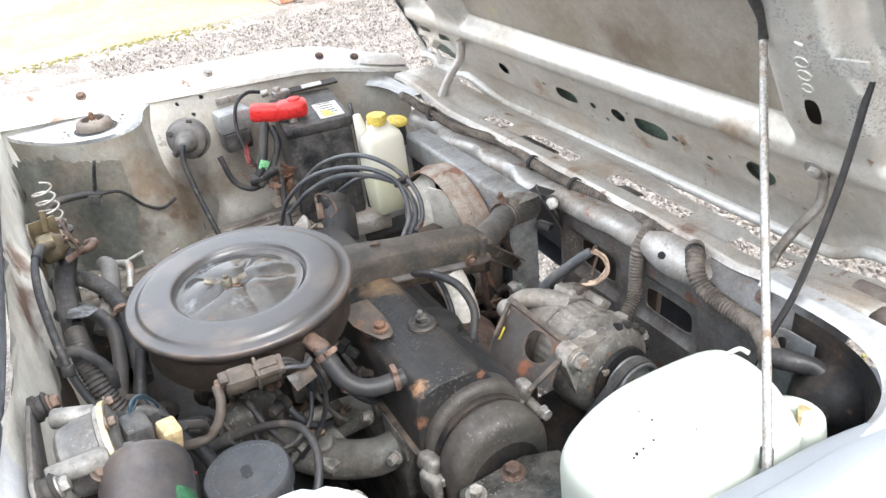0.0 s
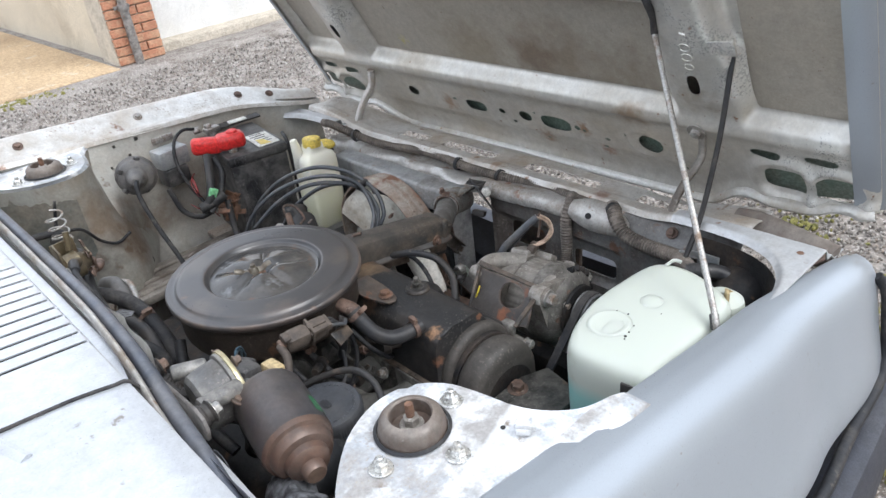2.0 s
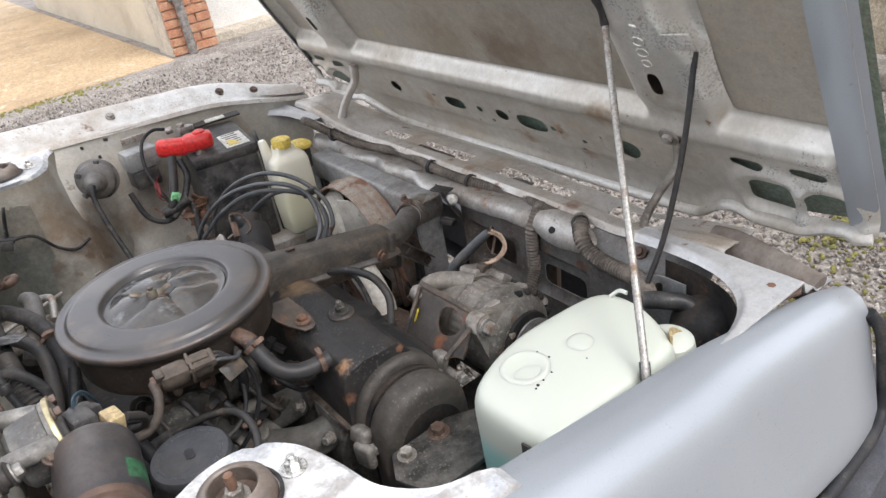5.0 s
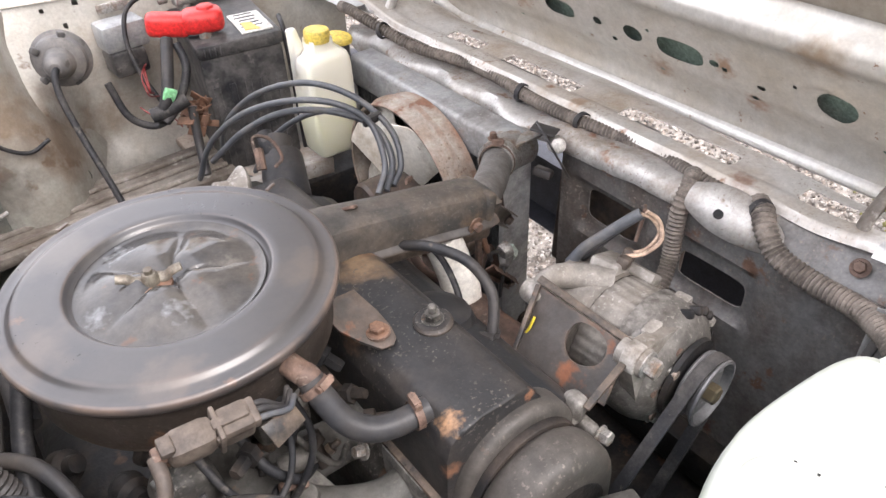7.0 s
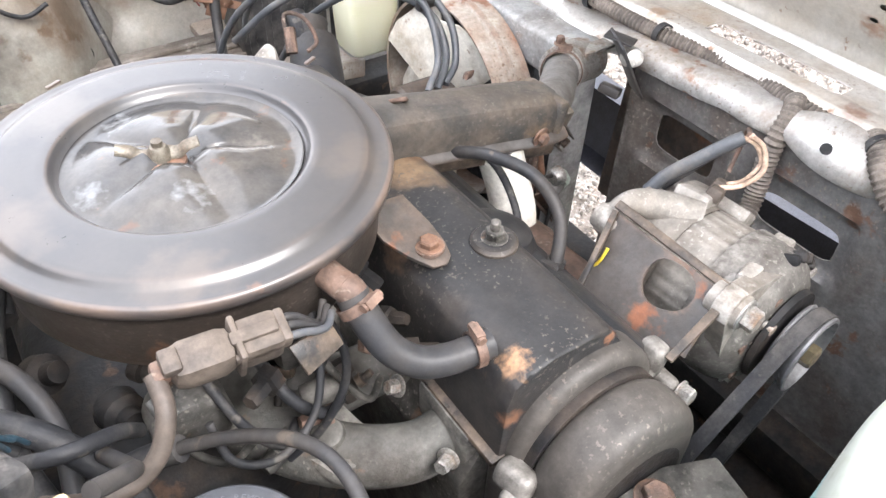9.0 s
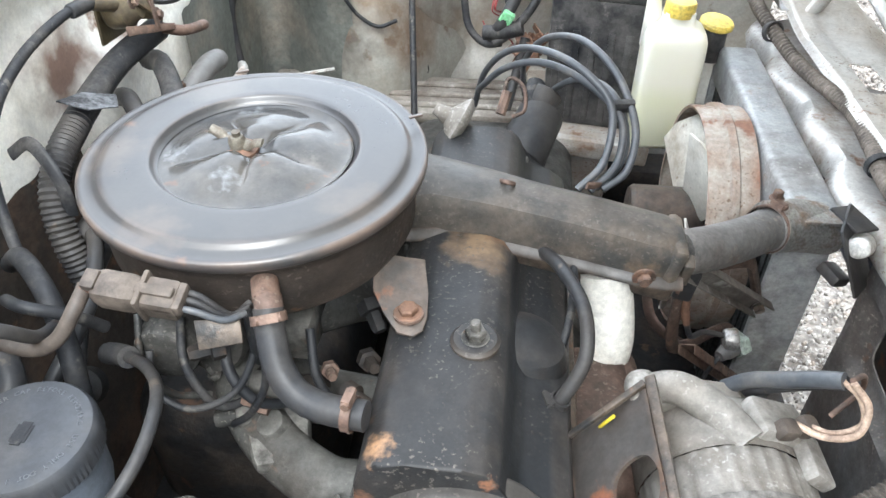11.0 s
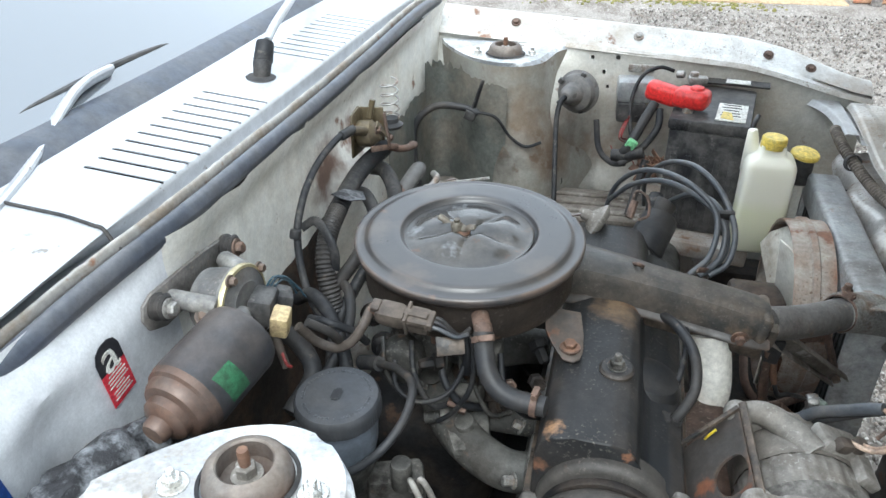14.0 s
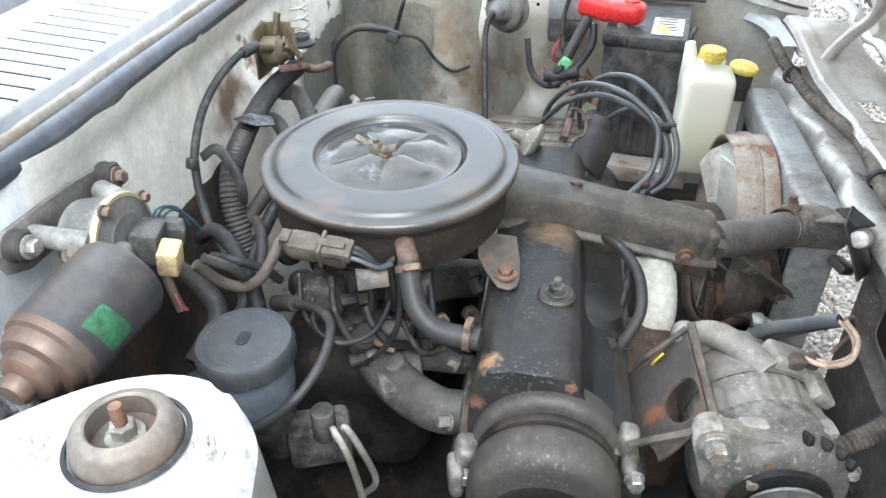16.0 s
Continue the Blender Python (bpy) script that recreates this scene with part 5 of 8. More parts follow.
# stay rod and hinge straps
stay = thing("bonnet_stay", "thin grey steel prop rod holding up the bonnet", "prop rod", at=(0.391, -0.64, 0.80))
bm = bmesh.new()
TOPR = Vector((0.622, -0.403, 1.060))
tube(bm, [(0.389, -0.641, 0.775), (0.391, -0.639, 0.80), (0.46, -0.5685, 0.8775), (0.56, -0.466, 0.990), TOPR], 0.0042, 10)
part("rod", bm, "steel", stay)
bm = bmesh.new()
tube(bm, [TOPR, Vector((0.613, -0.406, 1.082)), hp(-0.410, 0.335, 0.020), hp(-0.402, 0.342, 0.014), hp(-0.392, 0.338, 0.010), hp(-0.388, 0.352, 0.010)], 0.0054, 10)
part("sleeve", bm, "rubber", stay, "black rubber sleeve")
bm = bmesh.new()
rod(bm, (0.387, -0.643, 0.785), (0.395, -0.635, 0.802), 0.0058, seg=12, round_=0.002)
part("pivot_bush", bm, "hose", stay)
strap = thing("check_strap", "dark flat steel strap between bonnet tab and body", "strap", at=(0.58, -0.52, 0.75))
bm = bmesh.new()
tube(bm, [(0.545, -0.485, 0.66), (0.575, -0.492, 0.73), (0.61, -0.498, 0.80), (0.645, -0.500, 0.91), (0.668, -0.499, 1.025)], 0.0062, 8, 5, flat=0.6)
part("strap", bm, "hose", strap)
for sy in (-1, 1):
    bm = bmesh.new()
    foot = 0.445 if sy > 0 else 0.412
    tube(bm, [(0.675, sy * foot, 0.735), (0.680 if sy < 0 else 0.685, sy * foot, 0.765), (0.705, sy * (foot + 0.006 if sy < 0 else 0.44), 0.80), (0.728, sy * 0.43, 0.835), hp(sy * 0.428, 0.06, 0.006)], 0.015 if sy > 0 else 0.010, 10, 6, flat=0.6)
    arm = part("hinge_arm", bm, "silver_bay" if sy > 0 else "ledge", bonnet, "curved grey hinge arm" if sy > 0 else "dusty brown hinge arm")
    bolt(arm, (0.672, sy * foot, 0.742), (-0.8, 0, 0.5), 0.006, 0.005, 0.010, "steel")

# rest of the shell: wheels, sides, cabin
for wx in (0.05, -2.25):
    for sy in (-1, 1):
        bm = bmesh.new()
        lathe(bm, [(0.17, -0.07), (0.25, -0.075), (0.275, -0.06), (0.28, 0.0), (0.275, 0.06), (0.25, 0.075), (0.17, 0.07)], (wx, sy * 0.68, 0.255), (0, 1, 0), 40)
        wheel = part("wheel", bm, "rubber", car, "black tyre")
        bm = bmesh.new()
        lathe(bm, [(0, 0.02), (0.08, 0.03), (0.14, 0.01), (0.172, 0.05), (0.172, -0.06), (0, -0.06)], (wx, sy * 0.68, 0.255), (0, sy, 0), 32)
        part("rim", bm, "steel", wheel)
for sy in (-1, 1):
    bm = bmesh.new()
    sheet(bm, span(-2.9, -0.42, 20), span(0.28, 0.92, 10), lambda x, z: (x, sy * (0.79 - 0.3 * (z - 0.6) ** 2), z), [(-2.25, 0.28, 0.33, 0.30, 2)])
    part("door_panel", bm, "silver", car, "silver body side")
    bm = bmesh.new()
    sheet(bm, span(0, 1, 10), span(0, 1, 4), lambda u, v: (-0.40 - 0.65 * u + 0.03 * v, sy * (0.70 - 0.10 * u), 0.93 + 0.50 * u + 0.02 * v))
    part("screen_pillar", bm, "silver", car)
bm = bmesh.new()
sheet(bm, span(-0.60, 0.60, 12), span(0, 1, 12), lambda y, v: (-2.55 - 0.42 * v ** 0.8 + 0.06 * (y / 0.6) ** 2, y * (1 + 0.2 * v), 1.41 - 0.60 * v))
part("tailgate", bm, "silver", car, "plain silver tailgate")
bm = bmesh.new()
sheet(bm, span(-0.74, 0.74, 8), span(0.30, 0.82, 8), lambda y, z: (-2.95 + 0.05 * (y / 0.74) ** 2, y, z))
part("rear_panel", bm, "silver", car)
for sy in (-1, 1):
    bm = bmesh.new()
    sheet(bm, span(-2.72, -0.62, 20), span(0, 1, 6), lambda x, v: (x + 0.25 * v * step_(x, -2.0, -2.7) - 0.40 * v * step_(x, -1.4, -0.62), sy * (0.755 - 0.15 * v), 0.90 + 0.50 * v))
    part("side_window", bm, "glass", car, "dark side glass")

# ---- engine ----
engine = thing("engine", "oily transverse petrol engine with black rocker cover", "engine", at=(0.26, -0.1, 0.45))


def along_y(poly, y0, y1, bm=None, bevel=0.004):
    """Extrude an (x, z) outline along y."""
    bm = bm or bmesh.new()
    return prism(bm, poly, y1 - y0, Matrix(((1, 0, 0, 0), (0, 0, 1, y0), (0, 1, 0, 0), (0, 0, 0, 1))), bevel)


# block and head
bm = along_y([(0.17, 0.30), (0.17, 0.62), (0.19, 0.655), (0.33, 0.655), (0.36, 0.62), (0.36, 0.30)], -0.33, 0.10)
part("block", bm, "engine_grey", engine, "grimy cast engine block")
bm = bmesh.new()
box(bm, (0.24, 0.26, 0.46), (0.26, 0.32, 0.26), bevel=0.05, seg=4)
lathe(bm, [(0.12, 0), (0.13, 0.03), (0.11, 0.10), (0.08, 0.16), (0, 0.17)], (0.23, 0.10, 0.50), (0, 1, 0), 28)
part("gearbox", bm, "engine_grey", engine, "grey alloy gearbox casing")
# rocker cover: rounded top with a raised spine and a lower shoulder
ROCK = [(0.188, 0.668), (0.190, 0.725), (0.195, 0.742), (0.206, 0.751), (0.225, 0.754), (0.262, 0.754), (0.276, 0.751), (0.285, 0.743), (0.292, 0.722), (0.300, 0.712), (0.322, 0.704), (0.336, 0.694), (0.340, 0.675), (0.340, 0.655), (0.192, 0.655)]
bm = along_y(ROCK, -0.348, 0.08, None, 0.003)
part("rocker_cover", bm, "rocker", engine, "black rocker cover with rust patches", 32)
bm = bmesh.new()
lathe(bm, [(0.040, -0.014), (0.037, 0.0), (0.030, 0.010), (0.018, 0.014), (0, 0.0145)], (0.300, -0.195, 0.708), (0.25, 0, 1), 32)
part("cover_dome", bm, "rocker", engine, "rounded dome beside the cover")
bm = bmesh.new()
box(bm, (0.193, -0.13, 0.668), (0.024, 0.44, 0.007), bevel=0.002)
box(bm, (0.338, -0.13, 0.66), (0.016, 0.44, 0.007), bevel=0.002)
part("cover_flange", bm, "sooty", engine)
bm = bmesh.new()
lathe(bm, [(0, 0), (0.0185, 0), (0.0185, 0.003), (0.016, 0.0055), (0.010, 0.006), (0, 0.006)], (0.261, -0.238, 0.753), seg=28)
part("seal_washer", bm, "rocker", engine, "black sealing washer")
bolt(engine, (0.261, -0.238, 0.758), (0, 0, 1), 0.0078, 0.008, 0.0105, "engine_grey", "dusty cover nut", 0.008, "cover_nut")
# brown air cleaner bracket
bm = bmesh.new()
prism(bm, [(-0.012, -0.010), (-0.006, -0.016), (0.006, -0.016), (0.012, -0.010), (0.013, 0.002), (0.009, 0.022), (0.0, 0.050), (-0.040, 0.046), (-0.032, 0.014), (-0.020, -0.002)], 0.003, pose(0.211, -0.226, 0.762, 18, 8, -4), 0.0008)
part("cleaner_bracket", bm, "rust_grey", engine, "grimy bent triangular bracket")
bm = bmesh.new()
lathe(bm, [(0, 0), (0.0115, 0), (0.0115, 0.003), (0.0095, 0.0035), (0.0095, 0.007), (0.0115, 0.0075), (0.0115, 0.010), (0, 0.010)], (0.210, -0.226, 0.757), seg=24)
part("rubber_mount", bm, "rust", engine)
bolt(engine, (0.210, -0.226, 0.766), (0, 0, 1), 0.0075, 0.006, 0.0105, "copper", "orange rusty bolt", 0, "bracket_bolt")
# timing cover, double stepped
def drum(r, y0, y1, cz=0.672, drop=0.16, bev=0.008, cx=0.261):
    """An arch extruded along y with rounded shoulders at both ends."""
    bm = bmesh.new()
    cuts = [(y1 - bev * (1 - math.cos(a)), bev * (1 - math.sin(a))) for a in span(0, math.pi / 2, 5)] + [(y0 + bev * (1 - math.sin(a)), bev * (1 - math.cos(a))) for a in span(0, math.pi / 2, 5)]
    rings = []
    for y, less in cuts:
        q = r - less
        row = [(cx + q * math.cos(a), cz + q * math.sin(a)) for a in span(0, math.pi, 36)]
        row += [(cx - q, cz - drop), (cx + q, cz - drop)]
        rings.append([bm.verts.new((x, y, z)) for x, z in row])
    for a, b in zip(rings, rings[1:]):
        for j in range(len(a)):
            bm.faces.new((a[j], a[(j + 1) % len(a)], b[(j + 1) % len(a)], b[j]))
    bm.faces.new(rings[0])
    bm.faces.new(rings[-1][::-1])
    bmesh.ops.recalc_face_normals(bm, faces=bm.faces)
    return bm


part("timing_cover", drum(0.0675, -0.361, -0.328, cz=0.668, bev=0.009), "cover", engine, "dusty black rounded timing cover", 40)
part("cover_groove", drum(0.0625, -0.369, -0.360, cz=0.660, bev=0.001), "dark", engine)
part("timing_cover_front", drum(0.0670, -0.412, -0.366, cz=0.6565, bev=0.016), "cover", engine, "dusty black front timing cover", 40)
bm = bmesh.new()
lathe(bm, [(0.05, 0.0), (0.048, 0.003), (0.03, 0.004), (0, 0.004)], (0.262, -0.409, 0.64), (0, -1, 0), 28)
part("cover_face", bm, "dark", engine, "flat speckled cover face")
for c, size, turn in (((0.330, -0.352, 0.690), (0.018, 0.022, 0.03), (0, 15, 0)), ((0.334, -0.366, 0.672), (0.014, 0.026, 0.018), (0, 0, 0)),
                      ((0.190, -0.366, 0.668), (0.020, 0.03, 0.022), (0, 20, 10)), ((0.182, -0.38, 0.650), (0.014, 0.03, 0.035), (0, 0, 15))):
    bm = bmesh.new()
    box(bm, c, size, turn, 0.0065, 3)
    part("cover_lug", bm, "alu_dark", engine, "rough grey metal lug")
bolt(engine, (0.338, -0.379, 0.672), (0.1, -1, 0.1), 0.0075, 0.010, 0.009, "steel", "", 0, "cover_bolt")
bolt(engine, (0.192, -0.383, 0.655), (-0.1, -1, 0.1), 0.006, 0.008, 0.008, "steel", "", 0, "cover_bolt")
# engine mount arm
bm = bmesh.new()
prism(bm, [(0.20, -0.413), (0.285, -0.413), (0.325, -0.430), (0.31, -0.50), (0.20, -0.50), (0.18, -0.45)], 0.010, pose(0, 0, 0.652), 0.003)
box(bm, (0.245, -0.47, 0.60), (0.09, 0.07, 0.10), bevel=0.02)
part("mount_arm", bm, "engine_grey", engine, "brown grimy engine mount arm")
bolt(engine, (0.262, -0.428, 0.662), (0, 0, 1), 0.0095, 0.010, 0.0145, "rust", "rusty mount bolt", 0, "mount_bolt")
bolt(engine, (0.212, -0.43, 0.662), (0, 0, 1), 0.008, 0.009, 0.012, "alu", "", 0, "mount_bolt")
# inlet manifold
for pts, c, size in (([(0.195, -0.295, 0.640), (0.15, -0.292, 0.636), (0.10, -0.262, 0.640), (0.06, -0.215, 0.655), (0.04, -0.15, 0.67)], (0.186, -0.292, 0.640), (0.016, 0.066, 0.060)),
                     ([(0.195, -0.215, 0.645), (0.15, -0.212, 0.642), (0.10, -0.205, 0.645), (0.06, -0.17, 0.66)], (0.186, -0.212, 0.642), (0.016, 0.056, 0.060)),
                     ([(0.195, -0.08, 0.645), (0.14, -0.09, 0.65), (0.08, -0.13, 0.66)], (0.186, -0.08, 0.645), (0.016, 0.056, 0.060))):
    bm = bmesh.new()
    tube(bm, pts, lambda t: 0.022 + 0.006 * t, 16, flat=0.75)
    box(bm, c, size, bevel=0.006)
    part("manifold_branch", bm, "cast", engine, "dull grey cast inlet branch")
bm = bmesh.new()
beam(bm, (0.115, -0.285, 0.640), (0.075, -0.18, 0.658), 0.045, 0.07, 0.022, (0, 0, 1), 0.008)
rod(bm, (0.105, -0.255, 0.645), (0.100, -0.262, 0.668), 0.014, 0.012, 16, 0.003)
part("manifold_web", bm, "cast", engine, "dull grey cast web")
bolt(engine, (0.168, -0.318, 0.648), (-1, -0.5, 0.3), 0.006, 0.012, 0.009, "steel", "", 0, "manifold_bolt")
bolt(engine, (0.166, -0.252, 0.662), (-1, 0, 0.5), 0.006, 0.010, 0.009, "steel", "", 0, "manifold_bolt")
# carburettor below the air cleaner
bm = bmesh.new()
box(bm, (0.07, -0.15, 0.735), (0.11, 0.10, 0.09), bevel=0.012)
box(bm, (0.11, -0.215, 0.728), (0.05, 0.035, 0.04), bevel=0.008)
rod(bm, (0.02, -0.215, 0.72), (0.02, -0.25, 0.72), 0.026, seg=20, round_=0.006)
lathe(bm, [(0, 0), (0.03, 0), (0.032, 0.006), (0.03, 0.012), (0.018, 0.016), (0, 0.017)], (0.045, -0.205, 0.705), (-0.2, -1, 0.4), 24)
rod(bm, (0.09, -0.25, 0.70), (0.12, -0.255, 0.705), 0.010, seg=12, round_=0.002)
part("carburettor", bm, "engine_grey", engine, "grimy carburettor below the air cleaner")
bm = bmesh.new()
prism(bm, [(0, 0), (0.03, 0.004), (0.034, -0.012), (0.006, -0.02)], 0.003, pose(0.075, -0.283, 0.800, 50, 10, 8), 0.001)
part("linkage_plate", bm, "sooty", engine, "bent sooty linkage plate")
rnd = random.Random(21)
for k in range(22):
    c = Vector((rnd.uniform(-0.01, 0.175), rnd.uniform(-0.265, -0.17), rnd.uniform(0.655, 0.755)))
    bm = bmesh.new()
    r = rnd.uniform(0.005, 0.013)
    d = Vector((rnd.uniform(-1, 1), rnd.uniform(-1.2, 0.1), rnd.uniform(-0.3, 0.9)))
    lathe(bm, [(0, 0), (r, 0), (r, r * 0.9), (r * 0.62, r * 1.0), (r * 0.62, r * 2.2), (r * 0.5, r * 2.5), (0, r * 2.5)], c, d, 6 if k % 3 == 0 else 14)
    part("fitting", bm, ("engine_grey", "dark", "sooty", "rust", "dark")[k % 5], engine)
for k in range(5):
    x0 = 0.0 + 0.034 * k
    bm = bmesh.new()
    tube(bm, [(x0, -0.235, 0.75), (x0 + 0.01, -0.262, 0.725), (x0 + 0.03, -0.268, 0.70 - 0.01 * (k % 2)), (x0 + 0.05, -0.25, 0.68)], 0.0028 + 0.0008 * (k % 3), 8)
    part("linkage_rod", bm, ("engine_grey", "rubber", "rubber")[k % 3], engine)
for pts, r in (([(0.025, -0.27, 0.75), (0.03, -0.285, 0.725), (0.055, -0.29, 0.712), (0.085, -0.28, 0.72), (0.10, -0.265, 0.745), (0.10, -0.25, 0.77)], 0.0028),
               ([(0.108, -0.262, 0.792), (0.114, -0.274, 0.762), (0.110, -0.276, 0.728), (0.092, -0.272, 0.69), (0.07, -0.262, 0.66)], 0.0030),
               ([(0.10, -0.25, 0.79), (0.105, -0.262, 0.765), (0.102, -0.255, 0.735)], 0.006)):
    bm = bmesh.new()
    tube(bm, pts, r, 8)
    part("vacuum_hose", bm, "rubber", engine)
for c, a in (((-0.02, -0.18, 0.70), (0.3, -1, 0.2)), ((-0.06, -0.12, 0.69), (0.5, -0.6, 0.5)), ((0.0, -0.10, 0.68), (0, -1, 0.6)), ((-0.05, -0.25, 0.68), (0.2, -1, 0.8))):
    bm = bmesh.new()
    lathe(bm, [(0, 0), (0.013, 0.002), (0.016, 0.008), (0.015, 0.020), (0.009, 0.024), (0.008, 0.034), (0, 0.034)], c, a, 18)
    part("vacuum_valve", bm, "dark", engine, "dark round control valve")
# distributor and vacuum unit
bm = bmesh.new()
lathe(bm, [(0.026, -0.09), (0.028, -0.03), (0.036, -0.02), (0.037, 0.0), (0.033, 0.008), (0.016, 0.012), (0, 0.0125)], (0.262, 0.075, 0.714), (0.08, -0.1, 1), 30)
part("distributor", bm, "cast", engine, "grey distributor body")
bm = bmesh.new()
rod(bm, (0.285, 0.10, 0.70), (0.31, 0.155, 0.735), 0.030, 0.027, 24, 0.006)
rod(bm, (0.30, 0.145, 0.735), (0.315, 0.165, 0.755), 0.018, seg=16, round_=0.003)
part("distributor_cap", bm, "hose", engine, "dark grey distributor cap")
bm = bmesh.new()
lathe(bm, [(0, 0), (0.02, 0.002), (0.028, 0.008), (0.029, 0.011), (0.022, 0.016), (0.010, 0.024), (0.006, 0.04), (0, 0.04)], (0.228, 0.078, 0.752), (-0.7, 0.1, 0.35), 26)
part("vacuum_advance", bm, "alu", engine, "dented grey vacuum capsule")
bm = bmesh.new()
rod(bm, (0.262, 0.105, 0.755), (0.268, 0.12, 0.775), 0.006, seg=8)
tube(bm, [(0.262, 0.11, 0.76), (0.268, 0.13, 0.785), (0.285, 0.12, 0.782), (0.288, 0.10, 0.765), (0.275, 0.095, 0.758)], 0.0022, 6)
part("clip_wire", bm, "rust", engine, "rusty wire clip")
# bypass hose over the rocker cover
bm = bmesh.new()
tube(bm, [(0.311, -0.115, 0.745), (0.325, -0.15, 0.756), (0.342, -0.19, 0.752), (0.345, -0.222, 0.73), (0.331, -0.240, 0.705), (0.325, -0.243, 0.695)], 0.0058, 12)
part("bypass_hose", bm, "hose", engine, "grey-blue rubber hose")
clamp(engine, (0.328, -0.242, 0.701), (0.3, 0.1, 1), 0.0068, "hose", label="")
bm = bmesh.new()
tube(bm, [(0.335, -0.10, 0.74), (0.338, -0.145, 0.735), (0.333, -0.18, 0.715), (0.325, -0.20, 0.69)], 0.0036, 10)
part("second_hose", bm, "rubber", engine)
# exhaust shroud with white hot air hose
bm = bmesh.new()
box(bm, (0.366, -0.205, 0.592), (0.074, 0.16, 0.12), (0, 0, 4), 0.018, 3)
box(bm, (0.376, -0.148, 0.622), (0.066, 0.06, 0.05), (0, 0, 8), 0.018, 3)
lathe(bm, [(0.030, -0.05), (0.030, 0.0), (0.027, 0.006), (0.024, 0.008)], (0.375, -0.150, 0.632), (0, 0.05, 1), 28)
part("exhaust_shroud", bm, "rust", engine, "rusty brown exhaust shroud")
hotpipe = bmesh.new()
tube(hotpipe, [(0.375, -0.137, 0.632), (0.378, -0.128, 0.66), (0.375, -0.118, 0.69), (0.366, -0.110, 0.728)], lambda t: 0.0225 + 0.0004 * math.sin(t * 7), 24, 10)
solo("hot_air_hose", hotpipe, "card", "dirty white paper-wrapped hot air hose", "hose")
# breather hose with rusty clamps
br = thing("breather_hose", "black rubber breather hose with rusty clamps", "hose", at=(0.15, -0.29, 0.77))
bm = bmesh.new()
tube(bm, [(0.1235, -0.272, 0.806), (0.1265, -0.283, 0.792), (0.134, -0.297, 0.774), (0.148, -0.308, 0.763), (0.168, -0.314, 0.759), (0.196, -0.318, 0.760)], 0.0105, 16)
part("hose", bm, "hose", br)
clamp(br, (0.1240, -0.276, 0.800), (0.25, -0.6, -0.75), 0.011)
clamp(br, (0.185, -0.317, 0.760), (1, -0.15, 0), 0.011)

# ---- air cleaner ----
cleaner = thing("air_cleaner", "round black dusty air cleaner with brass wing nut", "air cleaner", at=(0.079, -0.137, 0.78))
AX = Vector((0.012, -0.022, 1)).normalized()
AC = Vector((0.079, -0.137, 0.8385))
bm = bmesh.new()
lathe(bm, [(0.1322, -0.006), (0.1337, -0.004), (0.1343, 0.0), (0.1337, 0.0028), (0.1318, 0.0040), (0.1292, 0.0034), (0.1230, 0.0036), (0.1205, 0.0046), (0.1188, 0.0070), (0.1168, 0.0082), (0.112, 0.0086), (0.100, 0.0088), (0.088, 0.0089), (0.0825, 0.0090), (0.0808, 0.0085), (0.0798, 0.0074), (0.0788, 0.0050), (0.0772, 0.0032), (0.0755, 0.0020)], AC, AX, 96)
lid = part("lid", bm, "lid", cleaner, "black enamelled lid with dusty haze", 60)


def lobes(r, h, a):
    k = 0.5 + 0.5 * math.cos(5 * a + 0.6)
    return 0, 0.0065 * (k ** 0.25) * step_(r, 0.006, 0.02) * step_(0.076 - r, 0.0, 0.03)


bm = bmesh.new()
BC = AC + Vector((-0.002, 0, 0.0045))
lathe(bm, [(0.0772, -0.001), (0.0755, -0.003), (0.072, -0.0042), (0.066, -0.0046), (0.058, -0.0040), (0.05, -0.0030), (0.04, -0.0022), (0.03, -0.0002), (0.022, 0.0008), (0.015, 0.0005), (0.01, -0.0015), (0, -0.002)], BC, AX, 120, lobes)
part("bowl", bm, "lid_bowl", cleaner, "glossy creased bowl in the lid, pale sheen and wear in its colour", 60)
wn_c = Vector((0.064, -0.1365, 0.8425))
bm = bmesh.new()
lathe(bm, [(0, 0), (0.0155, 0), (0.0160, 0.002), (0.0155, 0.0045), (0.012, 0.006), (0.006, 0.006), (0, 0.006)], wn_c - Vector((0, 0, 0.003)), AX, 32)
part("washer", bm, "copper", cleaner, "orange rusty washer")
bm = bmesh.new()
lathe(bm, [(0.0075, 0.0), (0.0068, 0.007), (0.005, 0.010), (0.0035, 0.0105), (0.0035, 0.014), (0, 0.0145)], wn_c + Vector((0, 0, 0.002)), AX, 20)
for sx in (-1, 1):
    tube(bm, [wn_c + Vector((sx * 0.004, 0, 0.006)), wn_c + Vector((sx * 0.011, -sx * 0.004, 0.006)), wn_c + Vector((sx * 0.016, -sx * 0.006, 0.010)), wn_c + Vector((sx * 0.0235, -sx * 0.0085, 0.0125))], lambda t: 0.0048 - 0.001 * t, 10, 5, flat=0.38)
part("wing_nut", bm, "brass", cleaner, "old brass wing nut")
bm = bmesh.new()
lathe(bm, [(0.128, -0.006), (0.1285, -0.010), (0.1255, -0.013), (0.124, -0.020), (0.1235, -0.052), (0.120, -0.060), (0.110, -0.066), (0.06, -0.070), (0, -0.070)], AC, AX, 72)
part("body", bm, "body_rust", cleaner, "brown rusty cleaner body")
bm = bmesh.new()
rod(bm, (0.113, -0.245, 0.815), (0.1215, -0.268, 0.809), 0.0095, seg=16)
tube(bm, [(0.1215, -0.266, 0.8095), (0.1238, -0.272, 0.806), (0.1245, -0.277, 0.80)], 0.0098, 14)
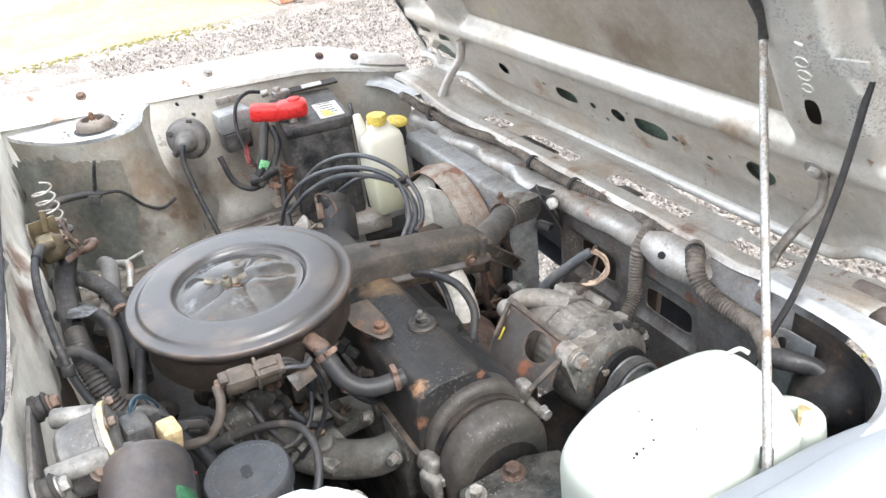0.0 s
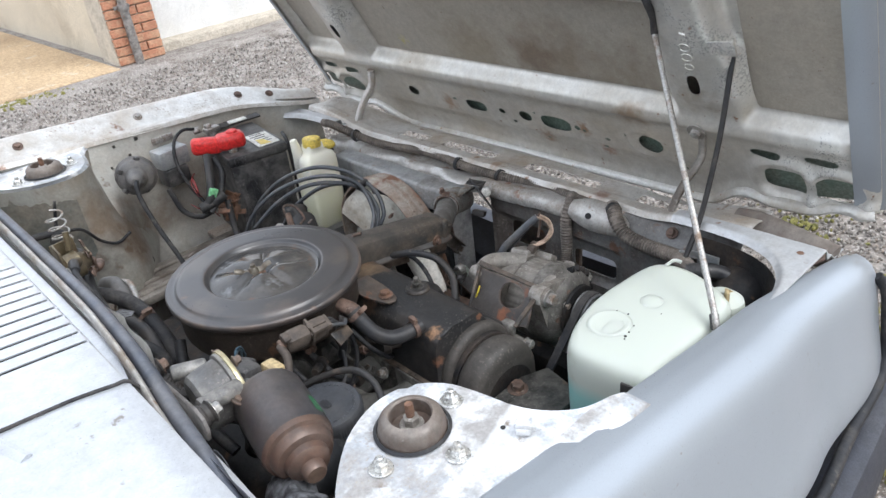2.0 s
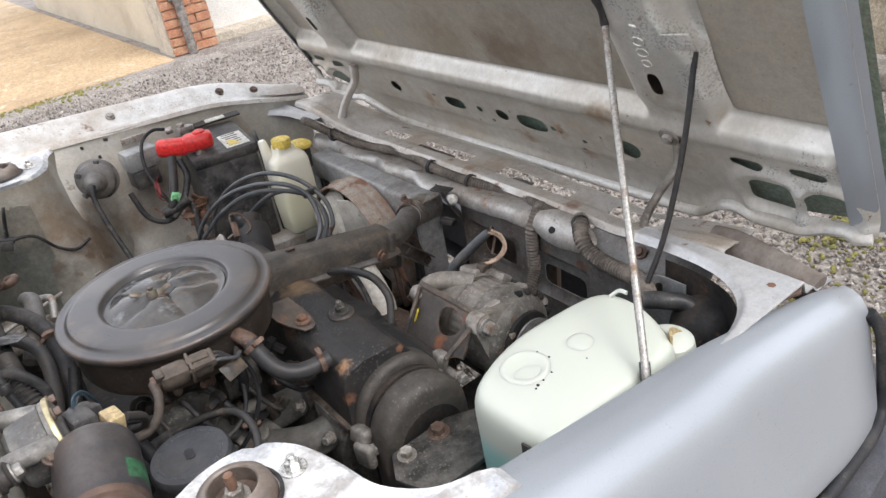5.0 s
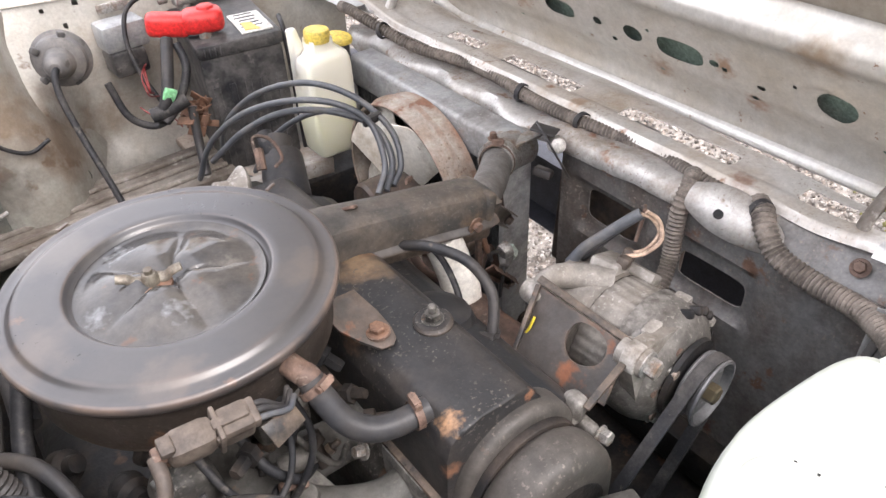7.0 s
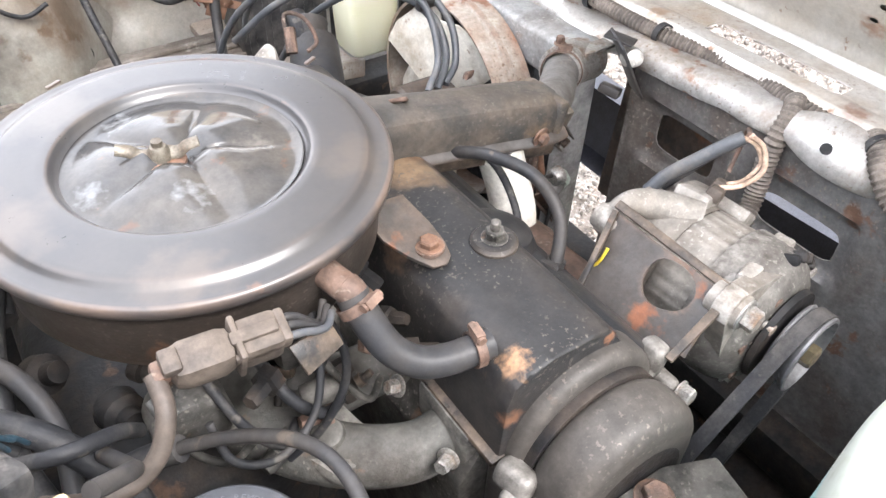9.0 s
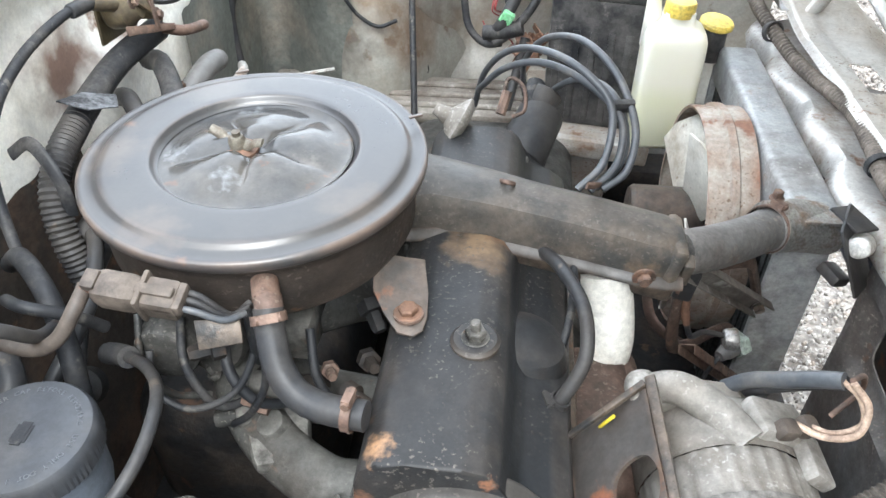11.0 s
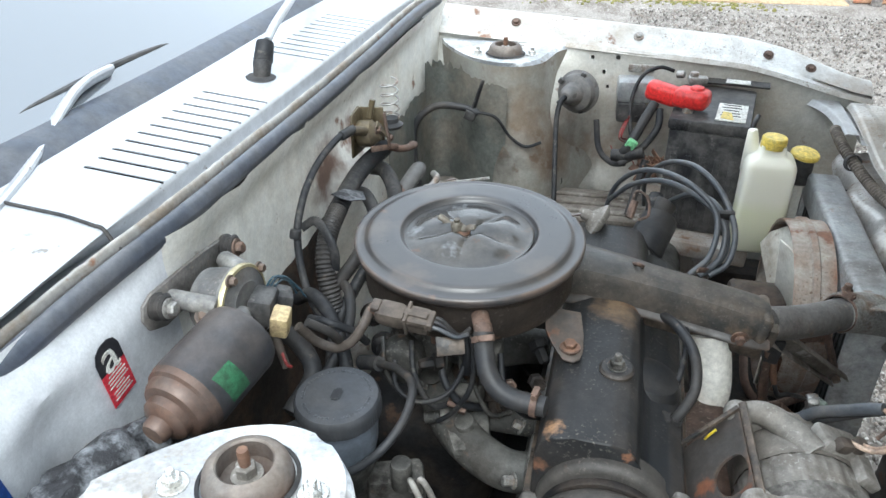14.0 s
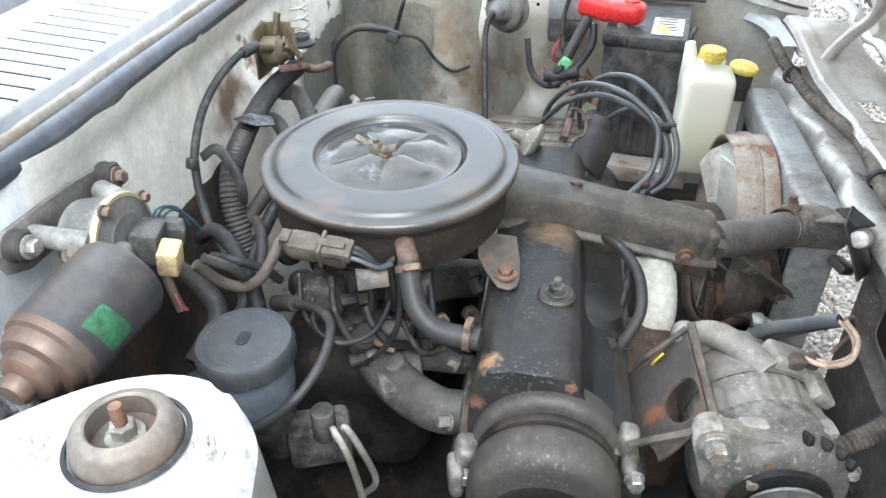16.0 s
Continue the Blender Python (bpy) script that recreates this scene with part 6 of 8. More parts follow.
part("spigot", bm, "rust", cleaner, "rusty breather spigot")
for dx, dy in ((0.118, 0.055), (-0.05, 0.118)):
    bm = bmesh.new()
    box(bm, AC + Vector((dx, dy, 0.012)), (0.012, 0.003, 0.002), (0, 0, 30), 0.0005)
    part("arrow_mark", bm, "lid", cleaner)
# intake duct
duct = thing("intake_duct", "dented black intake duct with rusty flange", "duct", at=(0.32, -0.1, 0.76))
SEC = [(-0.030, -0.018), (-0.031, 0.008), (-0.026, 0.020), (-0.014, 0.025), (0.012, 0.025), (0.024, 0.020), (0.029, 0.008), (0.028, -0.018), (0.020, -0.026), (-0.022, -0.026)]
stations = [(0.150, -0.085, 0.778, 1.7), (0.185, -0.075, 0.774, 1.45), (0.215, -0.071, 0.770, 1.22), (0.26, -0.078, 0.765, 1.05), (0.31, -0.088, 0.760, 0.98), (0.36, -0.097, 0.755, 0.98), (0.395, -0.103, 0.751, 1.0), (0.415, -0.105, 0.748, 0.96), (0.425, -0.104, 0.746, 0.8)]
bm = bmesh.new()
rings = []
for i, (x, y, z, k) in enumerate(stations):
    rings.append([bm.verts.new((x + 0.001 * noise.noise((i * 3, j, 1)), y + a * k, z + b * (1 if k < 1.2 else 0.9) + 0.0015 * noise.noise((i * 2.1, j * 1.3, 4)))) for j, (a, b) in enumerate(SEC)])
for a, b in zip(rings, rings[1:]):
    for j in range(10):
        bm.faces.new((a[j], a[(j + 1) % 10], b[(j + 1) % 10], b[j]))
bm.faces.new(rings[-1])
part("duct_body", bm, "duct", duct, "dented sooty duct", 40)
bm = bmesh.new()
tube(bm, [(0.19, -0.120, 0.756), (0.235, -0.108, 0.750), (0.30, -0.117, 0.745), (0.36, -0.128, 0.740), (0.405, -0.136, 0.737), (0.428, -0.134, 0.736)], 0.0065, 8, 6, flat=0.35)
part("flange", bm, "rust_grey", duct, "rusty folded flange")
bm = bmesh.new()
box(bm, (0.32, -0.092, 0.730), (0.22, 0.045, 0.022), (0, 7, -8), 0.006)
part("lower_tray", bm, "sooty", duct)
bm = bmesh.new()
box(bm, (0.418, -0.108, 0.748), (0.014, 0.058, 0.046), (0, 12, 0), 0.006)
box(bm, (0.430, -0.125, 0.743), (0.010, 0.014, 0.034), (20, 0, 0), 0.003)
part("joint_collar", bm, "duct", duct, "crushed joint collar")
bolt(duct, (0.395, -0.136, 0.742), (0.1, -1, -0.1), 0.006, 0.006, 0.010, "rust")
bm = bmesh.new()
tube(bm, [(0.270, -0.075, 0.788), (0.275, -0.087, 0.795), (0.281, -0.083, 0.791), (0.276, -0.073, 0.785)], 0.0022, 6)
part("clip", bm, "rust", duct, "bent rusty clip")
bm = bmesh.new()
tube(bm, [(0.355, -0.068, 0.785), (0.352, -0.082, 0.794), (0.343, -0.086, 0.796)], 0.004, 8, flat=0.4)
part("clip", bm, "rust", duct, "bent rusty clip")
bm = bmesh.new()
tube(bm, [(0.425, -0.105, 0.745), (0.46, -0.080, 0.734), (0.50, -0.045, 0.721), (0.535, -0.012, 0.712)], 0.0205, 20)
part("pipe", bm, "inner_front", duct, "dull grey-black steel pipe")
clamp(duct, (0.53, -0.018, 0.715), (0.75, 0.65, -0.2), 0.0225, w=0.010)
bolt(duct, (0.533, -0.006, 0.742), (0, 0, 1), 0.005, 0.008, 0.007, "rust")
bm = bmesh.new()
tube(bm, [(0.53, -0.016, 0.715), (0.56, 0.0, 0.708), (0.60, 0.01, 0.70)], 0.0265, 20)
part("end_sleeve", bm, "steel", duct, "dull metal end sleeve")
# folded channel stays and sensor at the radiator's side
for nm, p, q, w, mt, lb in (("channel_stay", (0.444, -0.090, 0.722), (0.552, -0.016, 0.612), 0.022, "ledge", "brown folded channel stay below the duct end"),
                            ("channel_stay", (0.470, -0.070, 0.600), (0.562, -0.014, 0.490), 0.017, "rust", "dark rusty channel stay beside the radiator")):
    p, q = Vector(p), Vector(q)
    d = (q - p).normalized()
    side = d.cross(Vector((-0.6, -0.5, 0.6))).normalized()
    face = side.cross(d).normalized()
    bm = bmesh.new()
    beam(bm, p, q, w, w * 0.95, 0.002, face, 0.0006)
    for sgn in (-1, 1):
        beam(bm, p + side * sgn * w * 0.5 + face * 0.005, q + side * sgn * w * 0.47 + face * 0.005, 0.010, 0.010, 0.002, side, 0.0006)
    ob = thing(nm, lb, "bracket", "channel stays", at=tuple(p))
    part("channel", bm, mt, ob)
    bolt(ob, q - d * 0.012 + face * 0.002, tuple(face), 0.006, 0.007, 0.008, "rust_grey")
sensor = thing("temperature_sensor", "pale green hexagonal sensor in the radiator's side", "sensor", at=(0.535, -0.037, 0.574))
SX = Vector((-0.70, -0.55, -0.10)).normalized()
bm = bmesh.new()
lathe(bm, [(0, 0), (0.0135, 0), (0.0145, 0.002), (0.0145, 0.011), (0.0125, 0.013), (0, 0.013)], Vector((0.538, -0.034, 0.575)), SX, 6)
part("hex_nut", bm, "hex_green", sensor, "pale green hex body", 25)
bm = bmesh.new()
lathe(bm, [(0, 0), (0.010, 0), (0.0098, 0.008), (0.008, 0.014), (0.006, 0.022), (0, 0.023)], Vector((0.538, -0.034, 0.575)) + SX * 0.0125, SX, 18)
part("plug", bm, "boot", sensor, "grey rubber plug")
bm = bmesh.new()
tube(bm, [Vector((0.538, -0.034, 0.575)) + SX * 0.033, (0.508, -0.058, 0.565), (0.500, -0.062, 0.545), (0.505, -0.055, 0.52)], 0.0024, 8)
part("wire", bm, "rubber", sensor)
# grey pressing that holds the stud at the panel
bracket = thing("panel_bracket", "folded grey steel bracket with a bright stud", "bracket", at=(0.60, -0.05, 0.70))
bm = bmesh.new()
prism(bm, [(-0.036, -0.040), (0.022, -0.058), (0.032, 0.014), (0.012, 0.034), (-0.030, 0.028)], 0.003, pose(0.598, -0.042, 0.724, 62, 0, 62), 0.001)
box(bm, (0.592, -0.040, 0.748), (0.030, 0.034, 0.003), (8, 10, 30), 0.001)
box(bm, (0.598, -0.035, 0.678), (0.022, 0.026, 0.012), (10, 20, 30), 0.003)
part("plate", bm, "hose", bracket)
bm = bmesh.new()
rod(bm, (0.604, -0.048, 0.726), (0.592, -0.066, 0.735), 0.012, 0.0105, 18, 0.003)
part("stud", bm, "alu_bright", bracket, "bright worn stud")

# ---- alternator ----
alt = thing("alternator", "dusty cast aluminium alternator with black belt", "alternator", at=(0.460, -0.41, 0.664))
AY = (0, -1, 0)
AO = Vector((0.460, -0.235, 0.664))


def hull_ear(c1, r1, c2, r2, y0, y1, bevel=0.003):
    """A cast web round two circles in the plane across the axis, between two depths along it."""
    d = Vector(c2) - Vector(c1)
    base = math.atan2(d[1], d[0])
    swing = math.acos(max(-1, min(1, (r1 - r2) / d.length)))
    pts = [(c2[0] + r2 * math.cos(a), c2[1] + r2 * math.sin(a)) for a in span(base - swing, base + swing, 14)]
    pts += [(c1[0] + r1 * math.cos(a), c1[1] + r1 * math.sin(a)) for a in span(base + swing, base + 2 * math.pi - swing, 10)]
    return along_y([(AO.x + x, AO.z + z) for x, z in pts], AO.y - y1, AO.y - y0, None, bevel)


def stator_ribs(r, h, a):
    return (0.0009 if int(a * 34 / math.pi) % 2 else 0.0), 0


bm = bmesh.new()
lathe(bm, [(0, -0.010), (0.028, -0.010), (0.046, -0.004), (0.057, 0.004), (0.0615, 0.014), (0.062, 0.050)], AO, AY, 56)
part("rear_housing", bm, "alu", alt, "dusty cast rear housing")
bm = bmesh.new()
lathe(bm, [(0.0605, 0.050), (0.0615, 0.052), (0.0615, 0.088), (0.0605, 0.090)], AO, AY, 136, stator_ribs)
part("stator", bm, "alu", alt, "ribbed stator ring")
bm = bmesh.new()
lathe(bm, [(0.062, 0.088), (0.0665, 0.089), (0.067, 0.110), (0.065, 0.122), (0.060, 0.133), (0.050, 0.141), (0.036, 0.144), (0.026, 0.144), (0, 0.144)], AO, AY, 64)
part("front_housing", bm, "alu_dark", alt, "whitish corroded front housing")
for k in range(9):
    a = radians(-42 + k * 15)
    bm = bmesh.new()
    c = AO + Vector((0.0620 * math.cos(a), -0.124, 0.0620 * math.sin(a)))
    box(bm, (0, 0, 0), (0.010, 0.021, 0.0075), bevel=0.003)
    bmesh.ops.transform(bm, matrix=Matrix.Translation(c) @ Matrix.Rotation(-a, 4, "Y") @ Matrix.Rotation(radians(28), 4, "Z"), verts=bm.verts)
    part("vent_slot", bm, "dark", alt)
for k in range(3):
    a = radians(38 + k * 17)
    bm = bmesh.new()
    c = AO + Vector((0.0612 * math.cos(a), -0.031, 0.0612 * math.sin(a)))
    box(bm, c, (0.004, 0.022, 0.0065), (0, -math.degrees(a), 0), 0.0018)
    part("rear_slot", bm, "dark", alt)
bm = bmesh.new()
lathe(bm, [(0.040, 0.143), (0.044, 0.145), (0.043, 0.150), (0.02, 0.152), (0, 0.152)], AO, AY, 40)
part("cooling_fan", bm, "dark", alt, "dark cooling fan")
bm = bmesh.new()
lathe(bm, [(0.02, 0.153), (0.0355, 0.155), (0.037, 0.157), (0.031, 0.164), (0.031, 0.168), (0.037, 0.175), (0.0365, 0.177), (0.0335, 0.1775), (0.031, 0.168), (0.015, 0.166), (0.0, 0.166)], AO, AY, 48)
part("pulley", bm, "pulley", alt, "dull worn steel pulley")
bm = bmesh.new()
lathe(bm, [(0.0105, 0.164), (0.0105, 0.180), (0.009, 0.1815), (0, 0.1815)], AO, AY, 6)
part("pulley_nut", bm, "gold", alt, "pale zinc pulley nut")
# cast ears on the pivot line, with ribs and bolt
PIV = (-0.060, 0.054)
part("mounting_ear", hull_ear(PIV, 0.017, (0.0, 0.0), 0.058, 0.116, 0.132, 0.004), "alu", alt, "crusty cast mounting ear")
part("mounting_ear", hull_ear(PIV, 0.013, (-0.004, 0.022), 0.036, -0.008, 0.008, 0.004), "alu", alt, "crusty rear mounting ear")
for y0, y1, r in ((0.108, 0.136, 0.0145), (-0.012, 0.014, 0.012)):
    bm = bmesh.new()
    lathe(bm, [(0, 0), (r - 0.001, 0), (r, 0.002), (r, y1 - y0 - 0.002), (r - 0.001, y1 - y0), (0, y1 - y0)], AO + Vector((PIV[0], -y0, PIV[1])), AY, 22)
    part("ear_boss", bm, "alu", alt)
bm = bmesh.new()
tube(bm, [AO + Vector((-0.060, 0.0, 0.055)), AO + Vector((-0.038, -0.004, 0.064)), AO + Vector((-0.014, -0.020, 0.060)), AO + Vector((0.004, -0.046, 0.054))], lambda t: 0.011 + 0.005 * t, 14, 6, flat=0.8)
beam(bm, AO + Vector((-0.040, -0.117, 0.063)), AO + Vector((0.045, -0.106, 0.052)), 0.012, 0.018, 0.009, (0.2, 0, 1), 0.003)
part("cast_rib", bm, "alu", alt, "pale cast strengthening rib")
bolt(alt, AO + Vector((PIV[0], -0.136, PIV[1])), AY, 0.0100, 0.011, 0.0135, "steel", "weathered pivot bolt", 0, "pivot_bolt")
bm = bmesh.new()
rod(bm, AO + Vector((-0.028, -0.138, 0.026)), AO + Vector((-0.028, -0.151, 0.026)), 0.0055, seg=12, round_=0.0015)
tube(bm, [AO + Vector((-0.040, -0.141, 0.012)), AO + Vector((-0.018, -0.150, 0.005)), AO + Vector((0.0, -0.153, 0.001))], 0.0022, 6)
tube(bm, [AO + Vector((-0.022, -0.143, 0.030)), AO + Vector((-0.004, -0.150, 0.020)), AO + Vector((0.010, -0.153, 0.014))], 0.0022, 6)
part("brush_wires", bm, "steel", alt)
for dx, dz in ((-0.046, 0.008), (-0.016, 0.042), (-0.040, -0.030)):
    bm = bmesh.new()
    lathe(bm, [(0.0048, -0.002), (0.0048, 0.0008), (0, 0.0008)], AO + Vector((dx, -0.1415, dz)), AY, 12)
    part("case_hole", bm, "rust", alt)
for dx, dz in ((0.052, -0.030), (0.058, 0.026), (-0.02, -0.058)):
    bolt(alt, AO + Vector((dx, -0.128, dz)), AY, 0.0052, 0.006, 0.008, "alu", "", 0, "case_bolt")
bm = bmesh.new()
box(bm, AO + Vector((0.030, -0.026, 0.054)), (0.046, 0.034, 0.018), (0, 24, 8), 0.005)
box(bm, AO + Vector((0.050, -0.050, 0.046)), (0.022, 0.040, 0.012), (0, 40, 0), 0.003)
part("terminal_box", bm, "alu", alt, "dusty cast terminal cover")
for c, size in (((0.030, -0.040, 0.066), (0.016, 0.014, 0.014)), ((0.046, -0.034, 0.062), (0.014, 0.014, 0.016))):
    bm = bmesh.new()
    box(bm, AO + Vector(c), size, (10, 20, 15), 0.004)
    part("terminal_cap", bm, "brown_plastic", alt, "brown dusty terminal cap")
for pts, mt, r in (([(0.036, -0.036, 0.068), (0.050, -0.050, 0.072), (0.064, -0.058, 0.086), (0.068, -0.050, 0.104), (0.058, -0.040, 0.116)], "wire_pink", 0.0024),
                   ([(0.044, -0.034, 0.066), (0.056, -0.048, 0.074), (0.068, -0.052, 0.090), (0.064, -0.044, 0.106), (0.054, -0.036, 0.113)], "wire_pink", 0.0020),
                   ([(0.004, 0.010, 0.050), (0.016, 0.002, 0.068), (0.032, -0.014, 0.088), (0.046, -0.028, 0.105), (0.055, -0.036, 0.113)], "lead", 0.0062),
                   ([(0.016, 0.008, 0.048), (0.028, -0.004, 0.068), (0.044, -0.020, 0.092), (0.056, -0.036, 0.112)], "hose", 0.005),
                   ([(0.058, -0.038, 0.116), (0.070, -0.030, 0.112), (0.076, -0.026, 0.092), (0.062, -0.030, 0.070)], "rust", 0.002)):
    bm = bmesh.new()
    tube(bm, [AO + Vector(p) for p in pts], r, 10)
    part("cable", bm, mt, alt)
# rusty bracket plate, straps and belt
P0, PV, PD = Vector((0.386, -0.246, 0.733)), Vector((0.008, -0.110, -0.006)), Vector((-0.048, -0.010, -0.062))
bm = bmesh.new()
sheet(bm, span(0, 1, 30), span(0, 1, 24), lambda u, v: P0 + PV * u + PD * v * (1 - 0.25 * step_(u, 0.5, 1.0)) + Vector((0, 0, 0.001 * noise.noise((u * 5, v * 5, 0)))), [(0.64, 0.30, 0.20, 0.26, 2.3)], 0.003)
part("bracket_plate", bm, "rust_grey", engine, "dark steel bracket plate with orange rust")
for p, q, w, t in (((0.389, -0.243, 0.739), (0.399, -0.366, 0.728), 0.008, 0.004), ((0.399, -0.360, 0.726), (0.330, -0.366, 0.700), 0.008, 0.004), ((0.386, -0.246, 0.735), (0.333, -0.268, 0.690), 0.006, 0.004)):
    bm = bmesh.new()
    beam(bm, p, q, w, w * 0.85, t, (-0.5, 0, 0.8), 0.0012)
    part("bracket_strap", bm, "sooty", engine, "flat grey-brown steel strap")
bm = bmesh.new()
R1, R2, C2 = 0.034, 0.06, Vector((0.262, -0.402, 0.44))
P = []
c1 = Vector((AO.x, -0.402, AO.z))
dirv = (C2 - c1).normalized()
side = Vector((dirv.z, 0, -dirv.x))
for a in span(-math.pi / 2, math.pi / 2, 12):
    P.append(c1 - dirv * math.cos(a) * R1 + side * math.sin(a) * R1)
for a in span(math.pi / 2, -math.pi / 2, 12):
    P.append(C2 + dirv * math.cos(a) * R2 + side * math.sin(a) * R2)
P.append(P[0])
prev = None
cent = (c1 + C2) / 2
for p in P:
    o = (p - (c1 if (p - c1).length < (p - C2).length else C2)).normalized()
    ring = [bm.verts.new(p + o * q + Vector((0, w, 0))) for q, w in ((0, -0.006), (0.004, -0.0065), (0.004, 0.0065), (0, 0.006))]
    if prev:
        for j in range(4):
            bm.faces.new((prev[j], prev[(j + 1) % 4], ring[(j + 1) % 4], ring[j]))
    prev = ring
part("drive_belt", bm, "rubber", engine, "black rubber drive belt")
bm = bmesh.new()
lathe(bm, [(0, -0.012), (0.062, -0.012), (0.064, -0.008), (0.056, 0), (0.064, 0.008), (0.062, 0.012), (0.03, 0.012), (0.02, 0.02), (0, 0.02)], C2, AY, 40)
part("crank_pulley", bm, "dark", engine)
bm = bmesh.new()
tube(bm, [(0.358, -0.256, 0.690), (0.360, -0.262, 0.704), (0.366, -0.262, 0.714)], 0.0014, 8)
part("yellow_wire", bm, "wire_yellow", engine, "short yellow wire")
alt.rotation_euler.z = radians(4)

# ---- washer bottle ----
bottle = thing("washer_bottle", "translucent milky white plastic washer bottle", "washer bottle", at=(0.36, -0.53, 0.60))
POLY = [(0.260, -0.632), (0.253, -0.580), (0.254, -0.528), (0.285, -0.503), (0.345, -0.488), (0.410, -0.490), (0.470, -0.500), (0.490, -0.522), (0.490, -0.560), (0.474, -0.600), (0.445, -0.634), (0.350, -0.638)]
bm = bmesh.new()
levels = [(0.56, 0.93, 0), (0.575, 0.97, 0), (0.70, 0.99, 0), (0.755, 1.0, 0), (0.770, 0.992, 0.3), (0.780, 0.965, 0.7), (0.786, 0.92, 1.0), (0.789, 0.84, 1.0), (0.791, 0.6, 1.0), (0.792, 0.3, 1.0)]
cx, cy = 0.37, -0.560
rows = []
ring0 = smooth_path([(x, y, 0) for x, y in POLY + POLY[:1]], 4)[:-1]
for z, k, t in levels:
    rows.append([bm.verts.new((cx + (p.x - cx) * k, cy + (p.y - cy) * k, z + t * 0.02 * (p.x - cx) * k)) for p in ring0])
for a, b in zip(rows, rows[1:]):
    for i in range(len(ring0)):
        j = (i + 1) % len(ring0)
        bm.faces.new((a[i], a[j], b[j], b[i]))
bm.faces.new(rows[0])
bm.faces.new(rows[-1])
body = part("bottle_body", bm, "milky", bottle, "milky white bottle body", 60)
bm = bmesh.new()
lathe(bm, [(0.029, -0.0022), (0.027, 0.0001), (0.0245, 0.0010), (0.022, 0.0008), (0.019, 0.0), (0, -0.0002)], (0.318, -0.540, 0.7905), (-0.05, 0, 1), 32)
part("filler_ring", bm, "milky", bottle, "shallow round filler mark")
bm = bmesh.new()
lathe(bm, [(0.019, -0.002), (0.016, 0.0004), (0.010, 0.0022), (0, 0.0026)], (0.385, -0.556, 0.7915), (-0.05, 0, 1), 28)
part("moulded_knob", bm, "milky", bottle)
bm = bmesh.new()
for a, b in (((0.307, -0.570, 0.7905), 0.0017), ((0.33, -0.567, 0.791), 0.0012), ((0.343, -0.533, 0.7918), 0.0014), ((0.346, -0.548, 0.7915), 0.0013), ((0.316, -0.569, 0.7908), 0.0011), ((0.37, -0.58, 0.7918), 0.001), ((0.302, -0.572, 0.7903), 0.001)):
    lathe(bm, [(b, -0.001), (b, 0.0004), (0, 0.0006)], a, (0, 0, 1), 7)
part("dirt_specks", bm, "dark", bottle, "small dirt specks")
bm = bmesh.new()
lathe(bm, [(0, -0.045), (0.02, -0.04), (0.03, -0.02), (0.032, 0.0), (0.028, 0.018), (0.016, 0.026), (0, 0.028)], (0.472, -0.606, 0.752), (0.05, 0, 1), 28)
part("end_lobe", bm, "milky", bottle)
bm = bmesh.new()
tube(bm, [(0.474, -0.523, 0.790), (0.482, -0.53, 0.797), (0.484, -0.54, 0.797)], 0.0025, 8)
part("nozzle", bm, "milky", bottle)
bm = bmesh.new()
sheet(bm, span(0, 1, 10), span(0, 1, 8), lambda u, v: (0.455 + 0.040 * u, -0.625 + 0.012 * math.sin(3.1 * u), 0.742 + v * (0.052 - 0.030 * u * u)), (), 0.003)
part("side_plate", bm, "cream", bottle, "pale olive plastic plate")
bm = bmesh.new()
box(bm, (0.2525, -0.612, 0.755), (0.003, 0.022, 0.035), (0, 0, 6), 0.001)
box(bm, (0.225, -0.618, 0.745), (0.03, 0.016, 0.012), bevel=0.004)
part("strap_clip", bm, "hose", bottle, "dark strap clip")

# ---- battery ----
battery = thing("battery", "black car battery with red terminal cover", "battery", at=(0.376, 0.492, 0.58))
bm = bmesh.new()
box(bm, (0.376, 0.492, 0.678), (0.130, 0.196, 0.196), bevel=0.006)
part("case", bm, "plastic", battery, "black ribbed plastic case")
for k in range(5):
    bm = bmesh.new()
    box(bm, (0.376 - 0.05 + 0.025 * k, 0.3935, 0.66), (0.010, 0.003, 0.14), bevel=0.001)
    part("rib", bm, "plastic", battery)
bm = bmesh.new()
box(bm, (0.376, 0.492, 0.786), (0.136, 0.202, 0.022), bevel=0.005)
part("lid", bm, "plastic", battery, "black battery lid")
for k in range(4):
    bm = bmesh.new()
    box(bm, (0.322 + 0.008 * k, 0.3895, 0.786), (0.003, 0.003, 0.014), bevel=0.0008)
    part("lid_rib", bm, "plastic", battery)
bm = bmesh.new()
box(bm, (0.409, 0.448, 0.7985), (0.05, 0.088, 0.0022), bevel=0.0005)
part("paper_label", bm, "white_label", battery, "white paper label")
bm = bmesh.new()
prism(bm, [(0.0, 0.0), (0.022, -0.004), (0.016, 0.03), (0.002, 0.034)], 0.0012, pose(0.392, 0.412, 0.7997), 0.0)
part("warning_sticker", bm, "yellow", battery, "yellow sticker")
bm = bmesh.new()
for k in range(5):
    box(bm, (0.407, 0.428 + 0.014 * k, 0.7999), (0.034 - 0.004 * (k % 3), 0.003, 0.0008), bevel=0)
part("print_bars", bm, "hose", battery, "grey printed lines")
for y, mt in ((0.43, "steel"), (0.555, "steel")):
    bm = bmesh.new()
    lathe(bm, [(0, -0.004), (0.010, -0.004), (0.0085, 0.018), (0, 0.0185)], (0.335, y, 0.797), seg=18)
    part("terminal", bm, mt, battery)
bm = bmesh.new()
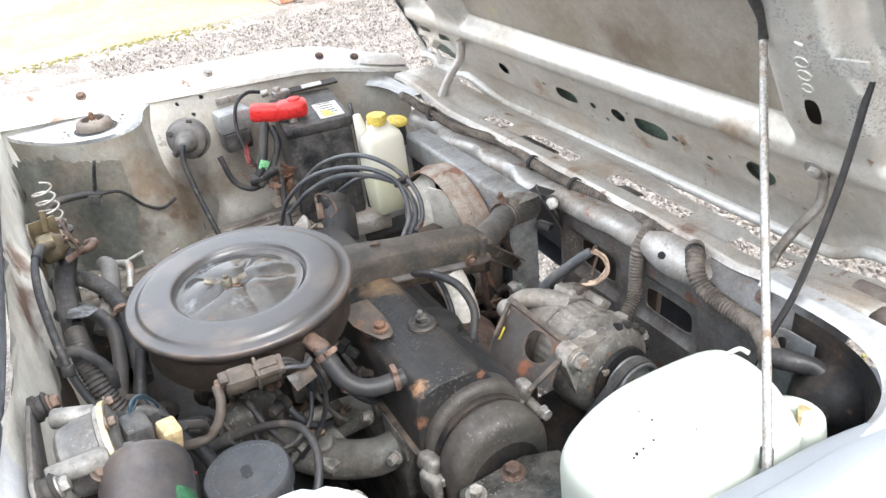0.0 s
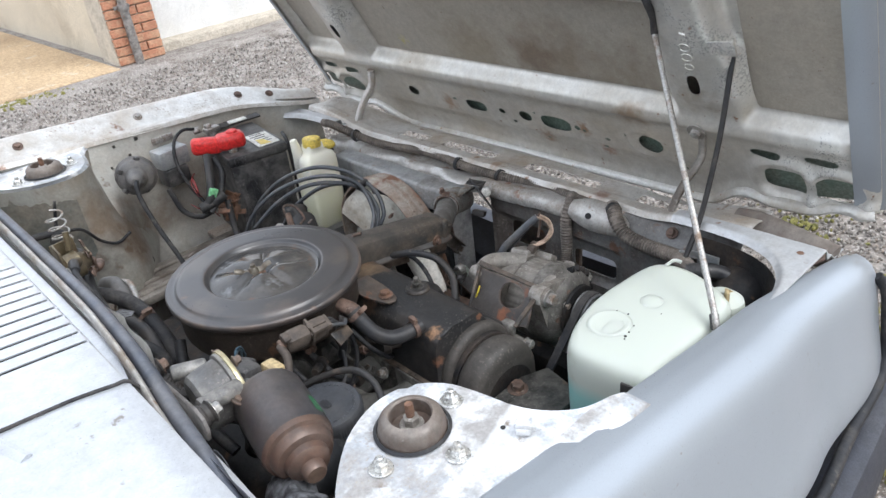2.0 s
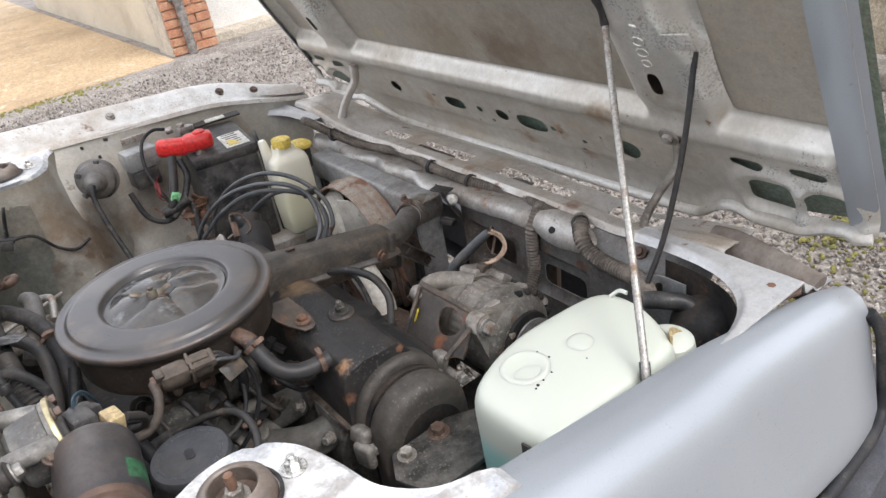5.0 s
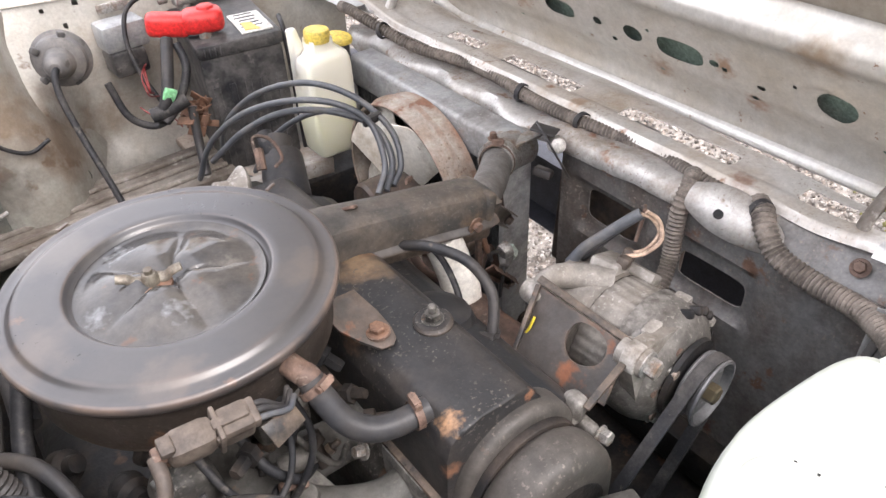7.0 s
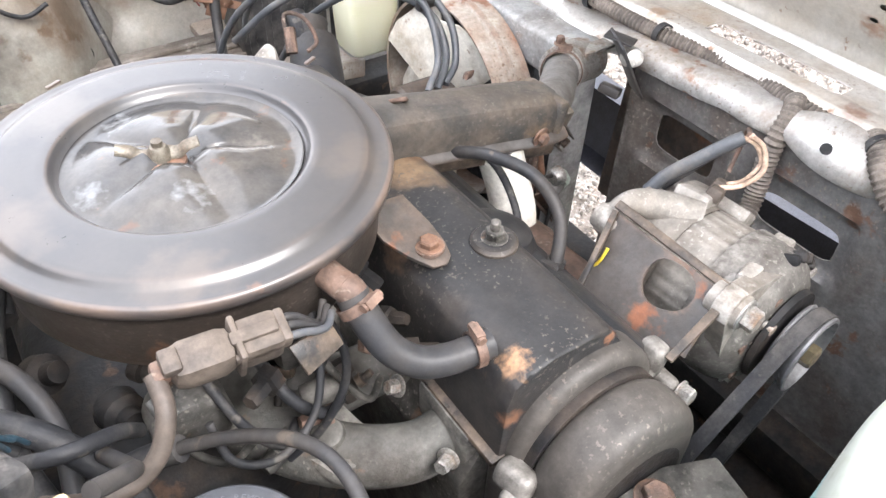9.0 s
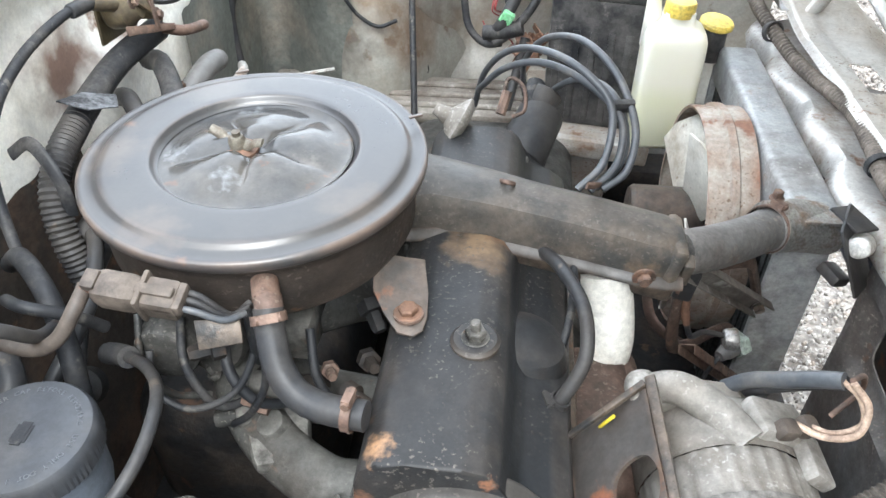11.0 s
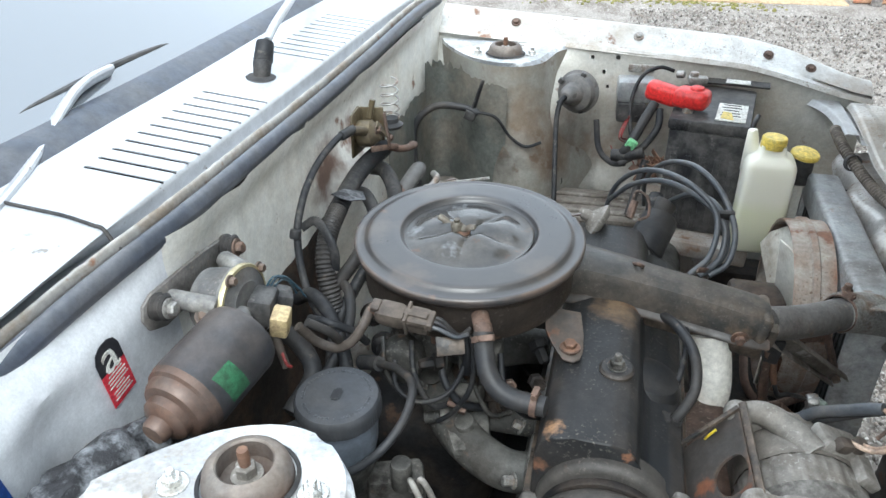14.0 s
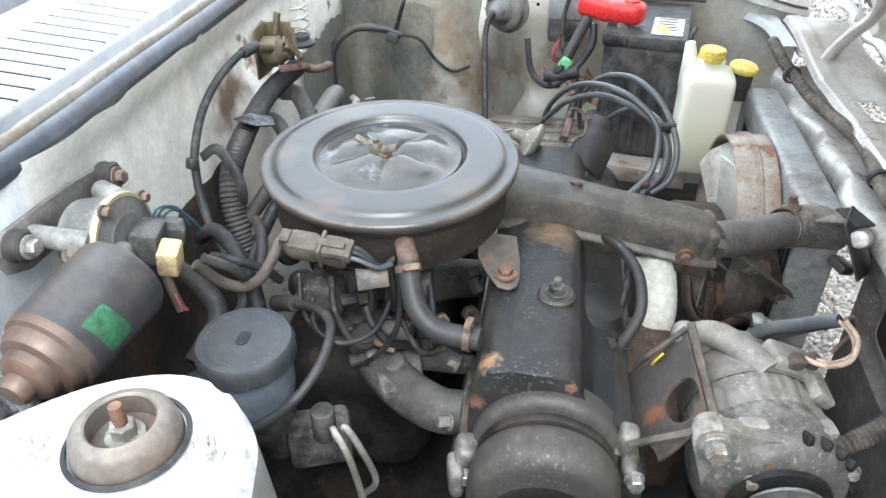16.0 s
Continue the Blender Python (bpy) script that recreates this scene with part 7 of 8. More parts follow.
box(bm, (0.288, 0.450, 0.820), (0.064, 0.034, 0.034), (0, 8, -12), 0.010, 3)
box(bm, (0.338, 0.440, 0.820), (0.062, 0.046, 0.034), (0, 0, -10), 0.012, 3)
rod(bm, (0.345, 0.440, 0.82), (0.345, 0.440, 0.842), 0.016, 0.013, 20, 0.005)
part("terminal_cover", bm, "red", battery, "bright red plastic terminal cover")
bm = bmesh.new()
box(bm, (0.335, 0.556, 0.818), (0.036, 0.020, 0.012), (0, 0, 15), 0.003)
rod(bm, (0.328, 0.556, 0.806), (0.328, 0.556, 0.832), 0.008, seg=14, round_=0.002)
rod(bm, (0.31, 0.56, 0.824), (0.295, 0.562, 0.822), 0.0075, seg=12, round_=0.002)
part("earth_clamp", bm, "steel", battery, "dull metal earth clamp")
bm = bmesh.new()
prism(bm, [(0, 0), (0.13, 0.0), (0.13, 0.024), (0, 0.022)], 0.004, pose(0.335, 0.582, 0.803, 8, 0, 2), 0.001)
part("hold_down_bar", bm, "hose", battery, "grey hold-down bar")
bm = bmesh.new()
prism(bm, [(0, 0), (0.045, 0.0), (0.044, 0.016), (0.001, 0.017)], 0.0012, pose(0.385, 0.583, 0.8085, 8, 0, 2), 0.0)
part("tape", bm, "white_label", battery, "strip of white tape")
bm = bmesh.new()
tube(bm, [(0.450, 0.400, 0.585), (0.449, 0.398, 0.70), (0.447, 0.397, 0.79), (0.452, 0.43, 0.805)], 0.004, 6)
part("hold_down_rod", bm, "hose", battery)
battery.location, battery.rotation_euler.z = (0.398, 0.503, 0.58), radians(-9)
bm = bmesh.new()
box(bm, (0.38, 0.475, 0.572), (0.17, 0.25, 0.014), bevel=0.004)
box(bm, (0.385, 0.358, 0.570), (0.19, 0.016, 0.03), (0, 4, -3), 0.004)
box(bm, (0.37, 0.45, 0.50), (0.12, 0.14, 0.13), bevel=0.01)
tray = solo("battery_tray", bm, "silver_bay", "dirty grey steel battery tray", "battery tray")

# ---- coolant bottle ----
cool = thing("coolant_bottle", "milky coolant bottle with yellow cap", "coolant bottle", at=(0.48, 0.345, 0.6))
bm = bmesh.new()
prof = [(0.60, 0.85), (0.605, 0.95), (0.66, 1.0), (0.70, 1.0), (0.745, 1.0), (0.757, 0.98), (0.766, 0.90), (0.771, 0.70), (0.776, 0.52), (0.79, 0.48)]
rows = []
for z, k in prof:
    rows.append([bm.verts.new((0.481 + k * 0.040 * math.copysign(abs(math.cos(a)) ** 0.3, math.cos(a)) + 0.002 * (0.79 - z) * 3, 0.345 + k * 0.034 * math.copysign(abs(math.sin(a)) ** 0.3, math.sin(a)), z)) for a in span(0, 2 * math.pi, 28)[:-1]])
for a, b in zip(rows, rows[1:]):
    for i in range(28):
        bm.faces.new((a[i], a[(i + 1) % 28], b[(i + 1) % 28], b[i]))
bm.faces.new(rows[0])
bm.faces.new(rows[-1])
rod(bm, (0.456, 0.358, 0.735), (0.448, 0.364, 0.806), 0.017, 0.008, 16, 0.003)
part("bottle_body", bm, "milky_warm", cool, "milky cream bottle body", 60)
bm = bmesh.new()
lathe(bm, [(0.0195, -0.002), (0.020, 0.004), (0.0198, 0.014), (0.018, 0.0165), (0.010, 0.017), (0, 0.0165)], (0.480, 0.343, 0.787), (0.05, 0, 1), 36)
part("cap", bm, "yellow", cool, "yellow screw cap")
neck = thing("filler_neck", "dark filler neck with pale yellow lid", "filler neck", at=(0.555, 0.395, 0.74))
bm = bmesh.new()
rod(bm, (0.540, 0.392, 0.705), (0.543, 0.394, 0.752), 0.020, 0.018, 22, 0.003)
part("neck", bm, "plastic", neck)
bm = bmesh.new()
lathe(bm, [(0.021, 0), (0.0235, 0.002), (0.0235, 0.006), (0.021, 0.009), (0.008, 0.0095), (0, 0.011)], (0.543, 0.394, 0.752), (0.12, -0.12, 1), 30)
part("cap", bm, "yellow", neck, "pale yellow lid")

# ---- radiator and fan ----
rad = thing("radiator", "grey painted radiator with dark finned core", "radiator", at=(0.577, 0.19, 0.36))
bm = bmesh.new()
box(bm, (0.577, 0.190, 0.703), (0.050, 0.392, 0.052), bevel=0.008, seg=3)
part("top_tank", bm, "radiator", rad, "worn grey top tank")
bm = bmesh.new()
box(bm, (0.577, 0.190, 0.52), (0.036, 0.372, 0.32), bevel=0)
part("core", bm, "fins", rad, "dark finned core")
for k in range(24):
    bm = bmesh.new()
    box(bm, (0.577, 0.012 + 0.0155 * k, 0.52), (0.040, 0.002, 0.316), bevel=0)
    part("fin", bm, "fins", rad)
for y in (-0.002, 0.382):
    bm = bmesh.new()
    box(bm, (0.577, y, 0.53), (0.052, 0.010, 0.34), bevel=0.002)
    part("side_plate", bm, "radiator", rad)
bm = bmesh.new()
box(bm, (0.577, -0.012, 0.727), (0.06, 0.02, 0.004), bevel=0.001)
part("end_lip", bm, "steel", rad, "thin bright lip")
fan = thing("radiator_fan", "electric fan with rusty ring and pale blades", "fan", at=(0.5, 0.16, 0.6))
FC = Vector((0.47, 0.168, 0.592))
bm = bmesh.new()
lathe(bm, [(0.134, 0.024), (0.1375, 0.023), (0.139, 0.026), (0.1385, 0.046), (0.143, 0.048), (0.143, 0.056), (0.140, 0.058), (0.140, 0.078), (0.137, 0.078), (0.1355, 0.056), (0.134, 0.026)], FC, (1, 0, 0), 64)
part("fan_ring", bm, "shroud", fan, "rusty cylindrical fan ring")
for k in range(5):
    a = 2 * math.pi * k / 5 + 0.5
    bm = bmesh.new()
    m = Matrix.Translation(FC + Vector((0.034, 0, 0))) @ Matrix.Rotation(a, 4, "X") @ Matrix.Rotation(radians(24), 4, "Z")
    prism(bm, [(-0.024, 0.03), (0.024, 0.025), (0.056, 0.112), (0.03, 0.127), (-0.03, 0.130), (-0.046, 0.118)], 0.003, m @ Matrix(((0, 0, 1, 0), (1, 0, 0, 0), (0, 1, 0, 0), (0, 0, 0, 1))), 0.001)
    part("blade", bm, "fan", fan)
bm = bmesh.new()
lathe(bm, [(0, -0.05), (0.032, -0.05), (0.036, -0.045), (0.036, 0.02), (0.03, 0.04), (0, 0.042)], FC + Vector((0.01, 0, 0)), (1, 0, 0), 28)
part("motor", bm, "rust_grey", fan, "fan motor")
for dy, dz in ((0.11, -0.09), (-0.11, -0.09), (-0.12, 0.06)):
    bm = bmesh.new()
    tube(bm, [FC + Vector((-0.01, 0, 0)), FC + Vector((-0.012, dy * 0.6, dz * 0.6)), FC + Vector((0.0, dy, dz)), FC + Vector((0.06, dy * 1.3, dz * 1.2))], 0.008, 8, 5, flat=0.4)
    part("stay", bm, "rust", fan)
bm = bmesh.new()
tube(bm, [(0.44, -0.07, 0.685), (0.47, -0.055, 0.695), (0.512, -0.035, 0.69), (0.53, -0.02, 0.66), (0.555, 0.0, 0.60)], 0.010, 8, 6, flat=0.5)
tube(bm, [(0.445, -0.08, 0.69), (0.45, -0.075, 0.62), (0.47, -0.05, 0.575), (0.53, 0.0, 0.56), (0.545, 0.0, 0.52)], 0.008, 8, 6, flat=0.6)
solo("pipe_bracket", bm, "rust", "rusty bent strip bracket beside the radiator", "bracket")
sens = thing("wire_plug", "grey plug with copper orange wire end", "connector", at=(0.45, -0.075, 0.68))
bm = bmesh.new()
box(bm, (0.449, -0.078, 0.690), (0.018, 0.016, 0.036), (0, 8, 0), 0.003)
part("shell", bm, "hose", sens)
bm = bmesh.new()
tube(bm, [(0.452, -0.078, 0.672), (0.455, -0.08, 0.655), (0.459, -0.082, 0.64)], lambda t: 0.0055 - 0.002 * t, 8)
part("core_wire", bm, "copper", sens, "frayed copper orange wire")
bm = bmesh.new()
tube(bm, [(0.459, -0.082, 0.64), (0.468, -0.078, 0.62), (0.49, -0.05, 0.60), (0.515, -0.045, 0.592)], 0.003, 8)
part("wire", bm, "hose", sens)
bm = bmesh.new()
rod(bm, (0.513, -0.046, 0.588), (0.528, -0.046, 0.59), 0.011, 0.012, 16, 0.003)
part("switch", bm, "steel", sens, "grey thermostat switch")

# ---- leads ----
LEADS = [
    [(0.225, 0.245, 0.690), (0.238, 0.205, 0.755), (0.265, 0.150, 0.808), (0.300, 0.090, 0.838), (0.338, 0.045, 0.840), (0.368, 0.020, 0.815), (0.365, -0.010, 0.775), (0.342, -0.028, 0.752)],
    [(0.290, 0.330, 0.665), (0.285, 0.270, 0.740), (0.305, 0.195, 0.805), (0.340, 0.120, 0.838), (0.372, 0.060, 0.832), (0.392, 0.015, 0.800), (0.388, -0.008, 0.765), (0.366, -0.022, 0.750)],
    [(0.232, 0.190, 0.740), (0.262, 0.140, 0.792), (0.300, 0.100, 0.820), (0.340, 0.060, 0.823), (0.378, 0.025, 0.803), (0.378, -0.005, 0.770), (0.354, -0.026, 0.750)],
    [(0.305, 0.250, 0.667), (0.318, 0.200, 0.735), (0.345, 0.130, 0.790), (0.372, 0.070, 0.806), (0.385, 0.025, 0.790), (0.382, 0.0, 0.768), (0.360, -0.020, 0.750)],
]
for pts in LEADS:
    bm = bmesh.new()
    tube(bm, pts, 0.0038, 10, 8)
    solo("ignition_lead", bm, "lead", "grey rubber ignition lead looped behind the duct", "cable", "ignition leads")
bm = bmesh.new()
box(bm, (0.378, 0.030, 0.812), (0.026, 0.008, 0.014), (20, 0, 10), 0.003)
solo("lead_separator", bm, "plastic", "small black clip holding the ignition leads", "clip")
bm = bmesh.new()
tube(bm, [(0.30, 0.13, 0.72), (0.296, 0.15, 0.745), (0.300, 0.175, 0.76)], 0.011, 12)
solo("lead_boot", bm, "rubber", "black rubber boot on the distributor", "boot")

# ---- far side details ----
boot = thing("cable_boot", "black rubber boot with a black cable hanging down", "rubber boot", at=(0.14, 0.46, 0.8))
bm = bmesh.new()
lathe(bm, [(0.040, 0.0), (0.041, 0.006), (0.036, 0.010), (0.034, 0.022), (0.030, 0.026), (0.022, 0.028), (0.019, 0.034), (0.018, 0.046), (0.013, 0.056), (0.008, 0.060), (0, 0.060)], (0.152, 0.497, 0.806), (-0.35, -0.9, 0.1), 36)
part("boot", bm, "boot", boot)
bm = bmesh.new()
for k in range(5):
    a = k * 2 * math.pi / 5
    bm = bmesh.new()
    box(bm, Vector((0.152, 0.497, 0.806)) + Vector((-0.35, -0.9, 0.1)).normalized() * 0.014 + Vector((math.cos(a) * 0.036, 0, math.sin(a) * 0.036)), (0.010, 0.012, 0.010), (0, -math.degrees(a), 0), 0.002)
    part("clip_tab", bm, "plastic", boot)
bm = bmesh.new()
tube(bm, [(0.132, 0.445, 0.812), (0.124, 0.430, 0.806), (0.120, 0.415, 0.78), (0.124, 0.385, 0.73), (0.130, 0.345, 0.68), (0.135, 0.31, 0.63)], 0.0048, 10)
part("cable", bm, "rubber", boot)
relay = thing("relay_box", "dusty grey relay boxes on the inner wing", "relay", at=(0.25, 0.57, 0.78))
for c, s in (((0.255, 0.565, 0.795), (0.07, 0.05, 0.042)), ((0.25, 0.56, 0.755), (0.055, 0.05, 0.04))):
    bm = bmesh.new()
    box(bm, c, s, (0, 0, 4), 0.006)
    part("box", bm, "radiator" if c[2] > 0.78 else "plastic", relay)
bm = bmesh.new()
box(bm, (0.262, 0.598, 0.826), (0.05, 0.006, 0.016), bevel=0.006)
part("lug", bm, "steel", relay)
bm = bmesh.new()
tube(bm, [(0.322, 0.560, 0.836), (0.295, 0.558, 0.842), (0.265, 0.545, 0.828), (0.250, 0.525, 0.79), (0.252, 0.50, 0.745), (0.265, 0.475, 0.70)], 0.0036, 8)
solo("earth_cable", bm, "rubber", "black earth cable from the battery", "cable")
harness = thing("battery_harness", "tangled taped wiring beside the battery", "wiring", at=(0.27, 0.42, 0.72))
for pts, mt, r in (([(0.29, 0.452, 0.808), (0.276, 0.43, 0.785), (0.262, 0.41, 0.760), (0.248, 0.40, 0.735), (0.232, 0.41, 0.715)], "hose", 0.009),
                   ([(0.30, 0.445, 0.80), (0.30, 0.425, 0.775), (0.285, 0.41, 0.75), (0.262, 0.40, 0.725), (0.24, 0.395, 0.71)], "rubber", 0.0065),
                   ([(0.225, 0.405, 0.722), (0.252, 0.40, 0.726), (0.28, 0.398, 0.735)], "rubber", 0.011),
                   ([(0.285, 0.40, 0.72), (0.275, 0.38, 0.67), (0.265, 0.35, 0.63)], "hose", 0.007),
                   ([(0.19, 0.45, 0.77), (0.20, 0.435, 0.72), (0.225, 0.42, 0.70), (0.25, 0.41, 0.705)], "rubber", 0.0055)):
    bm = bmesh.new()
    tube(bm, pts, r, 10)
    part("cable", bm, mt, harness)
bm = bmesh.new()
box(bm, (0.257, 0.398, 0.748), (0.018, 0.010, 0.020), (10, 30, 0), 0.003)
part("fuse_holder", bm, "green_plastic", harness, "pale green fuse holder")
rnd = random.Random(6)
for k in range(26):
    c = Vector((0.292 + rnd.gauss(0, 0.010), 0.412 + rnd.gauss(0, 0.008), 0.70 + rnd.gauss(0, 0.011)))
    bm = bmesh.new()
    box(bm, c, (rnd.uniform(0.012, 0.03), 0.002, rnd.uniform(0.01, 0.022)), (rnd.uniform(-60, 60), rnd.uniform(-60, 60), rnd.uniform(-60, 60)), 0.0006)
    part("rust_flake", bm, "copper", harness, "crumbling orange corroded flake" if k == 0 else "")
for k in range(5):
    bm = bmesh.new()
    a = rnd.uniform(0, 6)
    c = Vector((0.235, 0.44, 0.755))
    tube(bm, [c + Vector((0.014 * math.cos(a + i * 0.9) + 0.006 * i, 0.016 * math.sin(i * 1.7 + a), 0.03 * math.cos(a) - 0.012 * i)) for i in range(5)], 0.0010, 6)
    part("thin_wire", bm, "wire_red", harness, "thin red wire")
# clutch of pieces on the far tower
bm = bmesh.new()
tube(bm, [(-0.14, 0.39, 0.63), (-0.15, 0.40, 0.70), (-0.145, 0.405, 0.755), (-0.11, 0.42, 0.785), (-0.06, 0.432, 0.782), (-0.03, 0.435, 0.772)], 0.007, 10)
solo("fuel_hose", bm, "hose", "grey fuel hose looping past the far tower", "hose")
bm = bmesh.new()
tube(bm, [(-0.05, 0.432, 0.775), (0.0, 0.44, 0.765), (0.03, 0.445, 0.725), (0.06, 0.45, 0.705), (0.09, 0.452, 0.715)], 0.003, 8)
solo("thin_cable", bm, "rubber", "thin black cable clipped to the far tower", "cable")
bm = bmesh.new()
tube(bm, [(-0.045, 0.432, 0.76), (-0.035, 0.435, 0.795), (-0.022, 0.438, 0.835)], lambda t: 0.006 - 0.002 * t, 8, flat=0.5)
box(bm, (-0.045, 0.43, 0.768), (0.022, 0.012, 0.02), (0, 20, 0), 0.004)
solo("hose_clip", bm, "plastic", "black plastic clip strap on the far tower", "clip")
bm = bmesh.new()
rod(bm, (-0.12, 0.36, 0.645), (0.0, 0.40, 0.655), 0.0035, seg=8)
solo("linkage_rod", bm, "steel", "thin steel linkage rod", "rod")
bm = bmesh.new()
lathe(bm, [(0.018, 0), (0.019, 0.006), (0.012, 0.010), (0.008, 0.024), (0, 0.025)], (0.075, 0.53, 0.602), (-0.1, -1, 0.2), 22)
solo("wing_plug", bm, "radiator", "round grey plug in the inner wing", "plug")
bm = bmesh.new()
lathe(bm, [(0.016, 0), (0.017, 0.004), (0.010, 0.007), (0, 0.007)], (0.115, 0.51, 0.612), (-0.1, -1, 0.2), 22)
rod(bm, (0.115, 0.505, 0.612), (0.105, 0.49, 0.57), 0.003, seg=8)
solo("cable_grommet", bm, "rubber", "black grommet with a thin steel cable", "grommet")

# ---- bulkhead details ----
wm = thing("wiper_motor", "rusty cylindrical wiper motor on the bulkhead", "wiper motor", at=(-0.09, -0.44, 0.86))
A0, A1 = Vector((-0.094, -0.512, 0.846)), Vector((-0.070, -0.385, 0.864))
ax = (A1 - A0).normalized()
bm = bmesh.new()
lathe(bm, [(0, 0.0), (0.0095, 0.0), (0.0115, 0.003), (0.012, 0.010), (0.018, 0.012), (0.021, 0.015), (0.022, 0.022), (0.028, 0.024), (0.0305, 0.028), (0.0315, 0.034), (0.0345, 0.036), (0.036, 0.042)], A0, ax, 48)
part("motor_end", bm, "motor", wm, "rusty stepped motor end")
bm = bmesh.new()
lathe(bm, [(0.036, 0.042), (0.0365, 0.046), (0.0365, 0.112), (0.034, 0.118), (0.0, 0.119)], A0, ax, 48)
part("motor_can", bm, "can", wm, "dark grimy motor can")
bm = bmesh.new()
n0, up0 = (Vector((-0.050, -0.457, 0.866)) - A0), Vector((0, 0, 1))
n0 = (n0 - ax * n0.dot(ax)).normalized()
n1 = ax.cross(n0)
sheet(bm, span(-0.40, 0.50, 8), span(0.052, 0.074, 2), lambda a, h: A0 + ax * (h + 0.006 * a) + (n0 * math.cos(a) + n1 * math.sin(a)) * 0.0369)
part("green_sticker", bm, "label_green", wm, "worn green sticker")
GC, GX = Vector((-0.104, -0.362, 0.870)), Vector((1, -0.06, 0.06)).normalized()
bm = bmesh.new()
lathe(bm, [(0, -0.026), (0.026, -0.026), (0.0305, -0.022), (0.0325, -0.010), (0.0335, 0.008), (0.0368, 0.0095), (0.0372, 0.014), (0, 0.014)], GC, GX, 44)
rod(bm, (-0.094, -0.394, 0.887), (-0.140, -0.398, 0.894), 0.0095, 0.0085, 18, 0.003)
rod(bm, (-0.098, -0.330, 0.884), (-0.132, -0.318, 0.888), 0.009, seg=16, round_=0.003)
box(bm, (-0.088, -0.388, 0.862), (0.034, 0.034, 0.034), (0, 0, 8), 0.009, 3)
part("gear_housing", bm, "housing", wm, "dusty grey cast gear housing")
bm = bmesh.new()
lathe(bm, [(0.035, 0.0185), (0.0378, 0.0182), (0.0388, 0.0165), (0.0386, 0.0135), (0.036, 0.0125)], GC, GX, 48)
part("cover_rim", bm, "gold_rim", wm, "yellow zinc rim of the gear cover")
bm = bmesh.new()
lathe(bm, [(0.0, 0.0215), (0.022, 0.0220), (0.024, 0.0205), (0.030, 0.0200), (0.032, 0.0185), (0.0362, 0.0180)], GC, GX, 44)
part("gear_cover", bm, "housing", wm, "grimy gear cover plate")
for a in (0.5, 2.0, 3.6, 5.2):
    c = GC + GX * 0.0165 + Vector((0, 0.0395 * math.cos(a), 0.0395 * math.sin(a)))
    bolt(wm, c, GX, 0.0042, 0.006, 0.006, "rust_grey", "", 0, "cover_screw")
bm = bmesh.new()
prism(bm, [(-0.018, -0.002), (-0.012, -0.016), (0.010, -0.026), (0.060, -0.028), (0.124, -0.018), (0.132, -0.006), (0.126, 0.004), (0.090, 0.008), (0.050, 0.012), (0.0, 0.016), (-0.014, 0.011)], 0.004, Matrix(((0, 0, 1, -0.149), (1, 0, 0, -0.412), (0, 1, 0, 0.890), (0, 0, 0, 1))), 0.0015)
part("mounting_plate", bm, "inner_front", wm, "grey mounting plate")
for y, z in ((-0.411, 0.892), (-0.290, 0.884)):
    bm = bmesh.new()
    lathe(bm, [(0, 0), (0.0125, 0), (0.0130, 0.004), (0.0105, 0.006), (0.0105, 0.010), (0.0125, 0.012), (0.010, 0.014), (0, 0.014)], (-0.146, y, z), (1, 0, 0.1), 24)
    part("rubber_mount", bm, "hose", wm)
    bolt(wm, (-0.132, y, z), (1, 0, 0.1), 0.0065, 0.007, 0.0095, "steel" if y < -0.4 else "rust", "dull steel bolt" if y < -0.4 else "pinkish rusty bolt", 0, "mount_bolt")
bolt(wm, (-0.104, -0.404, 0.882), (0.5, -0.3, 0.8), 0.0055, 0.004, 0.008, "rust_grey", "", 0, "lug_screw")
plug = thing("motor_plug", "cream plastic plug with taped wires", "connector", at=(-0.05, -0.37, 0.86))
bm = bmesh.new()
box(bm, (-0.048, -0.370, 0.862), (0.017, 0.022, 0.024), (8, 10, 12), 0.003)
part("cream_block", bm, "cream", plug)
bm = bmesh.new()
box(bm, (-0.072, -0.356, 0.866), (0.024, 0.032, 0.030), (0, 8, 10), 0.005)
box(bm, (-0.066, -0.336, 0.862), (0.026, 0.026, 0.022), (0, 20, 30), 0.006)
part("black_socket", bm, "plastic", plug)
for pts, mt, r in (([(-0.072, -0.340, 0.876), (-0.066, -0.333, 0.884), (-0.058, -0.327, 0.878), (-0.056, -0.318, 0.858)], "wire_blue", 0.0011),
                   ([(-0.070, -0.336, 0.874), (-0.062, -0.329, 0.880), (-0.053, -0.322, 0.870), (-0.050, -0.312, 0.850)], "wire_blue", 0.0011),
                   ([(-0.074, -0.344, 0.876), (-0.068, -0.338, 0.887), (-0.058, -0.330, 0.884), (-0.052, -0.321, 0.866)], "wire_blue", 0.0011),
                   ([(-0.055, -0.372, 0.850), (-0.05, -0.376, 0.832), (-0.045, -0.378, 0.815)], "brown_plastic", 0.004),
                   ([(-0.05, -0.376, 0.835), (-0.042, -0.382, 0.822), (-0.040, -0.378, 0.816)], "wire_red", 0.0015),
                   ([(-0.035, -0.345, 0.845), (-0.02, -0.33, 0.825), (-0.02, -0.31, 0.80), (-0.03, -0.28, 0.78)], "hose", 0.0045)):
    bm = bmesh.new()
    tube(bm, pts, r, 8)
    part("wire", bm, mt, plug)

brake = thing("brake_reservoir", "brake fluid reservoir with dusty black cap", "brake reservoir", at=(0.0, -0.372, 0.72))
CAPAX = (0.0, -0.03, 1)
CC = Vector((0.001, -0.373, 0.779))
bm = bmesh.new()


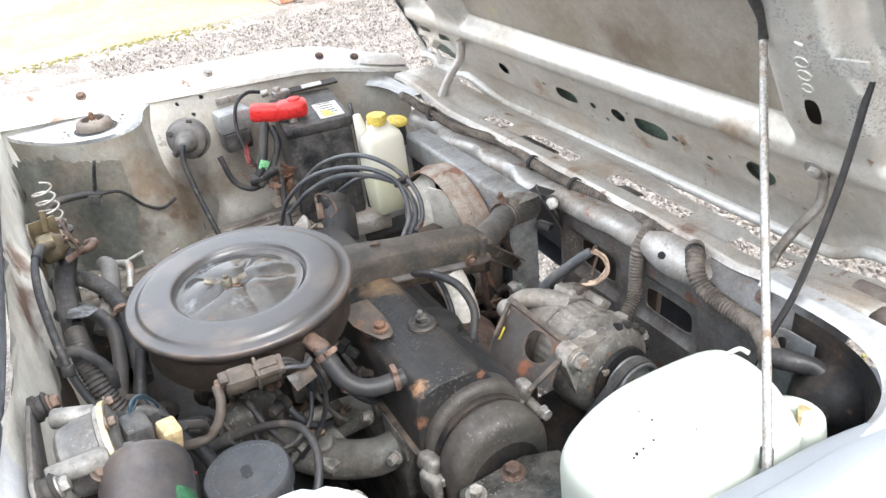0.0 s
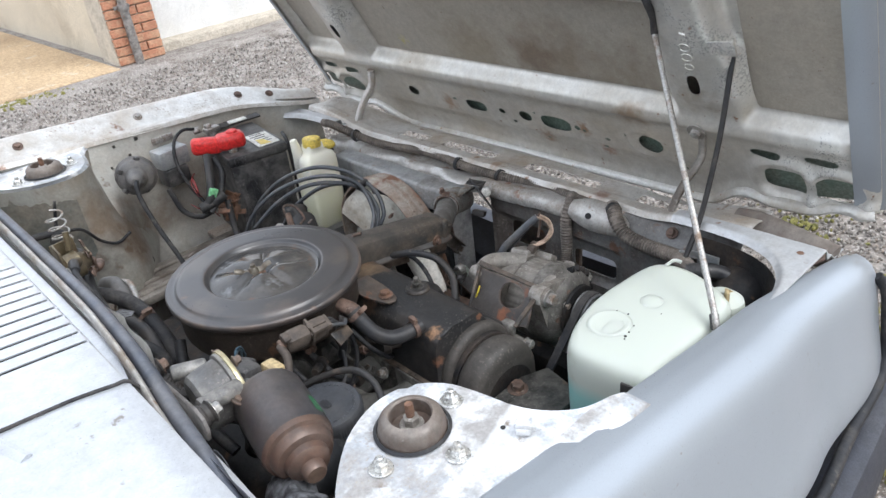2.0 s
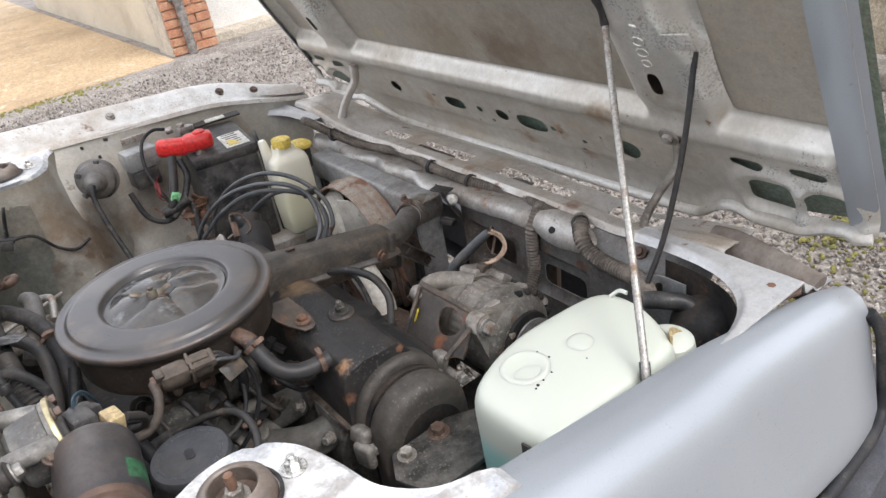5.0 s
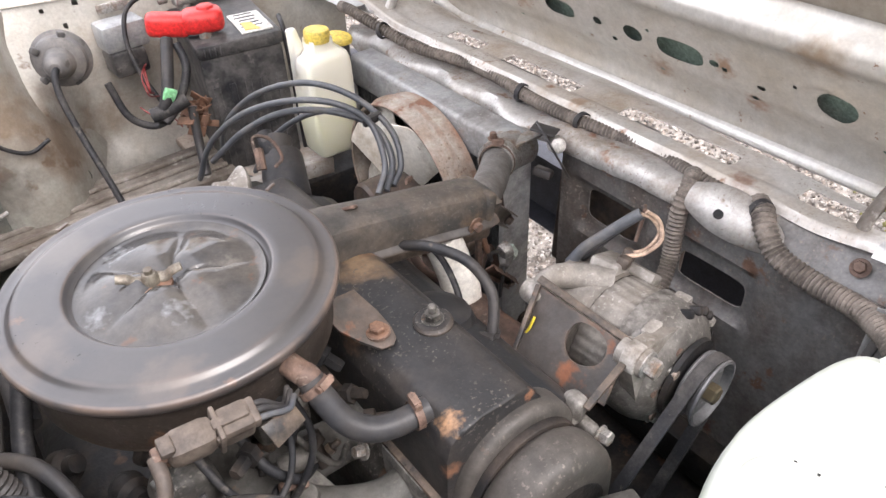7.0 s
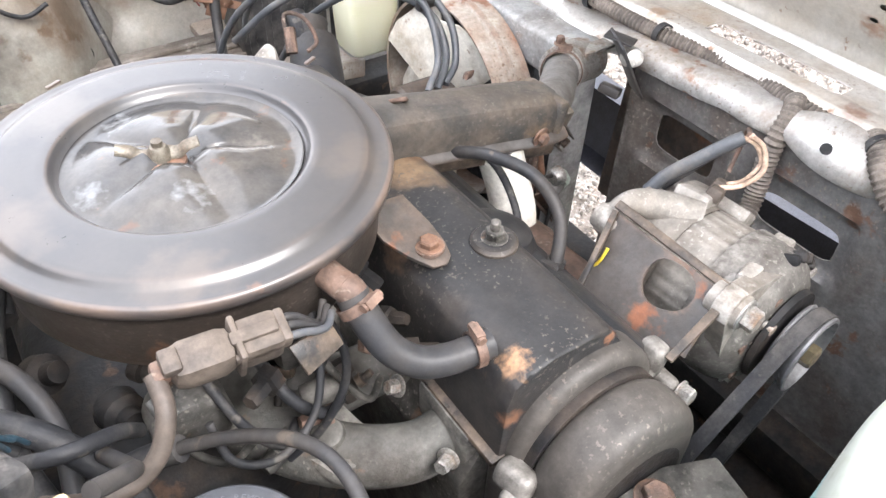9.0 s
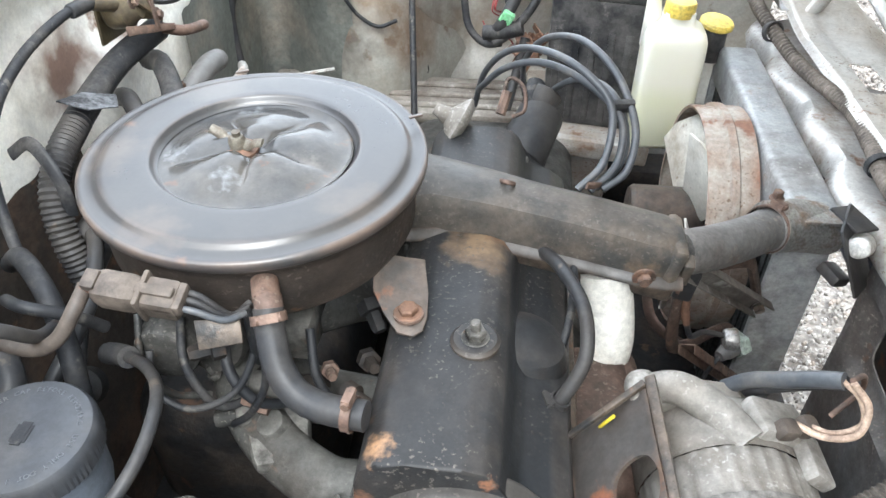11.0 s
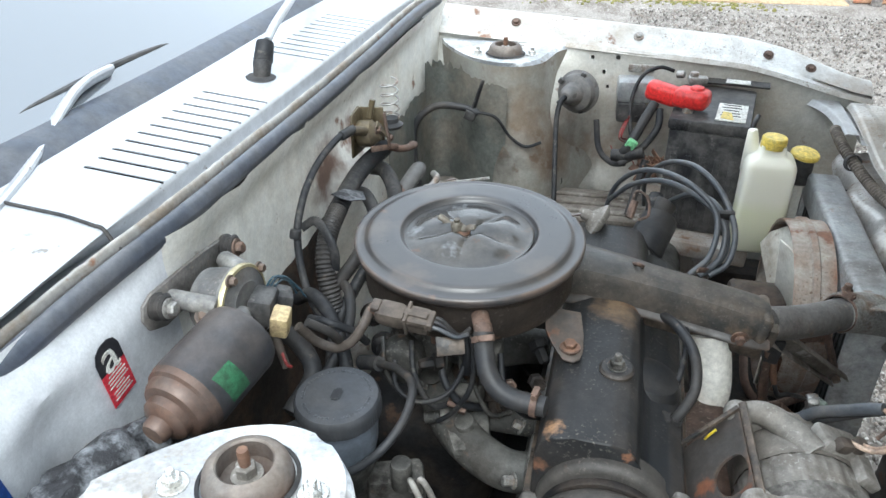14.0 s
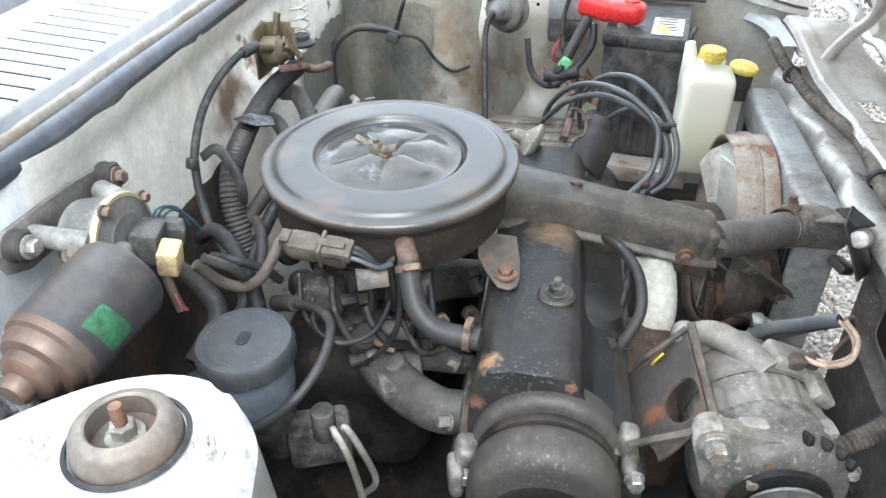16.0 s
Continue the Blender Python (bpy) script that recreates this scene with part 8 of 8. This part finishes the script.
def knurl(r, h, a):
    return (0.0006 * (1 if int(a * 80 / math.pi) % 2 else 0) if r > 0.0405 and h < 0.0 else 0), 0


lathe(bm, [(0.0395, -0.014), (0.0418, -0.013), (0.042, -0.001), (0.0412, 0.004), (0.0395, 0.0062), (0.036, 0.0068), (0.012, 0.0066), (0.0, 0.0066)], CC, CAPAX, 160, knurl)
part("cap", bm, "cap", brake, "dusty black screw cap")
bm = bmesh.new()
lathe(bm, [(0.037, -0.013), (0.0375, -0.02), (0.036, -0.05), (0.03, -0.075), (0.0, -0.08)], CC, CAPAX, 40)
part("reservoir", bm, "reservoir", brake, "murky grey translucent reservoir")
bm = bmesh.new()
rod(bm, CC + Vector((0.01, 0.02, -0.14)), CC + Vector((0, 0, -0.07)), 0.024, seg=24, round_=0.004)
box(bm, CC + Vector((0.05, 0.01, -0.12)), (0.06, 0.035, 0.05), (0, 0, 20), 0.008)
rod(bm, CC + Vector((0.062, -0.005, -0.10)), CC + Vector((0.062, -0.005, -0.065)), 0.011, seg=18, round_=0.003)
part("master_cylinder", bm, "engine_grey", brake, "grimy master cylinder")


def letters(body, size, depth, m, material, parent, name, label):
    """Words as a mesh, from the built-in font."""
    cu = bpy.data.curves.new(name, "FONT")
    cu.body, cu.size, cu.extrude, cu.resolution_u = body, size, depth, 2
    cu.align_x, cu.align_y = "CENTER", "CENTER"
    tmp = bpy.data.objects.new(name, cu)
    scene.collection.objects.link(tmp)
    bpy.context.view_layer.update()
    me = bpy.data.meshes.new_from_object(tmp.evaluated_get(bpy.context.evaluated_depsgraph_get()))
    bpy.data.objects.remove(tmp)
    me.transform(m)
    me.materials.clear()
    me.materials.append(M[material])
    ob = new(name, me)
    link(ob, parent)
    return tagged(ob, label)


tcap = Matrix.Translation(CC) @ basis(CAPAX)
words = "CLEAN FILLER CAP BEFORE REMOVING  USE ONLY DOT 3 BRAKE FLUID  "
for i, ch in enumerate(words):
    if ch == " ":
        continue
    a = radians(200) - 2 * math.pi * i / len(words)
    m = tcap @ Matrix.Translation((0.0325 * math.cos(a), 0.0325 * math.sin(a), 0.0068)) @ Matrix.Rotation(a - math.pi / 2, 4, "Z")
    letters(ch, 0.0046, 0.0004, m, "lead", brake, "raised_letter", "")
bm = bmesh.new()
box(bm, (0, 0, 0.0069), (0.006, 0.016, 0.0008), bevel=0)
box(bm, (0, 0, 0.0069), (0.010, 0.012, 0.0004), bevel=0)
bmesh.ops.transform(bm, matrix=tcap, verts=bm.verts)
part("raised_mark", bm, "rubber", brake)
bm = bmesh.new()
tube(bm, [(0.002, -0.266, 0.737), (0.030, -0.287, 0.753), (0.055, -0.316, 0.769), (0.068, -0.346, 0.777), (0.069, -0.378, 0.772), (0.056, -0.405, 0.758), (0.034, -0.420, 0.742), (0.0, -0.43, 0.725)], 0.0044, 12)
clutch_hose = solo("braided_hose", bm, "hose", "grey braided hose arching over the brake reservoir", "hose")
bm = bmesh.new()
tube(bm, [(-0.022, -0.254, 0.724), (-0.008, -0.260, 0.731), (0.006, -0.269, 0.739)], 0.0085, 12)
solo("hose_elbow", bm, "rubber", "black rubber hose elbow", "hose")
for pts in ([(0.085, -0.39, 0.69), (0.09, -0.40, 0.72), (0.10, -0.40, 0.70), (0.11, -0.39, 0.64), (0.09, -0.38, 0.60)], [(0.075, -0.385, 0.685), (0.08, -0.40, 0.715), (0.095, -0.41, 0.69), (0.10, -0.40, 0.62)]):
    bm = bmesh.new()
    tube(bm, pts, 0.0032, 8)
    solo("brake_pipe", bm, "alu", "thin bent metal brake pipe", "pipe", "brake pipes")

bm = bmesh.new()
tube(bm, [(-0.12, -0.44, 0.72), (-0.08, -0.43, 0.735), (-0.05, -0.42, 0.745), (-0.02, -0.40, 0.752), (0.0, -0.36, 0.745)], 0.020, 16)
solo("servo_hose", bm, "rubber", "fat black rubber hose behind the brake reservoir", "hose")
# connector below the air cleaner
CB = [(0.004, -0.300, 0.815), (-0.006, -0.310, 0.800), (-0.022, -0.314, 0.792), (-0.042, -0.316, 0.798)]
conn = thing("wiring_connector", "brown dusty two-part wiring connector", "connector", at=(0.04, -0.28, 0.82))
cm = Matrix.Translation((0.036, -0.284, 0.821)) @ Euler((radians(20), radians(4), radians(-3))).to_matrix().to_4x4()
for c, s, b, nm in (((-0.006, 0, 0), (0.036, 0.024, 0.026), 0.009, "shell"), ((0.024, 0, 0.0), (0.024, 0.022, 0.022), 0.004, "plug"), ((0.021, 0.0, 0.011), (0.026, 0.008, 0.005), 0.002, "latch"), ((0.021, -0.009, 0.004), (0.026, 0.004, 0.008), 0.0015, "rail"), ((0.012, 0, 0), (0.004, 0.026, 0.027), 0.008, "collar"), ((0.037, 0, 0.004), (0.006, 0.020, 0.012), 0.002, "lip"), ((-0.022, 0, 0.010), (0.010, 0.014, 0.008), 0.002, "tab")):
    bm = bmesh.new()
    box(bm, c, s, bevel=b)
    bmesh.ops.transform(bm, matrix=cm, verts=bm.verts)
    part(nm, bm, "brown_plastic", conn)
bm = bmesh.new()
box(bm, (-0.027, 0, 0.001), (0.010, 0.012, 0.010), bevel=0.003)
bmesh.ops.transform(bm, matrix=cm, verts=bm.verts)
part("seal", bm, "rust", conn, "reddish rubber seal")
for k, dy in enumerate((-0.005, 0.001, 0.006)):
    bm = bmesh.new()
    tube(bm, [cm @ Vector((0.032, dy, 0.002)), cm @ Vector((0.046, dy, 0.0)), Vector((0.098, -0.282 + dy, 0.806 - 0.003 * k)), Vector((0.108, -0.27 + dy, 0.802))], 0.0024, 8)
    part("wire", bm, "hose" if k else "lead", conn)
bm = bmesh.new()
tube(bm, [cm @ Vector((-0.03, 0, 0)), *CB, (-0.056, -0.325, 0.822)], 0.0052, 12)
part("cable", bm, "brown_plastic", conn, "dusty taped cable")

# bulkhead stickers
def on_wall(y, z, x=-0.1565):
    return Matrix(((0, 0, 1, x), (1, 0, 0, y), (0, 1, 0, z), (0, 0, 0, 1)))


ws = thing("warning_label", "red and black rounded warning label on the bulkhead", "label", at=(-0.1565, -0.466, 0.862))
tilt = Matrix.Rotation(radians(7), 4, "Z")
bm = bmesh.new()
prism(bm, [(-0.0155, -0.031), (0.0155, -0.031), (0.0155, 0.005), (-0.0155, 0.005)], 0.0006, on_wall(-0.466, 0.862) @ tilt)
part("red_panel", bm, "label_red", ws)
bm = bmesh.new()
prism(bm, [(-0.0155, 0.005), (0.0155, 0.005), (0.0155, 0.020), (0.012, 0.028), (0.005, 0.032), (-0.005, 0.032), (-0.012, 0.028), (-0.0155, 0.020)], 0.0006, on_wall(-0.466, 0.862) @ tilt)
part("black_panel", bm, "label_black", ws)
letters("a", 0.046, 0.0003, on_wall(-0.466, 0.862) @ tilt @ Matrix.Translation((0, 0.0165, 0.0012)) @ Matrix.Diagonal((1.05, 1.0, 1, 1)), "white_label", ws, "letter", "white letter a")
bm = bmesh.new()
for k, w in enumerate((0.018, 0.024, 0.022, 0.026, 0.012, 0.022, 0.02, 0.024)):
    box(bm, (0.0, 0.000 - 0.0036 * k, 0.0009), (w, 0.0011, 0.0004), bevel=0)
bmesh.ops.transform(bm, matrix=on_wall(-0.466, 0.862) @ tilt, verts=bm.verts)
part("print_bars", bm, "white_label", ws)
bs = thing("data_plate", "blue data label with pale printed bars", "label", at=(-0.158, -0.622, 0.858))
bm = bmesh.new()
prism(bm, [(-0.03, -0.035), (0.03, -0.035), (0.03, 0.035), (-0.03, 0.035)], 0.0006, on_wall(-0.622, 0.858, -0.156) @ tilt)
part("plate", bm, "label_blue", bs)
bm = bmesh.new()
for k, w in enumerate((0.01, 0.012, 0.018, 0.02, 0.014, 0.02, 0.016, 0.018)):
    box(bm, (0.018 - w / 2, 0.027 - 0.0075 * k, 0.0009), (w, 0.0026, 0.0004), bevel=0)
bmesh.ops.transform(bm, matrix=on_wall(-0.622, 0.858, -0.156) @ tilt, verts=bm.verts)
part("print_bars", bm, "white_label", bs)
# torn wrap below the motor
bm = bmesh.new()
rnd = random.Random(9)
tube(bm, [(-0.098, -0.455, 0.795), (-0.113, -0.49, 0.814), (-0.123, -0.53, 0.827), (-0.128, -0.575, 0.834), (-0.132, -0.63, 0.838)], 0.022, 30, 14)
for v in bm.verts:
    v.co += Vector((noise.noise(v.co * 60), noise.noise(v.co * 60 + Vector((7, 0, 0))), noise.noise(v.co * 60 + Vector((0, 9, 0))))) * 0.007
solo("torn_wrap", bm, "foil", "crumpled torn silver and black cable wrap", "cable wrap", angle=20)
# cables along the bulkhead
cab = thing("speedometer_cable", "black cable curving along the pale bulkhead", "cable", at=(-0.12, -0.15, 0.85))
bm = bmesh.new()
tube(bm, [(-0.117, 0.0, 0.899), (-0.124, -0.03, 0.897), (-0.126, -0.085, 0.890), (-0.124, -0.135, 0.875), (-0.122, -0.168, 0.85), (-0.12, -0.180, 0.83), (-0.112, -0.195, 0.80), (-0.095, -0.215, 0.775), (-0.07, -0.235, 0.755)], 0.0046, 10)
part("sheath", bm, "rubber", cab)
bm = bmesh.new()
rod(bm, (-0.121, -0.018, 0.898), (-0.114, 0.010, 0.898), 0.0068, seg=12, round_=0.002)
part("ferrule", bm, "hose", cab)
bm = bmesh.new()
rod(bm, (-0.122, -0.182, 0.834), (-0.121, -0.178, 0.845), 0.0068, seg=12, round_=0.002)
part("ferrule", bm, "hose", cab)
heat = thing("heater_hose", "thick dusty corrugated hose along the bulkhead", "hose", at=(-0.1, -0.1, 0.8))
bm = bmesh.new()
tube(bm, [(-0.095, 0.08, 0.845), (-0.108, 0.02, 0.838), (-0.112, -0.03, 0.828), (-0.112, -0.075, 0.818)], 0.0125, 16)
part("rubber_hose", bm, "rubber", heat)
bm = bmesh.new()
tube(bm, [(-0.112, -0.07, 0.819), (-0.110, -0.11, 0.808), (-0.106, -0.14, 0.79), (-0.10, -0.155, 0.765), (-0.09, -0.165, 0.735), (-0.08, -0.17, 0.70)], 0.0130, 18, 6, ribs=0.0018, pitch=0.005)
part("corrugated_sleeve", bm, "hose", heat, "grey-brown corrugated sleeve")
bm = bmesh.new()
tube(bm, [(-0.135, -0.135, 0.822), (-0.118, -0.132, 0.832), (-0.100, -0.142, 0.822), (-0.088, -0.15, 0.80), (-0.09, -0.15, 0.775)], 0.006, 8, 6, flat=0.4)
part("strap", bm, "rubber", heat, "black tie strap")
bm = bmesh.new()
prism(bm, [(-0.03, 0), (0, 0.012), (0.03, 0.006), (0.02, -0.014), (-0.01, -0.016)], 0.0012, pose(-0.10, -0.062, 0.836, 15, 20, 60), 0.0)
part("torn_tape", bm, "foil", heat, "loose grey tape")
bm = bmesh.new()
tube(bm, [(-0.05, -0.10, 0.78), (-0.07, -0.14, 0.745), (-0.08, -0.19, 0.71), (-0.07, -0.24, 0.68)], 0.008, 10)
solo("vacuum_pipe", bm, "rubber", "black vacuum pipe below the bulkhead hose", "hose")
gold = thing("valve_bracket", "yellow zinc valve bracket with coil spring beside it", "valve", at=(-0.11, 0.05, 0.86))
bm = bmesh.new()
prism(bm, [(-0.026, -0.030), (0.022, -0.034), (0.026, 0.020), (0.010, 0.034), (-0.020, 0.030)], 0.003, Matrix(((0, 0, 1, -0.124), (1, 0, 0, 0.045), (0, 1, 0, 0.880), (0, 0, 0, 1))), 0.001)
box(bm, (-0.108, 0.068, 0.884), (0.034, 0.003, 0.050), (0, 0, 8), 0.001)
part("bracket", bm, "gold", gold, "dull yellow zinc bracket")
bm = bmesh.new()
lathe(bm, [(0, 0), (0.016, 0.0), (0.019, 0.004), (0.019, 0.022), (0.014, 0.026), (0.010, 0.034), (0, 0.035)], (-0.121, 0.042, 0.878), (1, 0.05, 0.1), 26)
rod(bm, (-0.104, 0.030, 0.888), (-0.114, 0.006, 0.897), 0.0065, seg=12, round_=0.002)
rod(bm, (-0.105, 0.050, 0.90), (-0.100, 0.054, 0.925), 0.0042, seg=10)
part("valve_body", bm, "gold", gold)
for p, q, w in (((-0.088, 0.030, 0.900), (-0.080, 0.066, 0.862), 0.010), ((-0.086, 0.058, 0.905), (-0.078, 0.052, 0.856), 0.008), ((-0.094, 0.020, 0.866), (-0.074, 0.076, 0.850), 0.009)):
    bm = bmesh.new()
    beam(bm, p, q, w, w * 0.7, 0.003, (1, 0, 0.2), 0.001)
    part("lever", bm, "rust" if w < 0.010 else "gold", gold, "rusty bent lever" if w < 0.010 else "")
for c in ((-0.090, 0.034, 0.890), (-0.082, 0.060, 0.868)):
    bolt(gold, c, (1, 0, 0.1), 0.0045, 0.005, 0.007, "rust", "", 0, "pivot_screw")
bm = bmesh.new()
tube(bm, [(-0.085, 0.070, 0.850), (-0.070, 0.085, 0.842), (-0.060, 0.11, 0.838), (-0.07, 0.13, 0.83)], 0.0055, 10)
part("outlet_pipe", bm, "rust", gold)
spring = thing("coil_spring", "pale loose coil spring standing on a cup", "spring", at=(-0.095, 0.112, 0.87))
bm = bmesh.new()
tube(bm, [(-0.095 + 0.0125 * math.cos(a), 0.112 + 0.0125 * math.sin(a), 0.878 + 0.0135 * a / (2 * math.pi)) for a in span(0, 8.5 * math.pi, 68)], 0.0014, 6, 2)
part("coil", bm, "steel", spring)
bm = bmesh.new()
lathe(bm, [(0, 0), (0.017, 0), (0.018, 0.004), (0.012, 0.008), (0.011, 0.014), (0, 0.014)], (-0.095, 0.112, 0.864), seg=24)
part("cup", bm, "hose", spring)

# ---- tangle of hoses between valve and motor ----
tangle = thing("hose_bundle", "tangled dark rubber hoses below the bulkhead valve", "hoses", at=(-0.07, -0.1, 0.74))
for pts, r, mt in (([(-0.125, 0.10, 0.80), (-0.09, 0.06, 0.815), (-0.06, 0.01, 0.80), (-0.055, -0.05, 0.775), (-0.06, -0.12, 0.75)], 0.011, "rubber"),
                   ([(-0.13, 0.03, 0.79), (-0.10, 0.0, 0.805), (-0.075, -0.04, 0.79), (-0.08, -0.10, 0.765), (-0.10, -0.16, 0.74)], 0.009, "hose"),
                   ([(-0.06, 0.13, 0.79), (-0.055, 0.09, 0.80), (-0.065, 0.04, 0.785), (-0.09, 0.0, 0.76)], 0.012, "boot"),
                   ([(-0.12, -0.20, 0.76), (-0.09, -0.22, 0.785), (-0.055, -0.25, 0.78), (-0.03, -0.28, 0.755), (-0.02, -0.30, 0.72)], 0.008, "rubber"),
                   ([(-0.10, -0.12, 0.74), (-0.065, -0.17, 0.755), (-0.05, -0.22, 0.74), (-0.06, -0.28, 0.71)], 0.0065, "hose"),
                   ([(-0.07, -0.27, 0.79), (-0.045, -0.285, 0.80), (-0.02, -0.275, 0.785), (-0.01, -0.26, 0.76)], 0.0045, "rubber"),
                   ([(-0.10, -0.30, 0.80), (-0.07, -0.30, 0.775), (-0.05, -0.32, 0.755), (-0.06, -0.36, 0.735)], 0.010, "hose"),
                   ([(-0.045, 0.16, 0.77), (-0.03, 0.12, 0.78), (-0.04, 0.07, 0.77)], 0.0055, "steel")):
    bm = bmesh.new()
    tube(bm, pts, r, 12)
    part("hose", bm, mt, tangle)
clamp(tangle, (-0.058, -0.02, 0.788), (0.1, -1, -0.4), 0.0115)
clamp(tangle, (-0.066, 0.045, 0.787), (-0.3, -1, -0.3), 0.0125)
bm = bmesh.new()
box(bm, (-0.070, 0.108, 0.728), (0.030, 0.034, 0.026), (10, 0, 20), 0.009, 3)
solo("pale_cap", bm, "fan", "pale white plastic cap among the hoses", "cap")
# ---- loom along the slam panel ----
loom = thing("front_loom", "dusty corrugated wiring loom along the slam panel", "wiring loom", at=(0.63, -0.2, 0.73))
for pts, r in (([(0.60, 0.47, 0.775), (0.595, 0.43, 0.78), (0.60, 0.38, 0.772), (0.632, 0.30, 0.744), (0.664, 0.20, 0.738), (0.660, 0.11, 0.739), (0.651, 0.05, 0.740), (0.651, -0.03, 0.740), (0.662, -0.10, 0.738), (0.666, -0.17, 0.738), (0.652, -0.225, 0.742), (0.645, -0.30, 0.742), (0.640, -0.335, 0.742)], 0.0095),
               ([(0.650, -0.228, 0.745), (0.632, -0.238, 0.744), (0.616, -0.241, 0.726), (0.611, -0.242, 0.697), (0.606, -0.246, 0.655), (0.585, -0.255, 0.635), (0.55, -0.27, 0.62)], 0.0112),
               ([(0.652, -0.312, 0.746), (0.634, -0.328, 0.750), (0.618, -0.345, 0.741), (0.611, -0.368, 0.726), (0.609, -0.410, 0.719), (0.600, -0.463, 0.724), (0.572, -0.50, 0.733), (0.555, -0.515, 0.735)], 0.0128)):
    bm = bmesh.new()
    tube(bm, pts, r, 12, 6, ribs=0.002, pitch=0.0055)
    part("sleeve", bm, "loom", loom)
for c, a in (((0.653, 0.070, 0.740), (0.1, -1, 0)), ((0.653, -0.048, 0.740), (0.1, 1, 0)), ((0.638, -0.324, 0.749), (0.8, 1, 0.0)), ((0.607, 0.355, 0.763), (0.3, -1, 0.4))):
    bm = bmesh.new()
    lathe(bm, [(0.0115, -0.004), (0.0135, -0.004), (0.0135, 0.004), (0.0115, 0.004)], c, a, 20)
    part("band", bm, "rubber", loom, "black cable band")
bm = bmesh.new()
tube(bm, [(0.555, -0.51, 0.735), (0.565, -0.53, 0.738), (0.585, -0.55, 0.730), (0.59, -0.58, 0.715)], 0.012, 12)
part("taped_end", bm, "plastic", loom, "black taped end")
# ---- windscreen wipers ----
wip = thing("windscreen_wiper", "silver wiper arm with black hub on the cowl", "wiper", "wipers", at=(-0.235, 0.0, 0.96))
bm = bmesh.new()
rod(bm, (-0.235, 0.0, 0.958), (-0.236, 0.012, 0.985), 0.0105, 0.0125, 18, 0.003)
rod(bm, (-0.236, 0.012, 0.98), (-0.237, 0.03, 1.006), 0.013, 0.012, 18, 0.004)
part("hub", bm, "rubber", wip)
bm = bmesh.new()
lathe(bm, [(0.02, 0), (0.0, 0.0008)], (-0.233, -0.004, cowl_z(-0.233, 0) + 0.0008), (0.1, 0, 1), 24)
part("spindle_hole", bm, "rubber", wip)
bm = bmesh.new()
tube(bm, [(-0.237, 0.03, 1.003), (-0.240, 0.07, 1.018), (-0.255, 0.15, 1.028), (-0.30, 0.30, 1.03), (-0.36, 0.5, 1.03)], 0.012, 8, 5, flat=0.5)
part("arm", bm, "cowl", wip)
wip2 = thing("windscreen_wiper", "silver wiper arm with black blade resting on the screen", "wiper", "wipers", at=(-0.37, -0.15, 0.99))
bm = bmesh.new()
tube(bm, [(-0.285, -0.44, 0.960), (-0.318, -0.34, 0.968), (-0.345, -0.27, 0.978), (-0.360, -0.205, 0.998), (-0.366, -0.165, 1.004), (-0.372, -0.12, 1.002)], 0.012, 8, 5, flat=0.5)
part("arm", bm, "cowl", wip2)
bm = bmesh.new()
tube(bm, [(-0.385, -0.38, 0.985), (-0.384, -0.20, 0.996), (-0.380, -0.02, 0.996), (-0.372, 0.10, 0.982)], lambda t: 0.012 - 0.005 * abs(2 * t - 1), 8, 6, flat=0.55)
tube(bm, [(-0.377, -0.38, 0.975), (-0.377, -0.18, 0.984), (-0.372, 0.0, 0.984), (-0.366, 0.11, 0.976)], 0.004, 8, 5)
part("blade", bm, "plastic", wip2, "black wiper blade")

# ---- bricks of the pier ----
brick_mesh = None
for row in range(33):
    for i in range(2):
        off = 0.0 if row % 2 else 0.0
        w = (0.26, 0.13) if row % 2 else (0.13, 0.26)
        x = 1.785 + (0 if i == 0 else w[0] + 0.006)
        bm = bmesh.new()
        box(bm, (x + w[i] / 2, 5.262, 0.035 + 0.0735 * row), (w[i] - 0.006, 0.03, 0.064), bevel=0.004, seg=1)
        part("brick", bm, "brick", pier)
